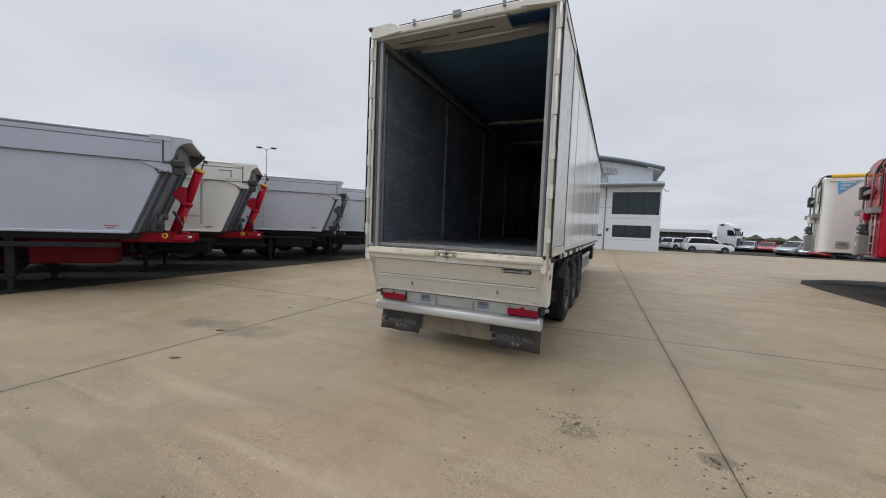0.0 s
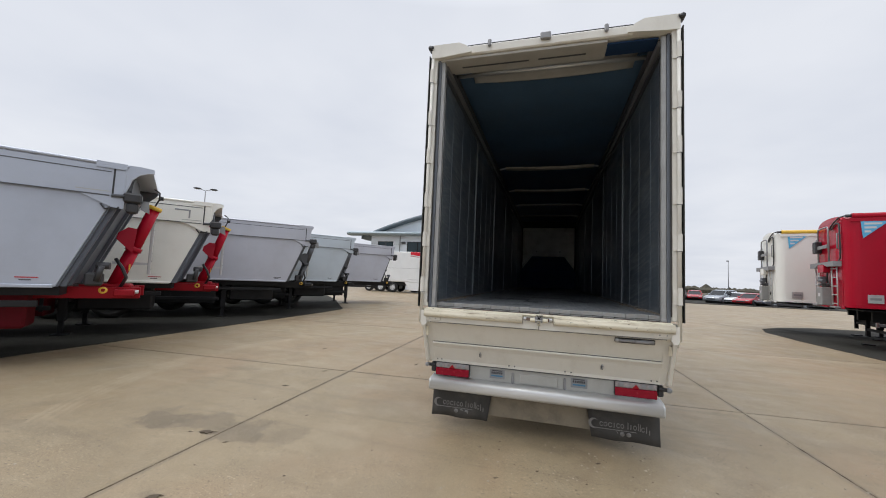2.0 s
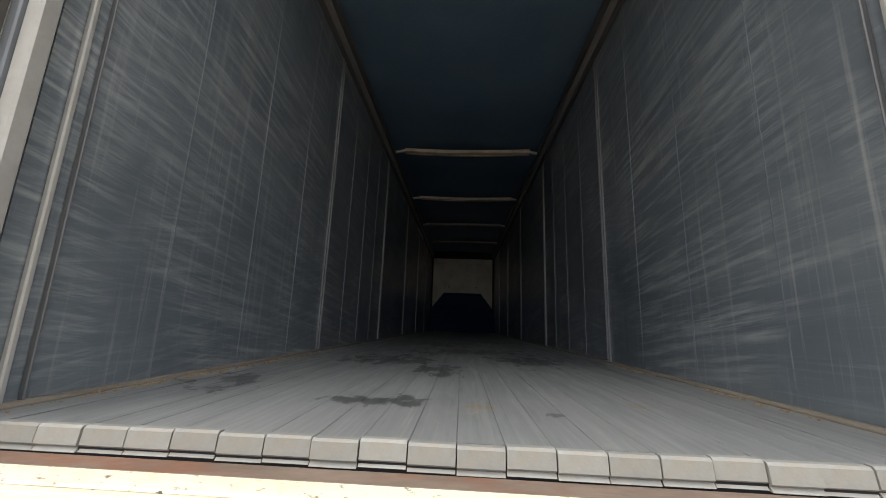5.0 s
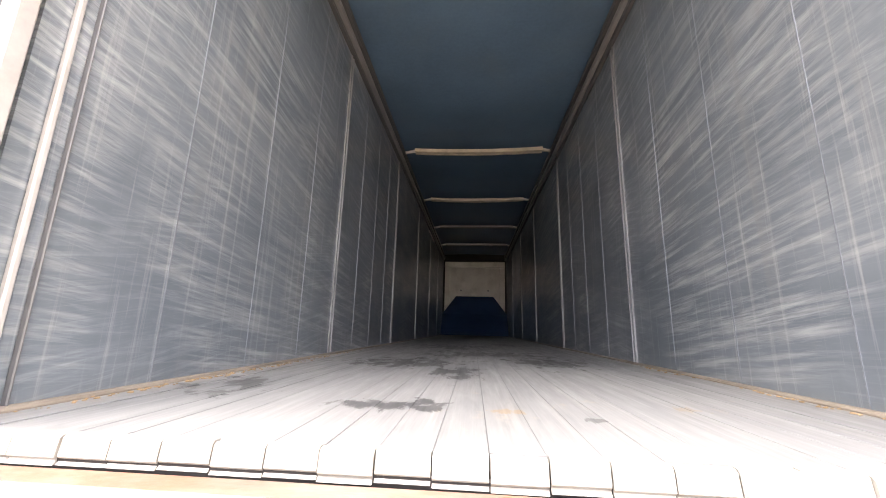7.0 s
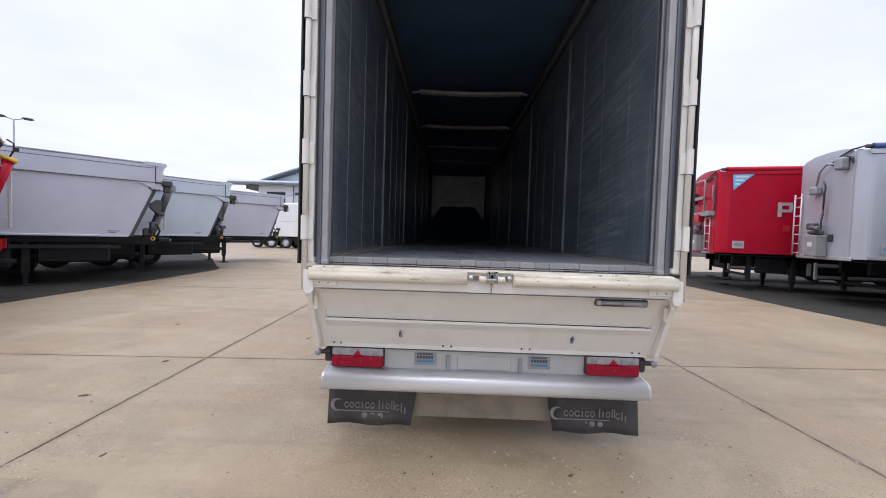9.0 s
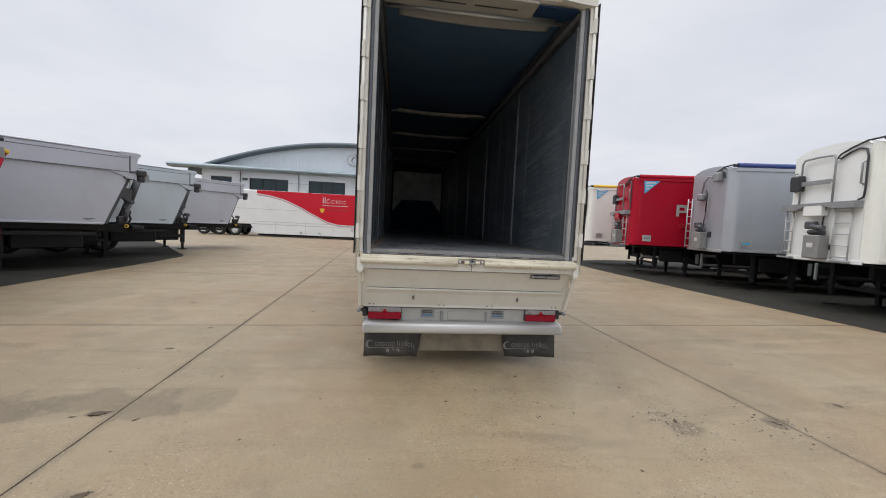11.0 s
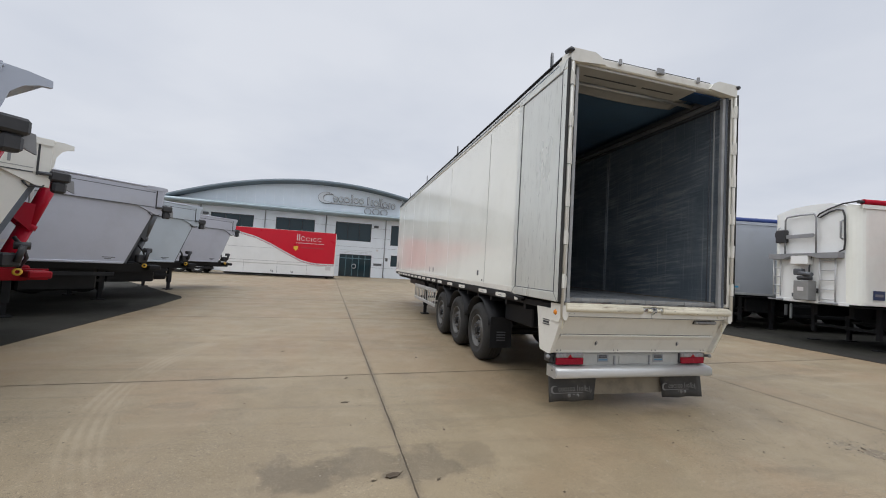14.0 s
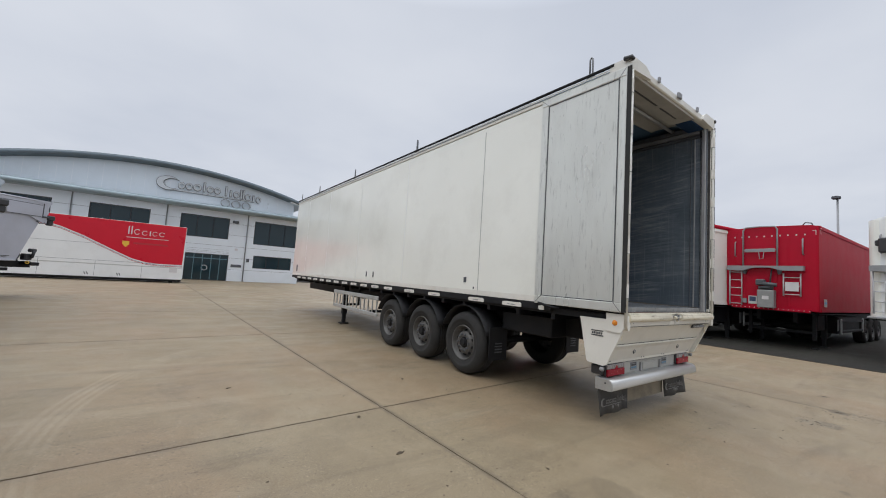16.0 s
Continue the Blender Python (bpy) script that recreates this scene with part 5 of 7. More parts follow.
for sx in (-1, 1):
    a, b = sorted((sx * 0.745, sx * 1.138))
    lamp = part("tail_lamp", Shape().box(a, b, 0.262, 0.34, 0.556, 0.700, 0.012), DARK_PLASTIC, trailer, "rectangular red and clear tail lamp")
    part("red_lens", Shape().box(a + .006, b - .006, 0.236, 0.264, 0.560, 0.642, 0.008), RED_LENS, lamp)
    part("upper_lens", Shape().box(a + .006, b - .006, 0.240, 0.264, 0.6425, 0.697, 0.008), LAMP_CLEAR, lamp, "clear upper lamp lens")
    w = (b - a) / 3
    for k in range(3):
        part("bulb_recess", Shape().lathe([(0.0, -.004), (0.016, -.003), (0.021, 0.0)], (a + w * (k + .5) + (.07 if k == 1 else 0), 0.2395, 0.674), "y", 12), DULL_LABEL, lamp)
    for k in (1, 2):
        part("lens_divider", Shape().box(a + w * k - .0025, a + w * k + .0025, 0.2375, 0.2395, 0.646, 0.694), DULL_LABEL, lamp)
    part("triangle_reflector", Shape().prism([((a + b) / 2 - .034, 0.646), ((a + b) / 2 + .034, 0.646), ((a + b) / 2, 0.686)], "y", 0.2345, 0.2395), RED_FRAME, lamp)
    stalk = part("marker_stalk", Shape().tube([(sx * 1.12, 0.30, 0.655), (sx * 1.22, 0.262, 0.66)], 0.018, 8), DARK_PLASTIC, trailer, "rubber side marker stalk")
    part("marker_lens", Shape().lathe([(0.0, -.022), (0.018, -.022), (0.025, -.01), (0.025, .01), (0.018, .022), (0.0, .022)], (sx * 1.238, 0.255, 0.66), "y", 14), STEEL_GREY, stalk)
    part("stalk_block", Shape().box(*sorted((sx * 1.14, sx * 1.20)), 0.28, 0.42, 0.58, 0.69, 0.012), DARK_PLASTIC, trailer)
    f0, f1 = sorted((sx * 0.49, sx * 1.172))
    # rubber flap with printed crescent and two words as plain bars
    vs, fs = [], []
    for i in range(9):
        for j in range(5):
            x = f0 + (f1 - f0) * i / 8 - sx * 0.05 * (1 - abs(f0 + (f1 - f0) * i / 8 - sx * .49) / .682) * (-j / 4)
            vs.append((x, 0.34 + 0.018 * math.sin(i * 1.3 + sx) * (j / 4) - 0.03 * (j / 4), 0.43 - 0.33 * j / 4))
    fs = [(i * 5 + j, (i + 1) * 5 + j, (i + 1) * 5 + j + 1, i * 5 + j + 1) for i in range(8) for j in range(4)]
    flap = part("mud_flap", Shape().add(vs, fs, True), FLAP, trailer, "dusty black rubber mud flap with pale print")
    flap_solid = flap.modifiers.new("thickness", "SOLIDIFY")
    flap_solid.thickness = 0.008
    arc = [(f0 + .07 + .05 * math.cos(a), 0.245 + .05 * math.sin(a)) for a in np.linspace(1.0, 5.0, 12)] + [(f0 + .085 + .038 * math.cos(a), 0.245 + .04 * math.sin(a)) for a in np.linspace(5.0, 1.0, 12)]
    part("crescent_print", Shape().prism(arc, "y", 0.298, 0.302), FLAP_PRINT, flap)
    w0 = f0 + 0.125
    for q, wd in enumerate((36, 36, 48, 26, 36, 36, 0, 24, 26, 36, 14, 14, 36, 24, 30)):
        if wd:
            dz, w = -0.0006 * max(0, q - 9) ** 2.4, wd * .001
            if wd > 30:
                arch = [(w0 + w / 2 + .47 * w * math.cos(a), 0.247 + dz + .024 * math.sin(a)) for a in np.linspace(0.5, 6.8 if q % 2 else 5.9, 14)]
                part("print_shape", Shape().prism(arch + [(w0 + w / 2 + (x - w0 - w / 2) * .62, 0.247 + dz + (z - .247 - dz) * .66) for x, z in arch[::-1]], "y", 0.297, 0.301), FLAP_PRINT, flap)
            else:
                part("print_bar", Shape().box(w0 + .006, w0 + .014, 0.297, 0.301, 0.224 + dz, 0.290 + dz - .02 * (wd > 25)), FLAP_PRINT, flap)
        w0 += (wd or 18) * .001 + .003
    part("underline", Shape().box(f0 + .09, f0 + .47, 0.297, 0.301, 0.200, 0.206), FLAP_PRINT, flap)
    for w0 in (0.28, 0.34, 0.40):
        part("print_dot", Shape().lathe([(0.0, -.002), (0.022, -.002), (0.022, .002)], (f0 + w0, 0.30, 0.17), "y", 12), FLAP_PRINT, flap)
prof = [(0.36, 0.552), (0.215, 0.541), (0.190, 0.537), (0.172, 0.528), (0.160, 0.513), (0.155, 0.495), (0.152, 0.45), (0.154, 0.432), (0.163, 0.420), (0.178, 0.414), (0.36, 0.414)]
bumper = Shape().prism(prof, "x", -1.165, 1.165)
bumper.smooth = [2 <= q < 12 for q in range(len(bumper.f))]
bumper = part("bumper", bumper, BUMPER, trailer, "rounded brushed aluminium underrun bumper")
for sx in (-1, 1):
    part("bumper_end", Shape().prism([(q[0] + .004, q[1] - .002) for q in prof], "x", sx * 1.166, sx * 1.182), ALU, bumper)
    part("end_bolt", Shape().lathe([(0.0, sx * .006), (0.009, sx * .006), (0.011, 0.0)], (sx * 1.182, 0.24, 0.50), "x", 8), DARK_GREY, bumper)
part("drip_flap", Shape().box(-0.56, 0.56, 0.362, 0.370, 0.15, 0.42, 0.003), DUSTY_FLAP, trailer, "plain dusty rubber flap")
# chassis and running gear
for x in (-0.55, 0.55):
    part("chassis_beam", Shape().box(x - 0.07, x + 0.07, 0.45, 13.2, 0.86, 1.24, 0.01), BLACK, trailer, "black chassis beam")
part("floor_underside", Shape().box(-1.2, 1.2, 0.12, 13.3, 1.215, 1.29), BLACK, trailer)
for y in np.arange(1.0, 13.2, 0.62):
    part("cross_member", Shape().box(-1.19, 1.19, y - 0.03, y + 0.03, 1.14, 1.213), BLACK, trailer)
for sx in (-1, 1):
    for y in [1.10, 1.50, 2.29, 3.49, 4.39, 5.32] + [5.98 + .64 * k for k in range(11)]:
        e = y + (0.09 if y < 1.2 else 0.375)
        hook = part("load_hook", Shape().prism([(y, 1.252), (e - .02, 1.250), (e, 1.262), (e, 1.302), (e - .05, 1.312), (y + .03, 1.314), (y, 1.300)], "x", sx * 1.253, sx * 1.264), CREAM, trailer, "chipped cream tie plate")
        if e - y > .2:
            part("tie_slot", Shape().prism([(y + .10, 1.276), (y + .15, 1.268), (e - .13, 1.271), (e - .09, 1.283), (e - .16, 1.279), (y + .17, 1.284)], "x", sx * 1.2645, sx * 1.266), STEEL_GREY, hook)
for k, y in enumerate((2.83, 4.13, 5.44)):
    part("axle", Shape().tube([(-1.0, y, 0.52), (1.0, y, 0.52)], 0.065, 10), BLACK, trailer)
    for sx in (-1, 1):
        wheel(trailer, sx * 1.20, y, 0.52, sx, label="dusty lorry wheel with grey steel rim")
        part("mudguard", mudguard(y, 0.55, 0.60, *sorted((sx * 0.80, sx * 1.21)), 20, 165), BLACK, trailer)
    part("air_spring", Shape().lathe([(0.10, 0), (0.14, .05), (0.14, .18), (0.1, .24)], (-0.6, y + .45, 0.62), "z", 14).lathe([(0.10, 0), (0.14, .05), (0.14, .18), (0.1, .24)], (0.6, y + .45, 0.62), "z", 14), RUBBER, trailer)
for sx in (-1, 1):
    rf = part("mud_flap", Shape().box(*sorted((sx * 0.80, sx * 1.20)), 2.17, 2.185, 0.34, 0.86, 0.004), BLACK, trailer, "ribbed black wheel flap")
    for q in range(4):
        part("flap_rib", Shape().box(*sorted((sx * 0.92, sx * 1.08)), 2.160, 2.169, 0.46 + .045 * q, 0.48 + .045 * q, 0.003), DARK_GREY, rf)
    guard = part("side_guard", Shape().box(*sorted((sx * 1.18, sx * 1.215)), 6.05, 8.95, 0.95, 1.05, 0.01), ALU, trailer, "aluminium side guard with upright bars")
    part("guard_rail", Shape().box(*sorted((sx * 1.18, sx * 1.215)), 6.05, 8.95, 0.56, 0.645, 0.01), ALU, guard)
    for y in np.arange(6.12, 8.95, 0.235):
        part("guard_bar", Shape().box(*sorted((sx * 1.185, sx * 1.205)), y - 0.02, y + 0.02, 0.647, 0.948), ALU, guard)
    for y in (6.5, 8.4):
        part("guard_bracket", Shape().box(*sorted((sx * 0.6, sx * 1.18)), y - 0.03, y + 0.03, 0.62, 0.68).box(*sorted((sx * 0.6, sx * .66)), y - 0.03, y + 0.03, 0.62, 1.2), BLACK, trailer)
    part("landing_leg", Shape().box(*sorted((sx * 0.72, sx * 0.86)), 9.0, 9.14, 0.30, 1.2, 0.01).box(*sorted((sx * 0.74, sx * 0.84)), 9.02, 9.12, 0.04, 0.32, 0.01).box(*sorted((sx * 0.66, sx * 0.92)), 8.95, 9.19, 0.0, 0.04, 0.01), BLACK, trailer, "black landing leg")
for y in (6.34, 6.73):
    hatch = part("hatch", Shape().box(-1.252, -1.246, y - .03, y + .03, 1.51, 1.64, 0.002), DARK_GREY, trailer, "small dark slotted latch plate")
    part("latch_lip", Shape().box(-1.256, -1.2525, y - .022, y + .022, 1.565, 1.585), STEEL_GREY, hatch)
part("hatch", Shape().box(-1.252, -1.246, 2.765, 2.835, 1.545, 1.635, 0.002), DARK_GREY, trailer)
part("hatch", Shape().box(-1.252, -1.246, 2.555, 2.585, 1.445, 1.480, 0.002), DARK_GREY, trailer)
part("front_mark", Shape().box(-1.252, -1.246, 12.9, 13.05, 1.5, 1.75), DARK_GREY, trailer)
part("door_stay", Shape().tube([(-1.27, 0.86, 1.30), (-1.33, 0.95, 1.31), (-1.36, 1.12, 1.35)], 0.016, 6), BLACK, trailer)
part("rear_crossbox", Shape().box(-0.95, 0.95, 1.20, 2.16, 0.84, 1.135, 0.02), BLACK, trailer, "black hydraulic housing behind the wheels")
part("tool_box", Shape().box(0.75, 1.18, 11.2, 12.2, 0.62, 1.1, 0.02), BLACK, trailer)


# ---- tipping trailers parked in echelon ----
RAKE = -0.73


def tipper(label, m, body, frame_mat, ram_mat, hood, fin_len=0.10, length=8.6, top=3.37, low=1.27, rims=DARK_PLASTIC, group="parked tipping trailers"):
    """Front top corner of the near side over the origin; +x is forwards, the body lies towards +y."""
    t = thing("tipper_trailer", label, "trailer", m, group)
    band = top - 0.53
    w = 2.5
    # lower body, raked at the front, floor slightly narrower
    out = [(-length, low + .12), (-length, band), (-0.12, band), (RAKE, low), (-length + .4, low)]
    part("body", Shape().prism(out, "y", 0.035, w - 0.035), body, t)
    part("upper_band", Shape().box(-length - .05, 0.0, -0.012, 0.05, band - .03, top - .05, 0.012).box(-length - .05, 0.0, w - .05, w + .012, band - .03, top - .05, 0.012), body, t)
    part("top_rail", Shape().box(-length - .05, 0.02, -0.03, 0.09, top - .05, top, 0.015).box(-length - .05, 0.02, w - .09, w + .03, top - .05, top, 0.015), body, t)
    part("band_line", Shape().box(-length, -0.2, -0.017, -0.012, top - .165, top - .150), DARK_GREY, t)
    part("load_cover", Shape().prism([(0.05, top - .04), (1.25, top + .10), (w - .05, top - .04), (w - .05, top - .10), (.05, top - .10)], "x", -length + .05, -0.05), DARK_GREY if hood else body, t)
    part("lower_rail", Shape().box(-length + .35, -0.75, -0.005, 0.06, low - .02, low + .035, 0.01), body, t)
    part("band_ledge", Shape().box(-length, -0.2, -0.020, -0.0125, band - .038, band - .022), DARK_GREY, t)
    part("weld_plate", Shape().box(-0.62, -0.2, -0.016, -0.0125, band + .03, band + .045), LIGHT_GREY if hood else body, t)
    part("band_gusset", Shape().prism([(-0.58, band - .03), (0.0, band - .03), (0.0, band - .24), (-0.17, band - .22)], "y", -0.010, 0.034), body, t)
    if body is TIPPER_WHITE:
        part("corner_mark", Shape().box(-0.78, -0.45, -0.018, -0.0125, top - .27, top - .235).box(-0.485, -0.45, -0.018, -0.0125, top - .45, top - .271), STEEL_GREY, t)
    part("cover_patch", Shape().box(-0.40, 0.0, -0.034, -0.0305, top - .10, top + .004, .001), body, t)
    part("seam_strap", Shape().box(-0.17, -0.145, -0.022, -0.010, band - .06, top), DARK_PLASTIC, t)
    # front hood: side fins, cap and dark arch
    fl = fin_len
    fin = [(-0.02, top), (fl * .5, top + .004), (fl - .01, top - .012), (fl, top - .02), (fl + .004, top - .085), (fl * .75, top - .10), (fl * .45, top - .15), (fl * .2, top - .25), (0.03, top - .42), (-0.02, top - .52)]
    for y0 in (0.0, w - .06):
        part("fin", Shape().prism(fin, "y", y0, y0 + .06), body, t)
    if hood:
        # dark sheet for the shadowed inner side of the far fin
        part("fin_lining", Shape().prism([(0.0, top - .03), (fl - .03, top - .03), (fl - .03, top - .12), (0.0, top - .50)], "y", w - .080, w - .062), DARK_GREY, t)
    part("hood_cap", Shape().prism([(0.0, top - .02), (fl - .02, top - .03), (fl - .02, top - .06), (0.0, top - .05)], "y", 0.062, w - .062), body if hood else DARK_GREY, t)
    arch = [(0.3 + 0.95 * (1 - math.cos(a)), band + 0.5 * math.sin(a)) for a in np.linspace(0, math.pi, 13)]
    part("front_wall", Shape().prism([(0.06, band - .02), (w - .06, band - .02), (w - .06, top - .08), (0.06, top - .08)], "x", -0.06, -0.03), DARK_GREY if hood else body, t)
    if hood:
        part("front_arch", Shape().prism(arch, "x", -0.029, 0.06), DARK_GREY, t, "dark arched front recess")
    # raked front wall with stiffeners
    def rake(y0, y1, d0, d1):
        return Shape().add([(RAKE + d0, y0, low), (RAKE + d0, y1, low), (-0.12 + d0, y1, band), (-0.12 + d0, y0, band),
                            (RAKE + d1, y0, low), (RAKE + d1, y1, low), (-0.12 + d1, y1, band), (-0.12 + d1, y0, band)],
                           [(0, 1, 2, 3), (7, 6, 5, 4), (0, 4, 5, 1), (1, 5, 6, 2), (2, 6, 7, 3), (3, 7, 4, 0)])
    part("raked_front", rake(0.07, w - .07, 0.002, 0.03), BLUE_STEEL if hood else DARK_GREY, t, "grey raked front wall")
    for y in (0.16, 0.62, 1.80, 2.28):
        part("stiffener", rake(y, y + .09, 0.031, 0.10), BLUE_STEEL if hood else DARK_GREY, t)
    # lifting ram, leaning with the raked front
    ram = part("ram", Shape().tube([(-0.16, 1.25, low - .06), (0.10, 1.25, low + .72)], 0.112, 16), ram_mat, t, "telescopic tipping ram")
    part("ram_collar", Shape().tube([(0.085, 1.25, low + .66), (0.115, 1.25, low + .75)], 0.135, 16), ram_mat, ram)
    part("ram_stage", Shape().tube([(0.115, 1.25, low + .75), (0.355, 1.25, low + 1.53)], 0.105, 16), ram_mat, ram)
    part("ram_cap", Shape().tube([(0.352, 1.25, low + 1.52), (0.375, 1.25, low + 1.59)], 0.128, 16), YELLOW if hood else DARK_GREY, ram)
    part("ram_cradle", Shape().box(-0.32, 0.14, 0.98, 1.52, low - .25, low + .02, 0.03), frame_mat, ram)
    for y in (1.06, 1.42):
        part("ram_arm", Shape().prism([(-0.16, low + .88), (0.10, low + .62), (0.14, low + 1.1), (0.0, low + 1.12), (-0.14, low + 1.0)], "y", y, y + .04), ram_mat, ram)
    if hood:
        for dz in (0.12, 0.28):
            part("ram_label", Shape().box(-0.02 + dz * .3, 0.0 + dz * .3, 1.10, 1.16, low + dz, low + dz + .12, 0.003), YELLOW, ram)
    part("supply_hose", Shape().tube([(-0.02, 0.95, low - .05), (0.06, 0.9, low + .15), (0.0, 0.86, low + .32), (-0.12, 0.9, low + .5)], 0.03, 8), DARK_PLASTIC, ram)
    # latches and pipes
    latch_b = part("latch_block", Shape().box(-0.02, 0.24, -0.06, 0.12, band - .12, band + .05, 0.03).box(0.03, 0.2, -0.05, 0.1, band - .30, band - .125, 0.03), DARK_PLASTIC, t, "dark front latch block")
    part("latch_cheek", Shape().prism([(0.22, band - .04), (0.33, band - .05), (0.35, band - .26), (0.28, band - .23), (0.22, band - .20)], "y", 0.13, 0.17), STEEL_GREY, latch_b)
    part("latch_rod", Shape().tube([(-0.16, -0.04, band - .03), (0.0, -0.04, band - .02)], 0.028, 8), DARK_GREY, latch_b)
    part("front_hose", Shape().tube([(0.0, 0.05, band - .1), (-0.08, -0.01, band - .24), (-0.24, -0.01, band - .26), (-0.3, 0.02, band - .18)], 0.016, 6), DARK_PLASTIC, t)
    if hood:
        part("front_hose", Shape().tube([(0.30, 1.9, top - .05), (0.40, 1.92, top - .12), (0.40, 1.95, top - .26), (0.33, 2.0, top - .42)], 0.016, 6), DARK_PLASTIC, t)
        part("work_lamp", Shape().box(0.38, 0.47, 1.98, 2.10, top - .26, top - .18, .01), DARK_PLASTIC, t)
    part("hinge_cylinder", Shape().tube([(0.10, 0.10, band - .02), (0.13, 0.42, band - .05)], 0.085, 12), STEEL_GREY if hood else DARK_GREY, t)
    part("connector", Shape().box(-0.42, -0.18, 0.1, 0.3, low + .02, low + .24, 0.03).tube([(-0.25, .06, low + .1), (-.2, .04, low + .36)], 0.045, 8).tube([(-0.28, .15, low + .36), (-.1, .13, low + .36)], 0.06, 8), DARK_PLASTIC, t)
    part("coupling_ring", Shape().lathe([(0.03, -.015), (0.06, -.015), (0.06, .015), (0.03, .015), (0.03, -.015)], (-0.18, 0.28, low - .06), "y", 16), YELLOW, t)
    for k in range(2):
        part("print_bar", Shape().box(-1.18 + .05 * k, -0.92 - .08 * k, 0.029, 0.034, low + .13 - .04 * k, low + .147 - .04 * k), RED_LETTER if hood and k == 0 else DARK_LETTER, t)
    # chassis
    for y in (0.72, 1.66):
        part("chassis_beam", Shape().prism([(-length + .3, 0.86), (-2.9, 0.86), (-2.4, 1.02), (0.30, 1.02), (0.30, low - .03), (-length + .3, low - .03)], "y", y, y + .12), frame_mat, t)
    part("front_plate", Shape().box(-0.05, 0.24, 0.30, 2.2, low - .17, low - .05, 0.02), frame_mat, t)
    part("front_post", Shape().box(0.30, 0.36, 2.1, 2.16, low + .2, band + .12, 0.008), ALU, t, "perforated grey upright")
    part("post_arm", Shape().box(-.3, 0.299, 2.11, 2.15, low + .40, low + .45), ALU, t)
    for k in range(7):
        part("post_hole", Shape().lathe([(0.0, .004), (0.012, .004), (0.012, 0)], (0.36, 2.13, low + .32 + .17 * k), "x", 8), BLACK, t)
    for k in range(5):
        part("socket", Shape().lathe([(0.03, 0), (0.03, .04), (0.0, .045)], (0.24, 0.5 + .09 * k, low - .10), "x", 10), ALU, t)
    for y in (0.25, 2.05):
        part("landing_leg", Shape().box(-2.75, -2.6, y, y + .15, 0.32, low - .03, 0.012).box(-2.72, -2.63, y + .03, y + .12, 0.04, 0.33).box(-2.82, -2.53, y - .06, y + .21, 0.012, 0.045, 0.01), BLACK, t)
    part("leg_brace", Shape().box(-2.72, -2.64, 0.4, 2.05, 0.62, 0.70), BLACK, t)
    part("side_rail", Shape().box(-5.0, -0.9, 0.04, 0.09, 0.93, 1.03, 0.01), BLACK, t)
    part("side_rail", Shape().box(-5.0, -2.8, 0.04, 0.09, 0.58, 0.68, 0.01), BLACK, t)
    for x in (-3.0, -4.2, -4.95):
        part("guard_upright", Shape().box(x, x + .06, 0.10, 0.15, 0.55, 1.2), BLACK, t)
    part("tank_box", Shape().box(-5.0, -2.9, 0.12, 0.7, 0.45, 1.2, 0.04), RED_SHADY if hood else BLACK, t)
    if rims is DARK_PLASTIC:
        part("wheel_cover", Shape().box(-length + .5, -5.05, 0.0, 0.03, 0.62, 1.22, 0.01), BLACK, t)
        part("tool_locker", Shape().box(-2.5, -1.1, 0.45, 1.0, 0.55, 1.2, 0.04), RED_SHADY if body is SILVER_A else BLACK, t)
    part("side_panel", Shape().box(-length + .3, -5.1, 0.18, 0.24, 0.98, 1.24, 0.01), frame_mat if hood else BLACK, t)
    part("under_tray", Shape().box(-length + .4, -0.7, 0.2, 2.3, 1.10, 1.24), BLACK, t)
    for x in (-5.6, -6.9, -8.2):
        part("axle", Shape().tube([(x, 0.3, 0.5), (x, 2.2, 0.5)], 0.06, 8), BLACK, t)
        for y, sd in ((0.05, -1), (2.45, 1)):
            hub = wheel(t, 0, 0, 0, -1, 0.5, 0.36, rim_mat=rims)
            hub.matrix_basis = Matrix.Translation((x, y, 0.512)) @ Matrix.Rotation(radians(90 if sd < 0 else -90), 4, "Z")
    return t




def stand(x, y, a):
    return pose(x, y, 0, 0, 0, a)


tipper("silver-grey tipping trailer with a red chassis and red ram", stand(-6.97, 0.68, 51), SILVER_A, RED_FRAME, RED, True, fin_len=0.37, top=3.36, low=1.25)
tipper("off-white tipping trailer with a red front ram", stand(-8.34, 3.66, 46.6), TIPPER_WHITE, RED_FRAME, RED, True, fin_len=0.25, top=3.32, low=1.24)
tipper("grey tipping trailer on a black chassis", stand(-8.59, 8.22, 45), SILVER_C, BLACK, DARK_GREY, False)
tipper("pale blue-grey tipping trailer on a black chassis", stand(-8.96, 12.16, 50.8), BLUE_GREY, BLACK, DARK_GREY, False)
tipper("light grey tipping trailer beside the show trailer", stand(-8.86, 16.72, 51.3), SILVER_C, BLACK, DARK_GREY, False, rims=ALU)


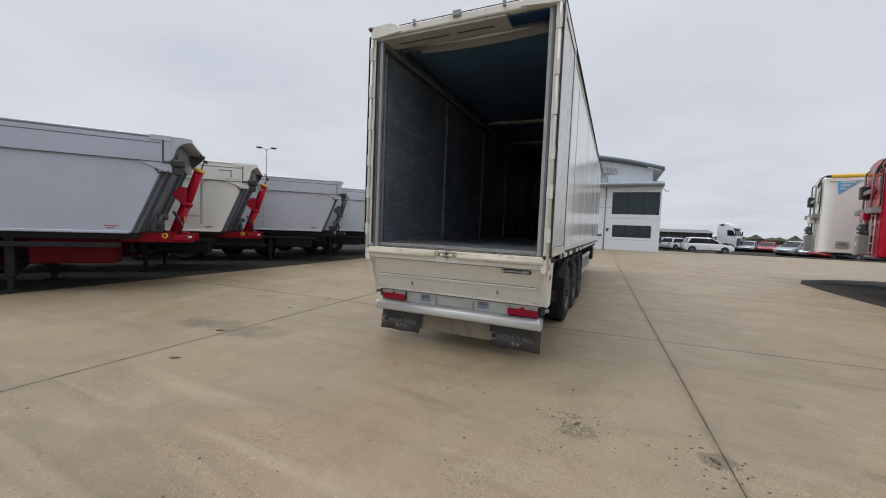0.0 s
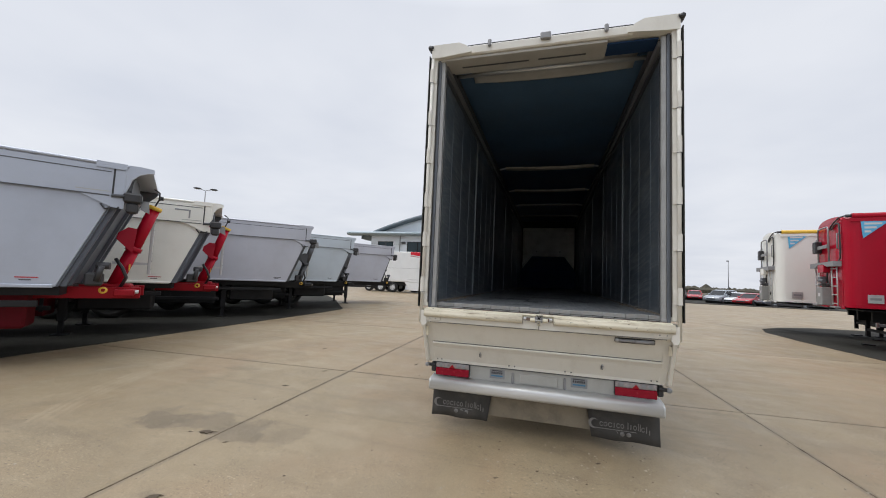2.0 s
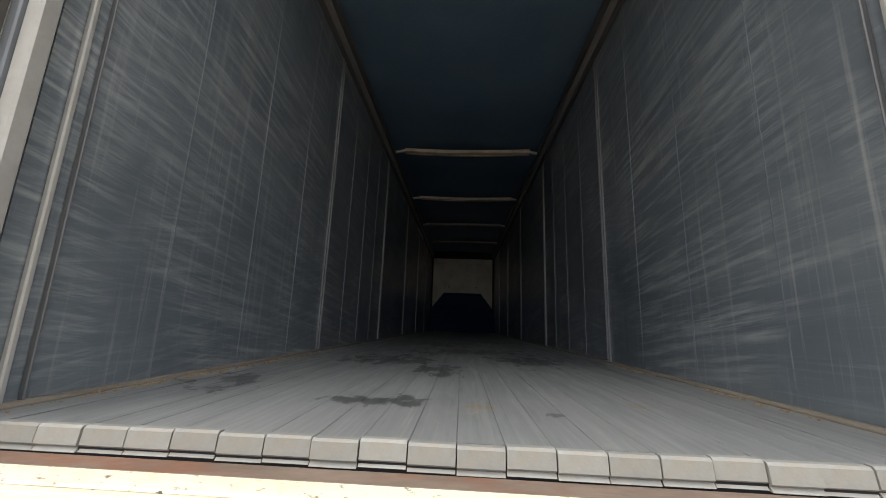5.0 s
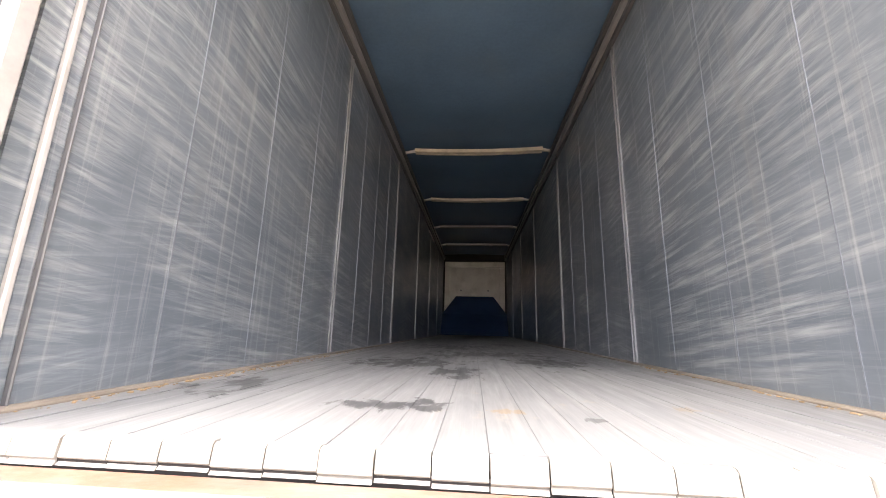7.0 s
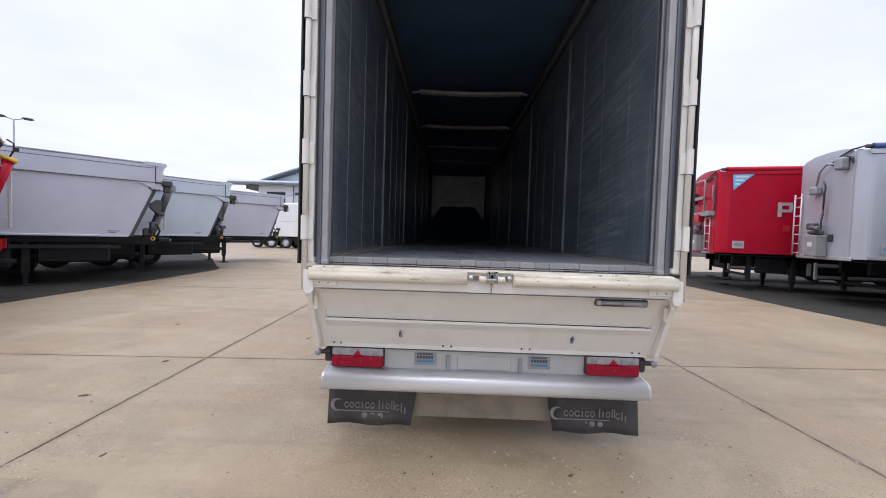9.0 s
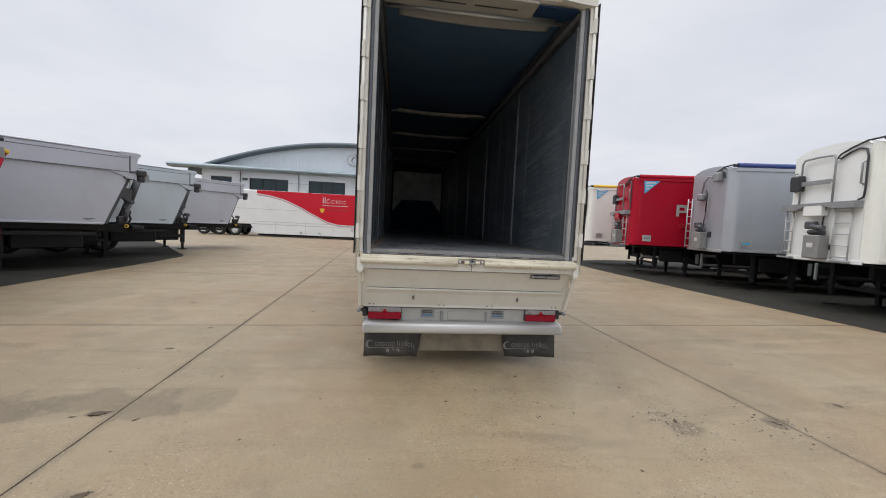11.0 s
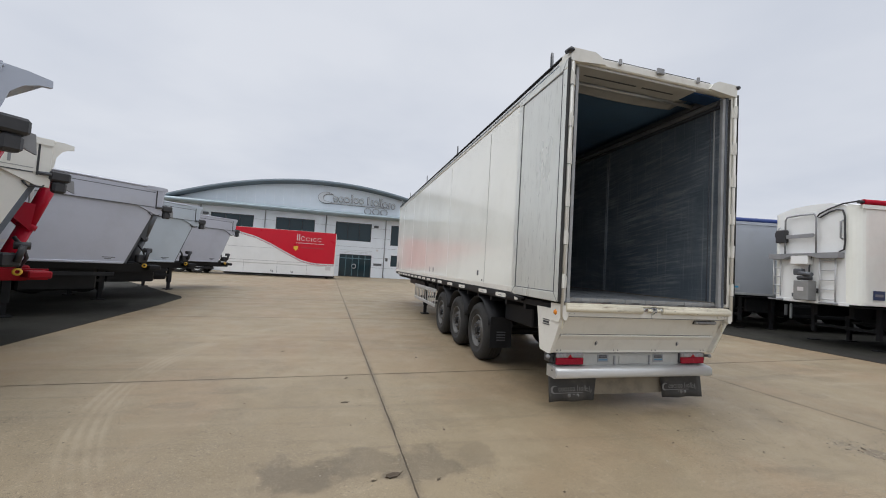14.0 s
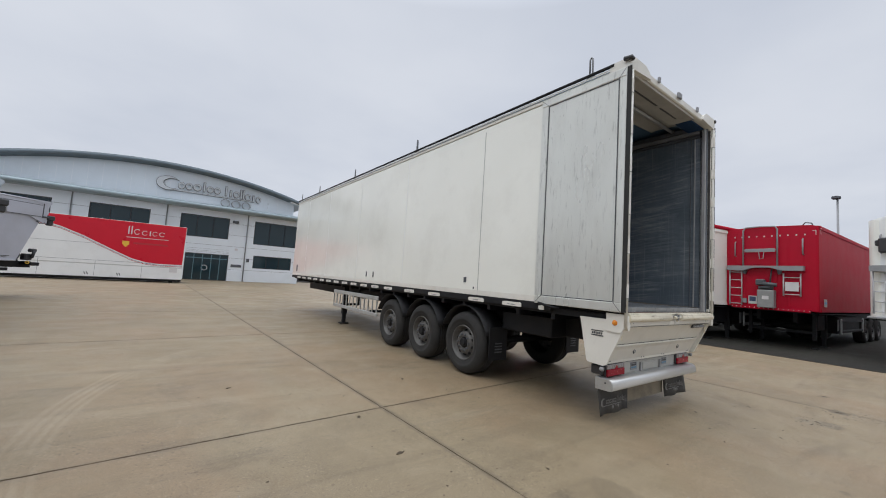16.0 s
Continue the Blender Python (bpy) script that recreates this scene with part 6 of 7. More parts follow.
# ---- bulk trailers along the other side ----
def bulk_trailer(label, m, body, front, roll, style=0, legs=(1.05, 2.3), length=12.5, low=1.28, top=4.05, group="parked bulk trailers"):
    """Near front corner over the origin; +x runs to the rear, the body lies towards +y."""
    t = thing("bulk_trailer", label, "trailer", m, group)
    w, r, n = 2.52, 0.05 if style == 2 else 0.30, 7
    navy = body is WHITE and roll is RED
    out = []
    for cx, cy, a0 in ((r, r, 180), (length - r, r, 270), (length - r, w - r, 0), (r, w - r, 90)):
        out += [(cx + r * math.cos(radians(a0 + 90 * k / n)), cy + r * math.sin(radians(a0 + 90 * k / n))) for k in range(n + 1)]
    part("body", Shape().prism(out, "z", low, top), body, t)
    d = 0.35 if style == 2 else 1.0
    part("roof_cover", Shape().prism([(0.10, top), (0.35, top + .09 * d), (0.75, top + .16 * d), (1.26, top + .185 * d), (1.77, top + .16 * d), (2.17, top + .09 * d), (w - .10, top)], "x", 0.05, length - .05), front, t)
    part("front_dome", Shape().prism([(r - .02, top - .01), (r + .10, top + .075 * d), (0.75, top + .15 * d), (1.26, top + .172 * d), (1.77, top + .15 * d), (w - r - .10, top + .075 * d), (w - r + .02, top - .01)], "x", -0.008, 0.049), front, t)
    part("front_panel", Shape().box(-0.012, 0.0, r - .01, w - r + .01, low + .02, top - .02, 0.004), front, t)
    part("bottom_rail", Shape().box(0.15, length, -0.022, -0.002, low, low + .09, 0.006), ALU if style == 1 else body, t)
    part("bottom_edge", Shape().box(-0.03, 0.0, 0.20, w - .20, low - .05, low + .05, 0.008), ALU if style == 1 else front, t)
    part("top_rail", Shape().box(0.1, length, -0.03, -0.002, top - .12, top, 0.008), body, t)
    if roll is not None:
        roll_t = part("roll_sheet", Shape().tube([(0.15, 0.02, top + .07), (length, 0.02, top + .07)], 0.08, 12), roll, t, "rolled cover sheet along the top edge")
        part("roll_end", Shape().tube([(0.02, 0.02, top + .07), (0.16, 0.02, top + .07)], 0.05, 8), DARK_PLASTIC, roll_t)
    z0 = low + 1.45
    cable = [(0.03, 0.05, top + .09), (-0.04, .35, top + .07), (-0.05, .7, top - .03), (-0.06, .95, top - .14), (-0.06, 1.02, top - .22), (-0.06, .93, top - .25),
             (-0.05, .7, top - .13), (-0.05, .5, top - .08), (-0.05, .34, top - .12), (-0.05, .29, top - .3)]
    if style == 0:
        cable += [(-0.05, .28, z0 + .3), (-0.05, .30, z0 + .08), (-0.05, .42, z0 + .03)]
    if roll is not None:
        part("cable", Shape().tube(cable, 0.022, 8), DARK_PLASTIC, t)

    def ladder(y0, y1, za, zb, mt=LADDER_WHITE):
        lad = part("ladder", Shape().tube([(-0.075, y0, za), (-0.075, y0, zb)], 0.019, 6), mt, t, "pale aluminium ladder")
        part("stile", Shape().tube([(-0.075, y1, za), (-0.075, y1, zb)], 0.022, 6), mt, lad)
        for k in range(int((zb - za) / 0.28) + 1):
            part("rung", Shape().tube([(-0.075, y0, za + .06 + .28 * k), (-0.075, y1, za + .06 + .28 * k)], 0.016, 6), mt, lad)
        return lad

    def loop(y0, y1, za, zb, mt, r=0.022, x=-0.11):
        return Shape().tube([(x, y0, za), (x, y0, zb - .12), (x, y0 + (.06 if y1 > y0 else -.06), zb - .02), (x, (y0 + y1) / 2, zb), (x, y1 - (.06 if y1 > y0 else -.06), zb - .02), (x, y1, zb - .12), (x, y1, za)], r, 6)
    if style in (0, 2):
        shelf = part("platform", Shape().prism([(0.32, z0 - .16), (0.32, z0), (w - .12, z0), (w - .12, z0 - .16), (1.95, z0 - .18), (1.65, z0 - .07), (1.2, z0 - .06), (.85, z0 - .16)], "x", -0.22, -0.014), STEEL_GREY, t, "grey steel work platform")
        part("guard_rail", loop(1.0, 1.95, z0, top + (.06 if style else -.12), STEEL_GREY, 0.026), STEEL_GREY, shelf)
        part("rail_bar", Shape().tube([(-0.11, 1.01, z0 + .55), (-0.11, 1.94, z0 + .55)], 0.02, 6), STEEL_GREY, shelf)
        part("rail_band", Shape().box(-0.145, -0.125, 1.05, 1.90, z0 + .48, z0 + .60, 0.006), STEEL_GREY, shelf)
        part("grab_handle", Shape().tube([(-0.02, .36, z0 + .38), (-0.09, .36, z0 + .41), (-0.09, .36, z0 + .88), (-0.02, .36, z0 + .91)], 0.022, 6), STEEL_GREY, t)
        part("grab_handle", Shape().tube([(-0.02, 2.2, z0 + .35), (-0.09, 2.2, z0 + .38), (-0.09, 2.2, z0 + .85), (-0.02, 2.2, z0 + .88)], 0.018, 6), STEEL_GREY, t)
    if style == 0:
        ladder(0.5, 0.92, low + .04, z0 - .05)
        ladder(2.12, 2.36, low + .1, z0 - .1)
        part("control_box", Shape().box(-0.22, -0.02, 1.14, 1.68, z0 - .34, z0 - .06, 0.02), front, t)
        for y in (0.45, 2.05):
            part("step_foot", Shape().box(-0.17, -0.032, y, y + .42, low - .035, low + .012, .006), STEEL_GREY, t)
        part("foot_socket", Shape().box(-0.07, -0.013, 1.62, 1.76, low + .10, low + .22, .008), DARK_GREY, t)
        part("foot_socket", Shape().box(-0.05, -0.013, 0.96, 1.04, low + .26, low + .40, .008), DARK_PLASTIC, t)
        part("junction_box", Shape().box(-0.2, -0.02, 1.90, 2.22, z0 + .36, z0 + .78, 0.03).box(-0.14, -0.02, 2.0, 2.3, z0 + .56, z0 + .72, 0.02), DARK_PLASTIC, t)
    elif style == 2:
        ladder(2.0, 2.36, low + .04, z0 - .05)
        ladder(0.42, 0.85, low + .45, low + 1.2, LADDER_WHITE)
        part("notice", Shape().box(-0.110, -0.105, 0.46, 0.80, low + .62, low + .92), PALE_LETTER, t, "pale paper notice with grey bars")
        for k in range(10):
            part("front_lamp", Shape().box(-0.036, -0.010, 0.30 + .212 * k, 0.335 + .212 * k, top - .30, top - .255, .002), PALE_LETTER, t)
        for k in range(17):
            part("rail_rivet", Shape().lathe([(0.0, -.012), (0.012, -.012), (0.017, 0)], (-0.030, 0.22 + .13 * k, low + .0), "x", 8), PALE_LETTER, t)
        for y in (0.70, 1.02, 1.86, 2.16):
            part("pressed_rib", Shape().box(-0.024, -0.010, y, y + .06, low + .08, top - .12, 0.008), front, t)
        part("corner_mark", Shape().box(-.016, -.0125, 0.05, 0.14, top - .16, top - .145).box(-.016, -.0125, 0.05, 0.065, top - .30, top - .161), PALE_LETTER, t)
        part("side_mark", Shape().box(0.10, 0.24, -.036, -.031, top - .10, top - .085).box(0.10, 0.115, -.036, -.031, top - .28, top - .101), PALE_LETTER, t)
        part("top_hook", Shape().tube([(0.2, .16, top), (0.2, .2, top + .12), (0.2, .36, top + .15), (0.2, .42, top + .06)], 0.02, 6), DARK_GREY, t)
        part("rail_bracket", Shape().tube([(-0.12, 1.36, z0 + .50), (-0.12, 1.38, z0 + .26), (-0.12, 1.48, z0 + .24), (-0.12, 1.50, z0 + .50)], 0.014, 6), STEEL_GREY, shelf)
        for y in (0.86, 1.82):
            part("platform_foot", Shape().prism([(y, z0 - .07), (y + .16, z0 - .07), (y + .13, z0 - .28), (y + .06, z0 - .28)], "x", -0.10, -0.02), DARK_GREY, shelf)
        part("socket_box", Shape().box(-.09, -.02, 1.86, 1.98, low + .14, low + .30, .01), STEEL_GREY, t)
        plate = part("warning_plate", Shape().box(-.03, -.0245, 1.58, 1.82, low + .12, low + .40, .001), PALE_LETTER, t, "white plate with a blue square and grey bars")
        part("plate_square", Shape().box(-.034, -.0305, 1.61, 1.79, low + .21, low + .37), NAVY, plate)
        part("recess_panel", Shape().box(-0.02, -0.008, 0.35, 2.2, z0 + .05, top - .35, 0.004), front, t)
    else:
        ladder(2.12, 2.42, low + .04, low + 1.9, LADDER_WHITE)
        part("grab_handle", Shape().tube([(-0.05, .6, top - .25), (-0.12, 1.1, top - .18), (-0.12, 1.35, top - .35), (-0.10, 1.5, top - .8)], 0.03, 8), STEEL_GREY, t)
        part("actuator", Shape().box(-0.24, -0.02, 0.42, 0.68, top - .42, top - .1, 0.04), STEEL_GREY, t)
        part("actuator", Shape().box(-0.2, -0.02, 1.35, 1.65, top - .98, top - .75, 0.04), STEEL_GREY, t)
        part("hose_loop", Shape().tube([(-0.1, 1.2, top - .65), (-0.14, 1.05, top - .8), (-0.1, 1.15, top - 1.0), (-0.08, 1.2, top - 1.6)], 0.025, 6), DARK_PLASTIC, t)
        part("junction_box", Shape().box(-0.05, -0.01, 0.85, 1.02, low + .45, low + .65, 0.01), DARK_PLASTIC, t)
    tank = part("hydraulic_tank", Shape().box(-0.3, -0.02, 1.05, 1.5, low + .02, low + .62, 0.02), TANK_GREY, t, "grey hydraulic tank")
    part("valve", Shape().box(-0.2, -0.06, 1.1, 1.5, low + .63, low + .76, 0.03).tube([(-0.24, 1.12, low + .72), (-0.26, 1.4, low + .70)], 0.04, 8), DARK_GREY, tank)
    part("motor", Shape().tube([(-0.26, 0.98, low + .80), (-0.26, 1.34, low + .84)], 0.065, 10).box(-.26, -.08, 1.3, 1.56, low + .78, low + .98, .03), DARK_GREY, tank)
    part("tank_pipe", Shape().tube([(-0.1, 1.2, low + .76), (-0.12, 1.18, low + 1.0), (-0.1, 1.15, z0 - .1)], 0.022, 6), DARK_PLASTIC, tank)
    part("tank_plate", Shape().box(-0.306, -0.301, 1.18, 1.36, low + .3, low + .42), PALE_LETTER, tank)
    part("plate_sticker", Shape().box(0.42, 0.76, -0.028, -0.023, low + .17, low + .42), NAVY if navy else ALU, t, "sticker with plain bars")
    part("sticker_bar", Shape().box(0.47, 0.71, -0.033, -0.029, low + .26, low + .33), STEEL_GREY if navy or style == 0 else BLUE_SIGN, t)
    # chassis, legs and wheels
    for y in (0.7, 1.7):
        part("chassis_beam", Shape().box(legs[0] - .3, length - .2, y, y + .12, 0.85, low - .055, 0.01), BLACK, t)
    part("underside", Shape().box(0.35, length - .1, 0.08, w - .08, low - .09, low - .052), BLACK, t)
    for y in (0.3, 2.05):
        a, b = legs[1], legs[0]
        part("landing_leg", Shape().box(a, a + .14, y, y + .15, 0.32, low - .05, 0.012).box(a + .02, a + .12, y + .03, y + .12, 0.04, 0.33).box(a - .08, a + .22, y - .05, y + .2, 0.012, 0.045, 0.01), BLACK, t)
        part("front_leg", Shape().box(b, b + .1, y, y + .1, 0.3, low - .05).box(b - .1, b + .2, y - .03, y + .13, .012, .05), BLACK, t)
    part("leg_brace", Shape().box(a + .04, a + .10, 0.45, 2.05, 0.6, 0.68), BLACK, t)
    part("leg_brace", Shape().box(b + .02, b + .08, 0.4, 2.05, 0.5, 0.58), BLACK, t)
    part("leg_plate", Shape().box(a + .3, a + .42, 0.06, 0.09, 0.62, 1.02, 0.01), STEEL_GREY, t)
    part("side_guard", Shape().box(2.8, 6.2, 0.0, 0.04, 0.92, 1.02, 0.01), STEEL_GREY if style == 0 else BLACK, t)
    part("side_guard", Shape().box(2.8, 6.2, 0.0, 0.04, 0.55, 0.65, 0.01), STEEL_GREY if style == 0 else BLACK, t)
    for x in (2.76, 6.22):
        part("guard_post", Shape().box(x, x + .1, 0.0, 0.05, 0.5, 1.06, 0.02), ALU, t)
    part("rear_frame", Shape().box(3.0, 6.3, 0.12, 2.3, 0.5, 1.12, 0.05), BLACK, t)
    part("leg_panel", Shape().box(legs[0] + .25, legs[1] - .1, 0.32, 0.44, 0.62, 1.15, 0.03), BLACK, t)
    part("air_tank", Shape().tube([(legs[1] + .6, 0.5, 0.9), (legs[1] + .6, 2.0, 0.9)], 0.16, 12), BLACK, t)
    for x in (7.2, 8.5, 9.8):
        part("axle", Shape().tube([(x, 0.3, 0.5), (x, 2.2, 0.5)], 0.06, 8), BLACK, t)
        for y, sd in ((0.06, -1), (2.46, 1)):
            hub = wheel(t, 0, 0, 0, -1, 0.5, 0.36)
            hub.matrix_basis = Matrix.Translation((x, y, 0.512)) @ Matrix.Rotation(radians(90 if sd < 0 else -90), 4, "Z")
    return t


def triangle_sign(t, x0, z1):
    sg = part("corner_sticker", Shape().prism([(x0, z1), (x0 + .66, z1), (x0 + .04, z1 - .56)], "y", -0.026, -0.022), BLUE_SIGN, t, "light blue corner sticker with pale bars")
    for k in range(3):
        part("sticker_bar", Shape().box(x0 + .08, x0 + .46 - .12 * k, -0.030, -0.027, z1 - .14 - .12 * k, z1 - .08 - .12 * k), PALE_LETTER, sg)


t = bulk_trailer("white bulk trailer with a yellow roll sheet", stand(9.05, 14.6, -13), WHITE_BULK, WHITE_BULK, YELLOW, style=0, legs=(2.9, 3.6))
triangle_sign(t, 0.33, 4.0)
t = bulk_trailer("red bulk trailer with pale block lettering and a blue sticker", stand(8.9, 10.6, -14), RED, RED, RED, style=0)
triangle_sign(t, 0.33, 3.97)
for k in range(8):
    x0 = 1.66 + .62 * k
    part("letter_block", Shape().box(x0, x0 + .11, -0.03, -0.024, 2.53, 3.0).box(x0 + .115, x0 + .40, -0.03, -0.024, 2.90, 3.0).box(x0 + .115, x0 + .40, -0.03, -0.024, 2.68, 2.77).box(x0 + .31, x0 + .42, -0.03, -0.024, 2.772, 2.898), LIGHT_GREY, t)
for k in range(14):
    part("letter_block", Shape().box(1.83 + .33 * k, 2.03 + .33 * k, -0.03, -0.024, 2.05, 2.25), RED_LETTER, t)
bulk_trailer("silver bulk trailer with a blue roll sheet", stand(10.0, 7.15, -13), SILVER_BOX, SILVER_BOX, BLUE_TAPE, style=1)
bulk_trailer("white bulk trailer with a grey work platform and red roll sheet", stand(9.84, 3.14, -11.3), WHITE, WHITE_MATT, RED, style=0)
bulk_trailer("red bulk trailer with grey platform and ladder", stand(11.3, 0.34, -3), RED_SATIN, RED, None, style=2)
bulk_trailer("white bulk trailer with grey fittings", stand(10.4, -3.17, -10.8), WHITE, WHITE_MATT, None, style=0)


# ---- office and workshop building ----
BY = 39.0
building = thing("workshop_building", "pale metal-clad trailer works with a curved roof and dark windows", "building")


def arc_z(x):
    return 10.0 - 0.0130 * (x + 5.6) ** 2


xs = list(np.linspace(-21.6, 6.0, 29))
openings = [(-20.7, -18.6, 4.0, 5.85), (-16.8, -12.8, 4.0, 5.85), (-10.65, -6.75, 4.0, 5.9), (-4.58, -0.7, 3.95, 5.95), (1.5, 5.85, 3.72, 6.0), (1.65, 5.25, 1.35, 2.6), (-3.95, -0.5, 0.0, 2.45)]
# lower wall, cut round its openings
cx = sorted({-21.6, 6.0, *[o[0] for o in openings], *[o[1] for o in openings]})
for a, b in zip(cx, cx[1:]):
    mid = (a + b) / 2
    cuts = sorted((o[2], o[3]) for o in openings if o[0] <= mid <= o[1])
    z = 0.0
    for c0, c1 in cuts + [(6.7, 6.7)]:
        if c0 - z > 0.01:
            part("wall_panel", Shape().box(a, b, BY, BY + 0.3, z, c0), CLAD_WHITE, building, "pale grey panelled wall")
        z = c1
for z in (1.1, 2.2, 3.3, 4.4, 5.5):
    for a, b in zip(cx, cx[1:]):
        if not any(o[0] <= (a + b) / 2 <= o[1] and o[2] < z < o[3] for o in openings):
            part("panel_joint", Shape().box(a, b, BY - 0.006, BY - 0.001, z - .012, z + .012), STEEL_GREY, building)
for x0, x1, z0, z1 in openings:
    win = part("window" if z0 > 0 else "entrance_door", Shape().box(x0 + .03, x1 - .03, BY + .12, BY + .14, z0 + .03, z1 - .03), WINDOW, building, "dark reflective glazing")
    part("frame", Shape().box(x0, x1, BY + .04, BY + .16, z0, z0 + .07).box(x0, x1, BY + .04, BY + .16, z1 - .07, z1).box(x0, x0 + .07, BY + .04, BY + .16, z0 + .07, z1 - .07).box(x1 - .07, x1, BY + .04, BY + .16, z0 + .07, z1 - .07), WINDOW_FRAME, win)
    n = 5 if z0 == 0 else max(2, round((x1 - x0) / 1.3))
    for k in range(1, n):
        x = x0 + (x1 - x0) * k / n
        part("mullion", Shape().box(x - .03, x + .03, BY + .05, BY + .15, z0 + .07, z1 - .07), WINDOW_FRAME if z0 else TEAL_FRAME, win)
    if z0 == 0:
        part("transom", Shape().box(x0 + .07, x1 - .07, BY + .045, BY + .155, 1.98, 2.06), TEAL_FRAME, win)
        part("door_ring", Shape().lathe([(0.20, -.01), (0.26, -.01), (0.26, .01), (0.20, .01), (0.20, -.01)], ((x0 + x1) / 2 - .15, BY + .10, 1.15), "y", 20), PALE_LETTER, win)
# curved gable
top = [(x, arc_z(x) - 0.25) for x in xs]
top = [(x, z) for x, z in top if z > 6.72 and x < 5.1]
part("gable", Shape().prism([(top[0][0], 6.7), (top[-1][0], 6.7)] + top[::-1], "y", BY + .02, BY + .3), CLAD, building, "silver cladding under the curved roof")
for x in np.arange(-20, 5, 0.9):
    if arc_z(x) - .25 > 6.9:
        part("cladding_seam", Shape().box(x - .012, x + .012, BY + .008, BY + .019, 6.72, arc_z(x) - .26), CLAD_WHITE, building)
xr = list(np.linspace(-22.6, 6.0, 41))
rf = Shape()
vs = []
for x in xr:
    vs += [(x, BY - 0.75, arc_z(x) - .22), (x, BY - 0.75, arc_z(x) + .14), (x, BY + 30, arc_z(x) + .14), (x, BY + 30, arc_z(x) - .22)]
fs = []
for k in range(40):
    b = 4 * k
    fs += [(b + i, b + (i + 1) % 4, b + 4 + (i + 1) % 4, b + 4 + i) for i in range(4)]
fs += [(0, 1, 2, 3), (160, 161, 162, 163)]
part("roof", rf.add(vs, fs, True), ROOF_TRIM, building, "blue-grey curved metal roof")
part("side_wall", Shape().box(5.7, 6.0, BY + .301, BY + 30, 0, 6.7), CLAD_WHITE, building)
part("upper_side_wall", Shape().box(4.62, 5.1, BY + .301, BY + 30, 6.75, 8.35), CLAD, building)
part("ledge_roof", Shape().box(4.6, 6.0, BY + .02, BY + 30, 6.701, 6.745), ROOF_TRIM, building)
part("roof_soffit", Shape().prism([(4.5, 8.36), (5.98, 8.02), (5.98, 8.10), (4.5, 8.44)], "y", BY - .7, BY + 29.9), CLAD_WHITE, building)
part("side_wall", Shape().box(-21.6, -21.3, BY + .301, BY + 30, 0, 6.5), CLAD_WHITE, building)
part("back_wall", Shape().box(-21.29, 5.69, BY + 29.6, BY + 29.9, 0, 8.0), CLAD_WHITE, building)
part("inner_floor", Shape().box(-21.29, 5.69, BY + .31, BY + 29.5, 3.0, 3.2), STEEL_GREY, building)
prof = [(BY - .9 + .38 * math.cos(a), 6.72 + .24 * math.sin(a)) for a in np.linspace(math.pi * .5, math.pi * 1.5, 10)] + [(BY - .001, 6.5), (BY - .001, 6.96)]
part("canopy", Shape().prism(prof, "x", -24.4, 6.05), CANOPY, building, "rounded blue-grey canopy")
for x in (-17.7, -11.7, -5.6, 0.87):
    part("downpipe", Shape().tube([(x, BY - .06, 0.0), (x, BY - .06, 6.5)], 0.05, 8), STEEL_GREY, building)
for x in (-17.2, -0.2):
    part("flood_lamp", Shape().box(x - .25, x + .25, BY - .25, BY - .02, 5.55, 5.8, 0.04), DARK_GREY, building)
for x0, x1, z0, z1 in ((-0.25, 0.65, 1.35, 1.6), (-0.05, 0.2, 2.95, 3.15), (1.05, 1.3, 1.9, 2.25)):
    part("wall_sign", Shape().box(x0, x1, BY - .03, BY - .002, z0, z1), DARK_GREY if z0 < 2.9 else PALE_LETTER, building)
for z in (2.6, 2.72, 2.9):
    part("wall_seam", Shape().box(-3.9, -0.5, BY - .008, BY - .001, z, z + .015), STEEL_GREY, building)
part("eaves_beacon", Shape().box(6.1, 6.5, BY - 1.0, BY - .9, 5.98, 6.05).tube([(5.8, BY - .95, 6.5), (6.2, BY - .95, 6.02)], 0.03, 6), STEEL_GREY, building)
# raised sign: crescent, a row of plain letter-sized shapes and three rings, each with a dark return
sign = part("sign", Shape().box(-5.3, 1.2, BY - .14, BY - .06, 7.86, 7.93), SIGN_FACE, building, "raised silver sign of plain shapes")


def hoop(cx, cz, rx, rz, inner, y0, y1, name, mat):
    pr = [(rx * math.cos(a), rz * math.sin(a)) for a in np.linspace(0, 2 * math.pi, 21)[:-1]]
    pin = [(p * inner, q * inner) for p, q in pr]
    m = len(pr)
    vs = [(cx + p, yy, cz + q) for yy in (y0, y1) for p, q in pr + pin]
    fs = []
    for i in range(m):
        j = (i + 1) % m
        fs += [(i, j, m + j, m + i), (2 * m + i, 3 * m + i, 3 * m + j, 2 * m + j), (i, 2 * m + i, 2 * m + j, j), (m + i, m + j, 3 * m + j, 3 * m + i)]
    return part(name, Shape().add(vs, fs), mat, sign)


def crescent(grow, y0, y1, mat):
    c = [(-5.75 + (.85 + grow) * math.cos(a), 8.42 + (.60 + grow) * math.sin(a)) for a in np.linspace(0.8, 5.2, 18)] + [(-5.40 + (.72 - grow) * math.cos(a), 8.42 + (.46 - grow) * math.sin(a)) for a in np.linspace(5.1, 0.9, 18)]
    part("crescent", Shape().prism(c, "y", y0, y1), mat, sign)


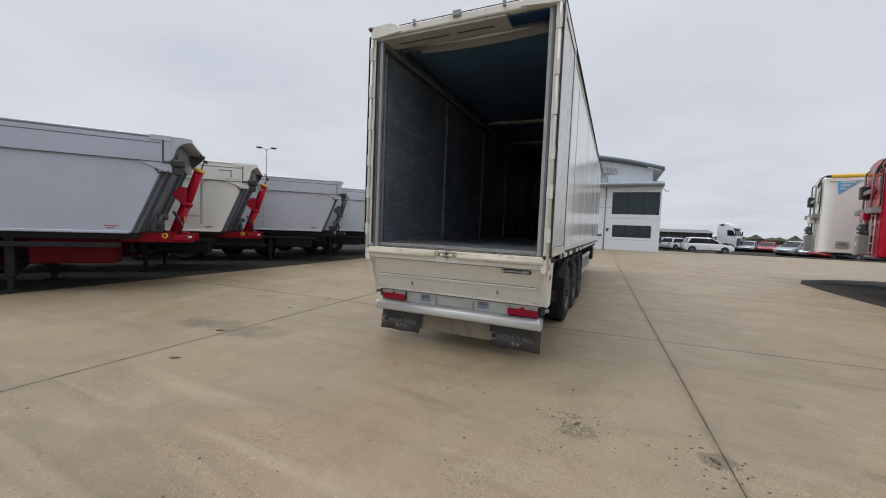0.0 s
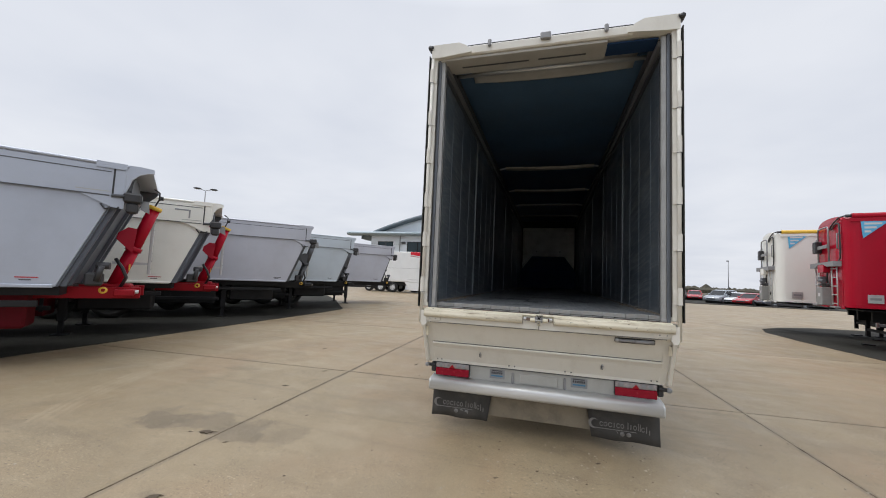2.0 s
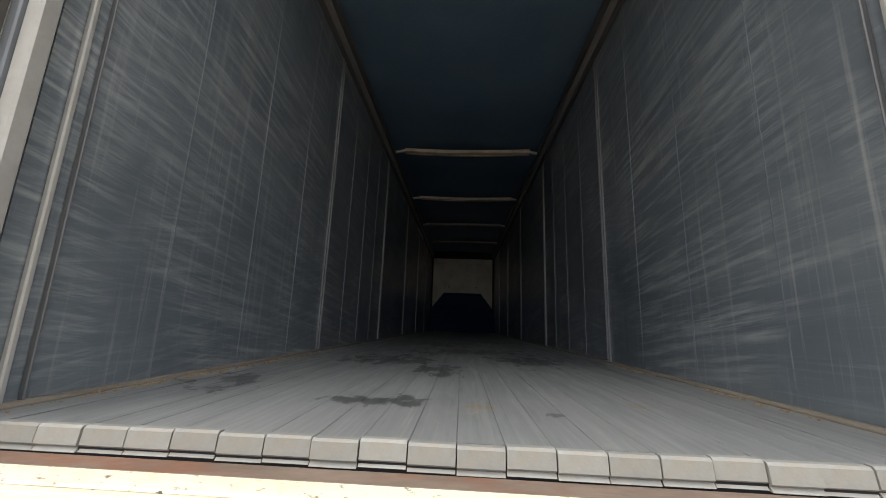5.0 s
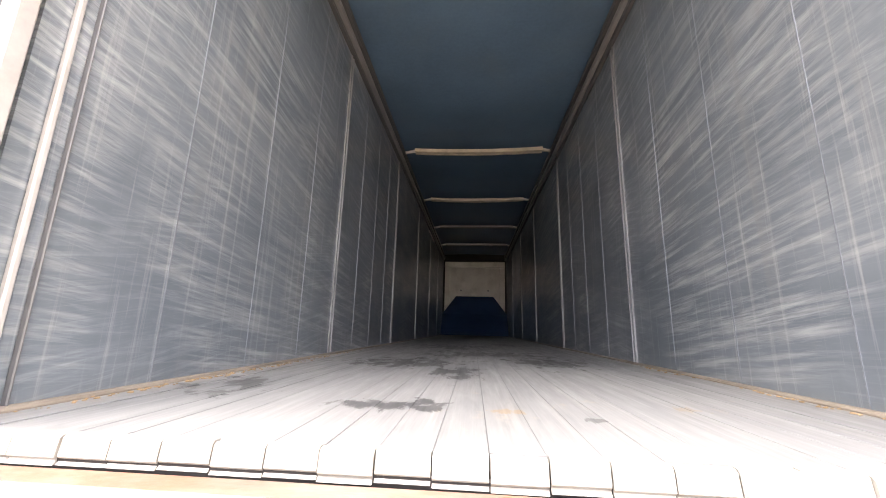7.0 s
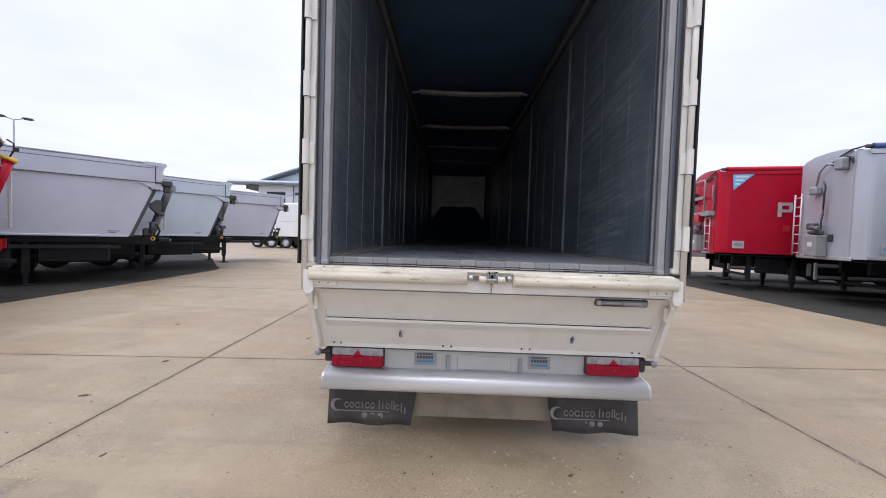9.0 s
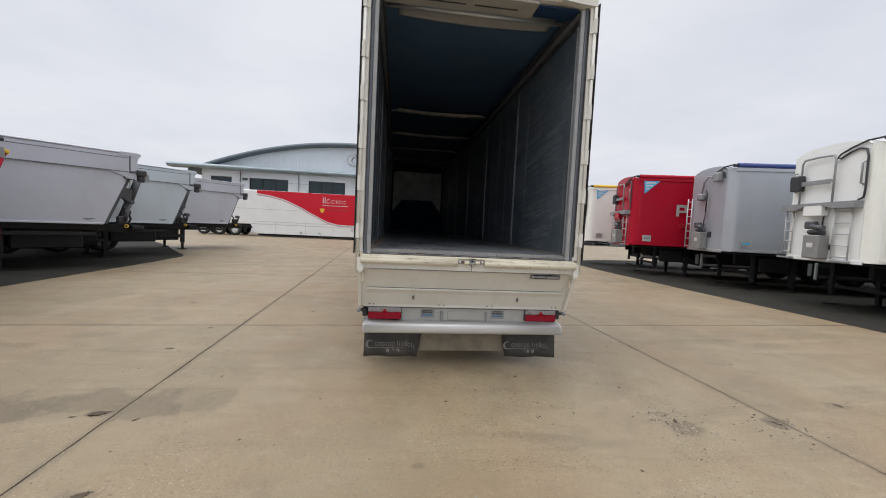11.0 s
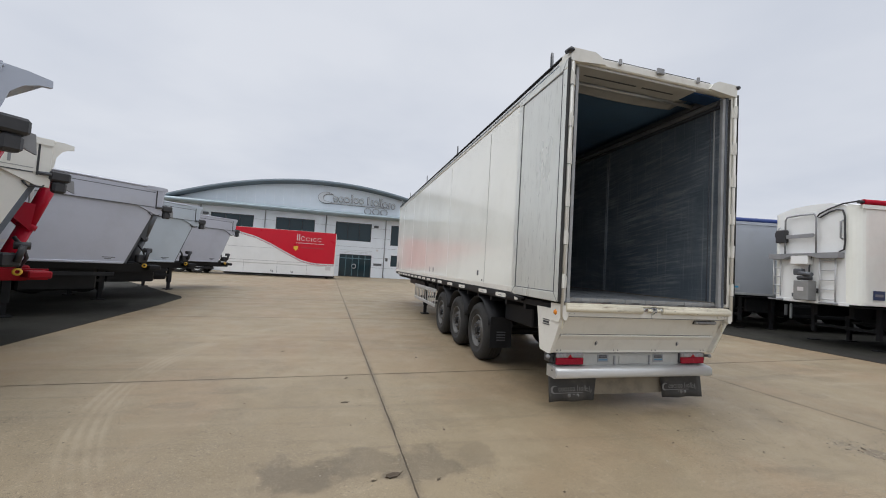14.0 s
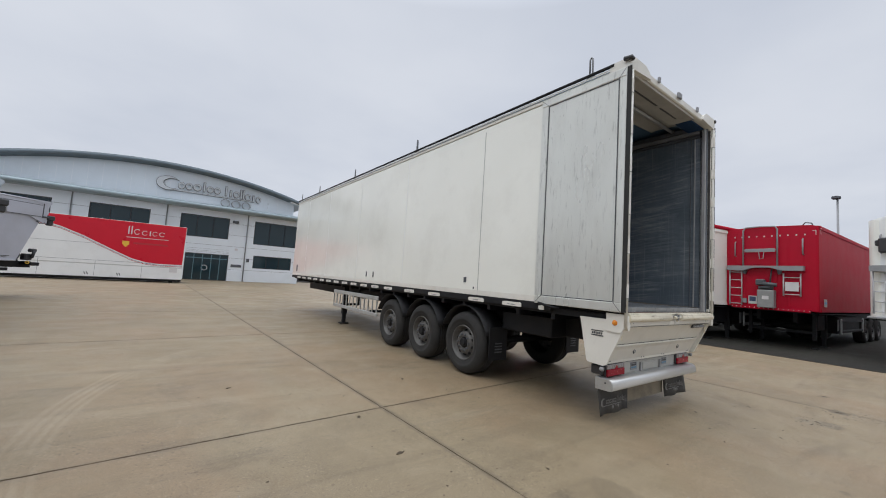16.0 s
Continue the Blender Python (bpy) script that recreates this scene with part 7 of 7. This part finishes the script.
crescent(0.0, BY - .20, BY - .121, SIGN_FACE)
crescent(0.04, BY - .12, BY + .01, DARK_GREY)
widths = [.52, .52, .66, .34, .54, .52, 0, .34, .36, .54, .18, .18, .54, .36, .44]
tall = [0, 0, 0, 1, 0, 0, 0, 1, 0, 0, 1, 1, 0, 0, 0]
x = -5.05
for wd, tl in zip(widths, tall):
    if wd == 0:
        x += 0.26
        continue
    zc = 8.12 - 0.0125 * (x + 3.2) ** 2
    h = 0.86 if tl else 0.58
    xc = x + wd / 2
    if wd >= 0.42:
        hoop(xc, zc + .29, wd * .47, .29, .60, BY - .20, BY - .121, "sign_shape", SIGN_FACE)
        hoop(xc, zc + .29, wd * .47 + .035, .325, .50, BY - .12, BY + .01, "sign_shape", DARK_GREY)
    else:
        part("sign_shape", Shape().box(xc - .06, xc + .06, BY - .20, BY - .121, zc, zc + h, 0.02), SIGN_FACE, sign)
        part("sign_shape", Shape().box(xc - .095, xc + .095, BY - .12, BY + .01, zc - .035, zc + h + .035), DARK_GREY, sign)
    x += wd + 0.04
part("sign_shape", Shape().box(-5.32, 1.22, BY - .058, BY + .01, 7.83, 7.96), DARK_GREY, sign)
for k in range(3):
    hoop(-1.25 + .9 * k, 7.38, .36, .33, .86, BY - .20, BY - .121, "ring", SIGN_FACE)
    hoop(-1.25 + .9 * k, 7.38, .395, .365, .79, BY - .12, BY + .01, "ring", DARK_GREY)

# ---- red and white show trailer in front of the building ----
show = thing("show_trailer", "white exhibition trailer with a red swoosh beside the entrance", "trailer", pose(0, 31, 0))
part("body", Shape().box(-18.5, -4.28, 0.0, 2.5, 1.05, 4.06, 0.06), WHITE_MATT, show)
part("skirt", Shape().prism([(-13.7, 1.05), (-13.2, 0.25), (-4.3, 0.25), (-4.3, 1.05)], "y", 0.01, 2.49), WHITE_MATT, show)
curve = [(-13.2, 3.78), (-12.0, 3.62), (-10.8, 3.32), (-9.7, 2.85), (-8.3, 2.12), (-7.2, 1.58), (-6.4, 1.36), (-5.6, 1.30), (-4.34, 1.32)]
part("red_panel", Shape().prism(curve + [(-4.30, 4.045), (-13.2, 4.045)], "y", -0.008, -0.003), SHOW_RED, show, "red swoosh panel")
for off, mt in ((0.07, STEEL_GREY), (0.13, RED_LETTER)):
    part("swoosh_line", Shape().prism([(x, z - off) for x, z in curve] + [(x, z - off - .03) for x, z in curve[::-1]], "y", -0.007, -0.003), mt, show)
part("panel_line", Shape().box(-13.4, -4.3, -0.006, -0.002, 1.30, 1.32), STEEL_GREY, show)
part("panel_line", Shape().box(-18.4, -9.2, -0.006, -0.002, 2.40, 2.415), STEEL_GREY, show)
for x in (-11.6, -9.0, -6.6):
    part("panel_line", Shape().box(x, x + .015, -0.005, -0.002, 0.3, 1.28), STEEL_GREY, show)
part("shield", Shape().prism([(-7.78, 2.72), (-7.42, 2.72), (-7.42, 2.5), (-7.6, 2.3), (-7.78, 2.5)], "y", -0.014, -0.009), YELLOW, show, "small yellow shield")
xx = -7.55
for wd, h in ((.07, .55), (.07, .55), (.32, .4), (.34, .32), (.07, .32), (.28, .32), (.34, .32)):
    if wd > .2:
        lat = [(0.5 * wd * math.cos(a), 0.5 * h * math.sin(a)) for a in np.linspace(0.6, 5.7, 15)]
        part("letter_shape", Shape().prism([(xx + wd / 2 + p, 3.2 + h / 2 + r) for p, r in lat] + [(xx + wd / 2 + p * .78, 3.2 + h / 2 + r * .78) for p, r in lat[::-1]], "y", -0.014, -0.009), PALE_LETTER, show)
    else:
        part("letter_shape", Shape().box(xx, xx + wd, -0.014, -0.009, 3.2, 3.2 + h, 0.003), PALE_LETTER, show)
    xx += wd + .09
part("underline", Shape().box(-7.6, -5.3, -0.014, -0.009, 2.98, 3.02), PALE_LETTER, show)
part("print_bar", Shape().box(-7.2, -5.3, -0.014, -0.009, 2.55, 2.68), RED_LETTER, show)
part("label", Shape().box(-5.05, -4.6, -0.012, -0.004, 0.75, 1.1), PALE_LETTER, show)
for x0 in (-9.5, -7.9):
    for k in range(2):
        part("vent_slot", Shape().prism([(x0 + .12 * k, 0.55), (x0 + .05 + .12 * k, 0.55), (x0 + .12 + .12 * k, 0.38), (x0 + .07 + .12 * k, 0.38)], "y", -0.004, 0.008), DARK_GREY, show)
part("under_frame", Shape().box(-18.3, -13.2, 0.3, 2.2, 0.7, 1.045), BLACK, show)
part("side_lip", Shape().box(-13.1, -4.3, 0.2, 2.3, 0.1, 0.248), BLACK, show)
for x in (-15.0, -16.3, -17.6):
    for y in (0.05, 2.45):
        hub = wheel(show, 0, 0, 0, -1, 0.5, 0.34, rim_mat=RIM_SHINE)
        hub.matrix_basis = Matrix.Translation((x, y, 0.50)) @ Matrix.Rotation(radians(90 if y < 1 else -90), 4, "Z")
part("foot", Shape().box(-5.0, -4.8, 0.4, 0.6, 0.0, 0.1).box(-5.0, -4.8, 1.9, 2.1, 0.0, 0.1), BLACK, show)


# ---- cars, cab and far things ----
def soften(ob, width):
    """Rounds a body's edges."""
    b = ob.modifiers.new("soft_edges", "BEVEL")
    b.width, b.segments, b.limit_method = width, 3, "ANGLE"
    ob.data.polygons.foreach_set("use_smooth", [True] * len(ob.data.polygons))
    return ob


def car(label, m, paint, tall=1.6, length=4.5):
    """Front towards +x, centre over the origin."""
    t = thing("parked_car", label, "car", m, "cars in the car park")
    h, L, W = tall, length / 2, 0.91
    arch = [(x, .33) for x in (-L + .82, L - .88)]
    body = [(-L + .05, .30), (-L, .52), (-L + .02, h * .52), (-L + .12, h * .60), (-.1, h * .615), (L - 1.15, h * .60), (L - .45, h * .52), (L - .08, h * .44), (L, h * .34), (L - .03, .30), (L - .35, .21), (-L + .35, .21)]
    soften(part("body", Shape().prism(body, "y", -W, W), paint, t), .11)

    def frustum(x0, x1, z0, x2, x3, z1, w0, w1):
        v = [(x0, -w0, z0), (x1, -w0, z0), (x1, w0, z0), (x0, w0, z0), (x2, -w1, z1), (x3, -w1, z1), (x3, w1, z1), (x2, w1, z1)]
        return Shape().add(v, [(3, 2, 1, 0), (4, 5, 6, 7), (0, 1, 5, 4), (1, 2, 6, 5), (2, 3, 7, 6), (3, 0, 4, 7)])
    xb, xf, xt, xw = -L + .14, L - 1.12, -L + .62, L - 2.0
    part("glasshouse", frustum(xb, xf, h * .585, xt, xw, h * .93, W - .06, W - .20), CAR_GLASS, t, "dark car windows")
    soften(part("roof", frustum(xt - .12, xw + .10, h * .925, xt + .18, xw - .22, h, W - .185, W - .30), paint, t), .04)
    for sy in (-1, 1):
        def post(a, b, w):
            return Shape().tube([(a, sy * (W - .062), h * .59), (b, sy * (W - .195), h * .94)], w, 6)
        part("pillar", post(xf, xw, .035), paint, t)
        part("pillar", post(.02, -.08, .035), CAR_DARK, t)
        part("pillar", post(xb + .18, xt + .02, .10), paint, t)
        part("mirror", Shape().box(xf - .35, xf - .2, *sorted((sy * (W - .02), sy * (W + .16))), h * .62, h * .70, .03), paint, t)
        part("door_line", Shape().box(-.02, -.008, *sorted((sy * (W - .01), sy * (W + .002))), .34, h * .58), DARK_PLASTIC, t)
        part("sill_trim", Shape().box(-L + 1.15, L - 1.2, *sorted((sy * (W - .03), sy * (W + .006))), .22, .33, .02), DARK_PLASTIC, t)
    for x, z in arch:
        part("wheel_arch", Shape().lathe([(0.0, -W - .004), (0.385, -W - .004), (0.385, W + .004), (0.0, W + .004)], (x, 0, z), "y", 18, False), DARK_PLASTIC, t)
        for y, sd in ((-W - .01, -1), (W + .01, 1)):
            hub = wheel(t, 0, 0, 0, -1, 0.33, 0.2, rim_mat=CAR_SILVER)
            hub.matrix_basis = Matrix.Translation((x, y + .02 * sd, 0.33)) @ Matrix.Rotation(radians(90 if sd < 0 else -90), 4, "Z")
    part("grille", Shape().box(L - .06, L + .004, -.45, .45, h * .26, h * .36, .01), DARK_PLASTIC, t)
    for y in (-.68, .68):
        part("headlight", Shape().box(L - .22, L - .01, y - .17, y + .17, h * .385, h * .44, .02), CLEAR_LENS, t)
        part("rear_light", Shape().box(-L - .006, -L + .12, y - .16, y + .16, h * .47, h * .57, .02), RED_LENS, t)
    return t


car("white sport utility car parked side-on by the kerb", pose(11.15, 45.2, 0, 0, 0, 4), CAR_WHITE, 1.66, 4.7)
car("white car behind the sport utility car", pose(9.2, 51.0, 0, 0, 0, 40), CAR_WHITE, 1.5, 4.2)
car("dark blue car in the car park", pose(8.3, 54.0, 0, 0, 0, 40), CAR_DARK, 1.55, 4.3)
car("grey compact car facing the yard", pose(18.6, 60, 0, 0, 0, 250), CAR_SILVER, 1.45, 4.0)
car("pale red compact car facing the yard", pose(20.7, 60, 0, 0, 0, 252), CAR_RED, 1.42, 3.9)
car("silver sport utility car in the car park", pose(20.5, 50.4, 0, 0, 0, 222), CAR_SILVER, 1.66, 4.6)
car("white saloon in the car park", pose(22.0, 50.0, 0, 0, 0, 225), CAR_WHITE, 1.42, 4.4)
car("red saloon in the car park", pose(22.6, 47.9, 0, 0, 0, 218), CAR_RED, 1.42, 4.4)
car("dark grey saloon near the kerb", pose(24.4, 45.6, 0, 0, 0, 188), CAR_DARK, 1.4, 4.6)
car("silver saloon in the car park", pose(27.2, 49.5, 0, 0, 0, 230), CAR_SILVER, 1.45, 4.5)
car("white hatchback in the car park", pose(29.9, 49.5, 0, 0, 0, 230), CAR_WHITE, 1.5, 4.2)
cab = thing("lorry_cab", "white lorry tractor unit parked beyond the cars", "lorry", pose(16.5, 60, 0, 0, 0, -30))
cab_body = soften(part("cab_body", Shape().prism([(-1.15, .95), (-1.15, 3.35), (-1.0, 3.75), (-.35, 3.85), (.45, 3.55), (.75, 3.0), (1.05, 2.1), (1.12, 1.7), (1.12, .45), (.85, .40), (.2, .45), (.2, .95)], "y", -1.2, 1.2), CAR_WHITE, cab), .10)
part("windscreen", Shape().prism([(1.055, 2.05), (.775, 2.92), (.80, 2.95), (1.085, 2.06)], "y", -1.08, 1.08), CAR_GLASS, cab)
part("sun_visor", Shape().prism([(.72, 3.02), (1.02, 2.90), (1.02, 2.96), (.70, 3.12)], "y", -1.1, 1.1), DARK_PLASTIC, cab)
for y in (-1.208, 1.2):
    part("side_window", Shape().prism([(.10, 2.05), (.98, 2.02), (.74, 2.80), (.10, 2.85)], "y", y, y + .008), CAR_GLASS, cab)
    part("door_line", Shape().box(.06, .075, y - .002, y + .010, .95, 2.95), DARK_GREY, cab)
    part("mirror", Shape().box(.98, 1.12, y * 1.12 - .09, y * 1.12 + .09, 2.05, 2.65, .03), DARK_PLASTIC, cab)
part("roof_mark", Shape().box(-.78, -.32, -1.207, -1.2, 3.36, 3.62), DARK_LETTER, cab)
part("grille", Shape().box(1.115, 1.135, -.85, .85, .75, 1.75, .008), DARK_PLASTIC, cab)
part("side_tank", Shape().box(-1.9, -.25, -1.15, -.6, .45, 1.0, .05), ALU, cab)
part("chassis", Shape().box(-4.2, .15, -.5, .5, .6, .93, .02), BLACK, cab)
for x in (0.55, -3.2):
    for y in (-1.2, 1.2):
        hub = wheel(cab, 0, 0, 0, -1, 0.5, 0.34)
        hub.matrix_basis = Matrix.Translation((x, y, 0.50)) @ Matrix.Rotation(radians(90 if y < 0 else -90), 4, "Z")


def lamp_post(label, x, y, h, heads, turn=0.0):
    t = thing("street_lamp", label, "lamp", pose(x, y, 0, 0, 0, turn))
    part("pole", Shape().tube([(0, 0, 0), (0, 0, h - .25)], 0.09, 10, 0.05), STEEL_GREY, t)
    if heads == 1:
        part("lamp_head", Shape().box(-.1, .3, -.15, .15, h - .27, h - .07, .04), DARK_GREY, t)
    for k in range(heads if heads > 1 else 0):
        sx = -1 if k else 1
        part("arm", Shape().tube([(0, 0, h - .3), (sx * .5, 0, h - .15)], 0.035, 6), STEEL_GREY, t)
        part("lamp_head", Shape().lathe([(0.0, -.09), (0.25, -.07), (0.42, 0.0), (0.3, .09), (0.0, .13)], (sx * .85, 0, h - .1), "z", 16), DARK_GREY, t)
    return t


lamp_post("grey double-headed yard lamp post", -38.6, 30.0, 10.8, 2, 35)
lamp_post("grey single-headed yard lamp post", 28.0, 2.0, 8.35, 1, 150)
lamp_post("slim grey car park lamp post", 32.0, 78, 7.2, 1, 180)

shed = thing("far_shed", "long low brown shed behind the car park", "building", pose(0, 0, 0))
part("shed_wall", Shape().box(5.0, 23.9, 108, 122, 0, 2.9), SHED, shed)
part("shed_roof", Shape().prism([(107, 2.8), (115, 3.7), (123, 2.8)], "x", 4.5, 24.2), SHED_ROOF, shed)
for k in range(7):
    part("shed_post", Shape().box(6.0 + 2.8 * k, 6.25 + 2.8 * k, 107.8, 107.99, 0, 2.8), SHED_ROOF, shed)
# far hedge line of many small clumps
hd = Shape()
rnd = random.Random(5)
for k in range(900):
    a = rnd.uniform(-0.2, 1.25)
    d = rnd.uniform(190, 250)
    x, y = d * math.sin(a), d * math.cos(a)
    r, hgt = rnd.uniform(1.2, 3.5), rnd.uniform(1.6, 2.4) * (1.5 if rnd.random() < 0.03 else 1)
    vs = [(x + r * math.cos(q), y + r * math.sin(q), hgt * f + rnd.uniform(-.2, .2)) for f, rr in ((0, 1), (0.6, 1.1)) for q in np.linspace(0, 2 * math.pi, 7)[:-1]] + [(x, y, hgt * rnd.uniform(1, 1.3))]
    hd.add(vs, [(i, (i + 1) % 6, 6 + (i + 1) % 6, 6 + i) for i in range(6)] + [(6 + i, 6 + (i + 1) % 6, 12) for i in range(6)])
tagged(part("hedge", hd, HEDGE), "dark uneven far hedge line", "hedge", "", "stuff")
structure("kerb", Shape().box(6.8, 60, 43.9, 44.05, -0.05, 0.12, 0.02), SHED, "low concrete kerb along the car park")


# ---- grit, leaves and pebbles on the concrete ----
def litter(name, label, spots, count, size, mat, seed, flat=0.5, z=0.0, long=0.8):
    rnd = random.Random(seed)
    s = Shape()
    for k in range(count):
        cx, cy, sp = spots[k % len(spots)]
        x, y = rnd.gauss(cx, sp), rnd.gauss(cy, sp * long)
        r = size * rnd.uniform(.4, 1.3)
        a0 = rnd.uniform(0, 6)
        n = 5
        lowr = [(x + r * math.cos(a0 + q * 6.283 / n) * rnd.uniform(.7, 1.2), y + r * math.sin(a0 + q * 6.283 / n) * rnd.uniform(.7, 1.2), z) for q in range(n)]
        up = [(x + (p[0] - x) * .6, y + (p[1] - y) * .6, z + r * flat * rnd.uniform(.6, 1.2)) for p in lowr]
        s.add(lowr + up, [(i, (i + 1) % n, n + (i + 1) % n, n + i) for i in range(n)] + [tuple(range(n, 2 * n))])
    return tagged(part(name, s, mat), label, "grit", "", "stuff")


PEBBLE = material("pale_grit", (0.33, 0.29, 0.23), 0.8, 0, 0.3, 30)
DEAD_LEAF = material("dead_leaf", (0.075, 0.055, 0.035), 0.85, 0, 0.3, 20)
litter("grit", "pale loose grit and chips on the concrete", [(1.68, -0.95, .10), (2.7, -1.25, .12), (1.74, -1.15, .16), (0.6, -0.2, .45), (4.0, .3, .9), (-1.0, 0.2, 1.4), (2.7, 0.2, .5), (-3.0, -1.5, 1.6)], 560, 0.0095, PEBBLE, 3)
litter("dead_leaf", "scattered dead leaves and dark crumbs", [(0.6, -0.2, .6), (-3.0, .5, 2.2), (1.72, -1.1, .22), (4.0, .8, 1.4), (0.8, -2.0, 1.9), (-5.5, 2.5, 2.2), (2.7, -1.25, .2)], 260, 0.011, DEAD_LEAF, 4, .25)
def fallen_leaf(x, y, r, turn, seed):
    """A curled dead leaf lying flat: lobed outline, raised rim and a stalk."""
    rnd = random.Random(seed)
    n = 14
    rim = []
    for q in range(n):
        a = 2 * math.pi * q / n
        k = r * (1.0 if q % 2 else 0.74) * rnd.uniform(.85, 1.1)
        rim.append((k * 1.3 * math.cos(a), k * 0.72 * math.sin(a), r * rnd.uniform(.05, .22)))
    s = Shape().add(rim + [(0, 0, .003)] + [(a * .92, b * .92, .001) for a, b, c in rim], [(q, (q + 1) % n, n) for q in range(n)] + [(q, n + 1 + q, n + 1 + (q + 1) % n, (q + 1) % n) for q in range(n)])
    t = thing("fallen_leaf", "dark curled dead leaf lying on the concrete", "leaf", pose(x, y, 0.001, 0, 0, turn), "fallen leaves")
    part("blade", s, DEAD_LEAF, t)
    part("stalk", Shape().tube([(r * 1.1, 0, .004), (r * 1.7, r * .2, .003)], .0022, 5), DEAD_LEAF, t)


for q, (x, y, r, turn) in enumerate([(-3.205, -0.82, .055, 20), (-3.53, 1.75, .032, 60), (-3.56, 0.80, .034, 10), (-2.58, -0.06, .018, 80), (-2.86, -0.93, .02, 40), (-2.61, -1.80, .04, 30), (-3.36, -0.87, .018, 5),
                                     (1.74, -1.08, .03, 50), (2.71, -1.16, .035, 120), (0.56, -0.07, .02, 30), (1.64, -0.37, .02, 75), (-0.31, -0.66, .016, 15), (-4.6, 3.4, .03, 35), (-2.3, 2.9, .028, 65), (3.79, -0.84, .03, 100)]):
    fallen_leaf(x, y, r, turn, q)
CHAFF = material("tan_dust_crumbs", (0.24, 0.17, 0.10), 0.9, 0, 0.3, 30)
litter("floor_crumbs", "tan dust crumbs along the trailer floor edge", [(-1.09, 0.5, .012), (-1.09, 0.9, .012), (-1.08, 1.4, .015), (-1.08, 2.0, .02), (1.09, 0.8, .012), (1.09, 1.8, .015)], 240, 0.008, CHAFF, 11, .4, FLOOR + .003, 16)
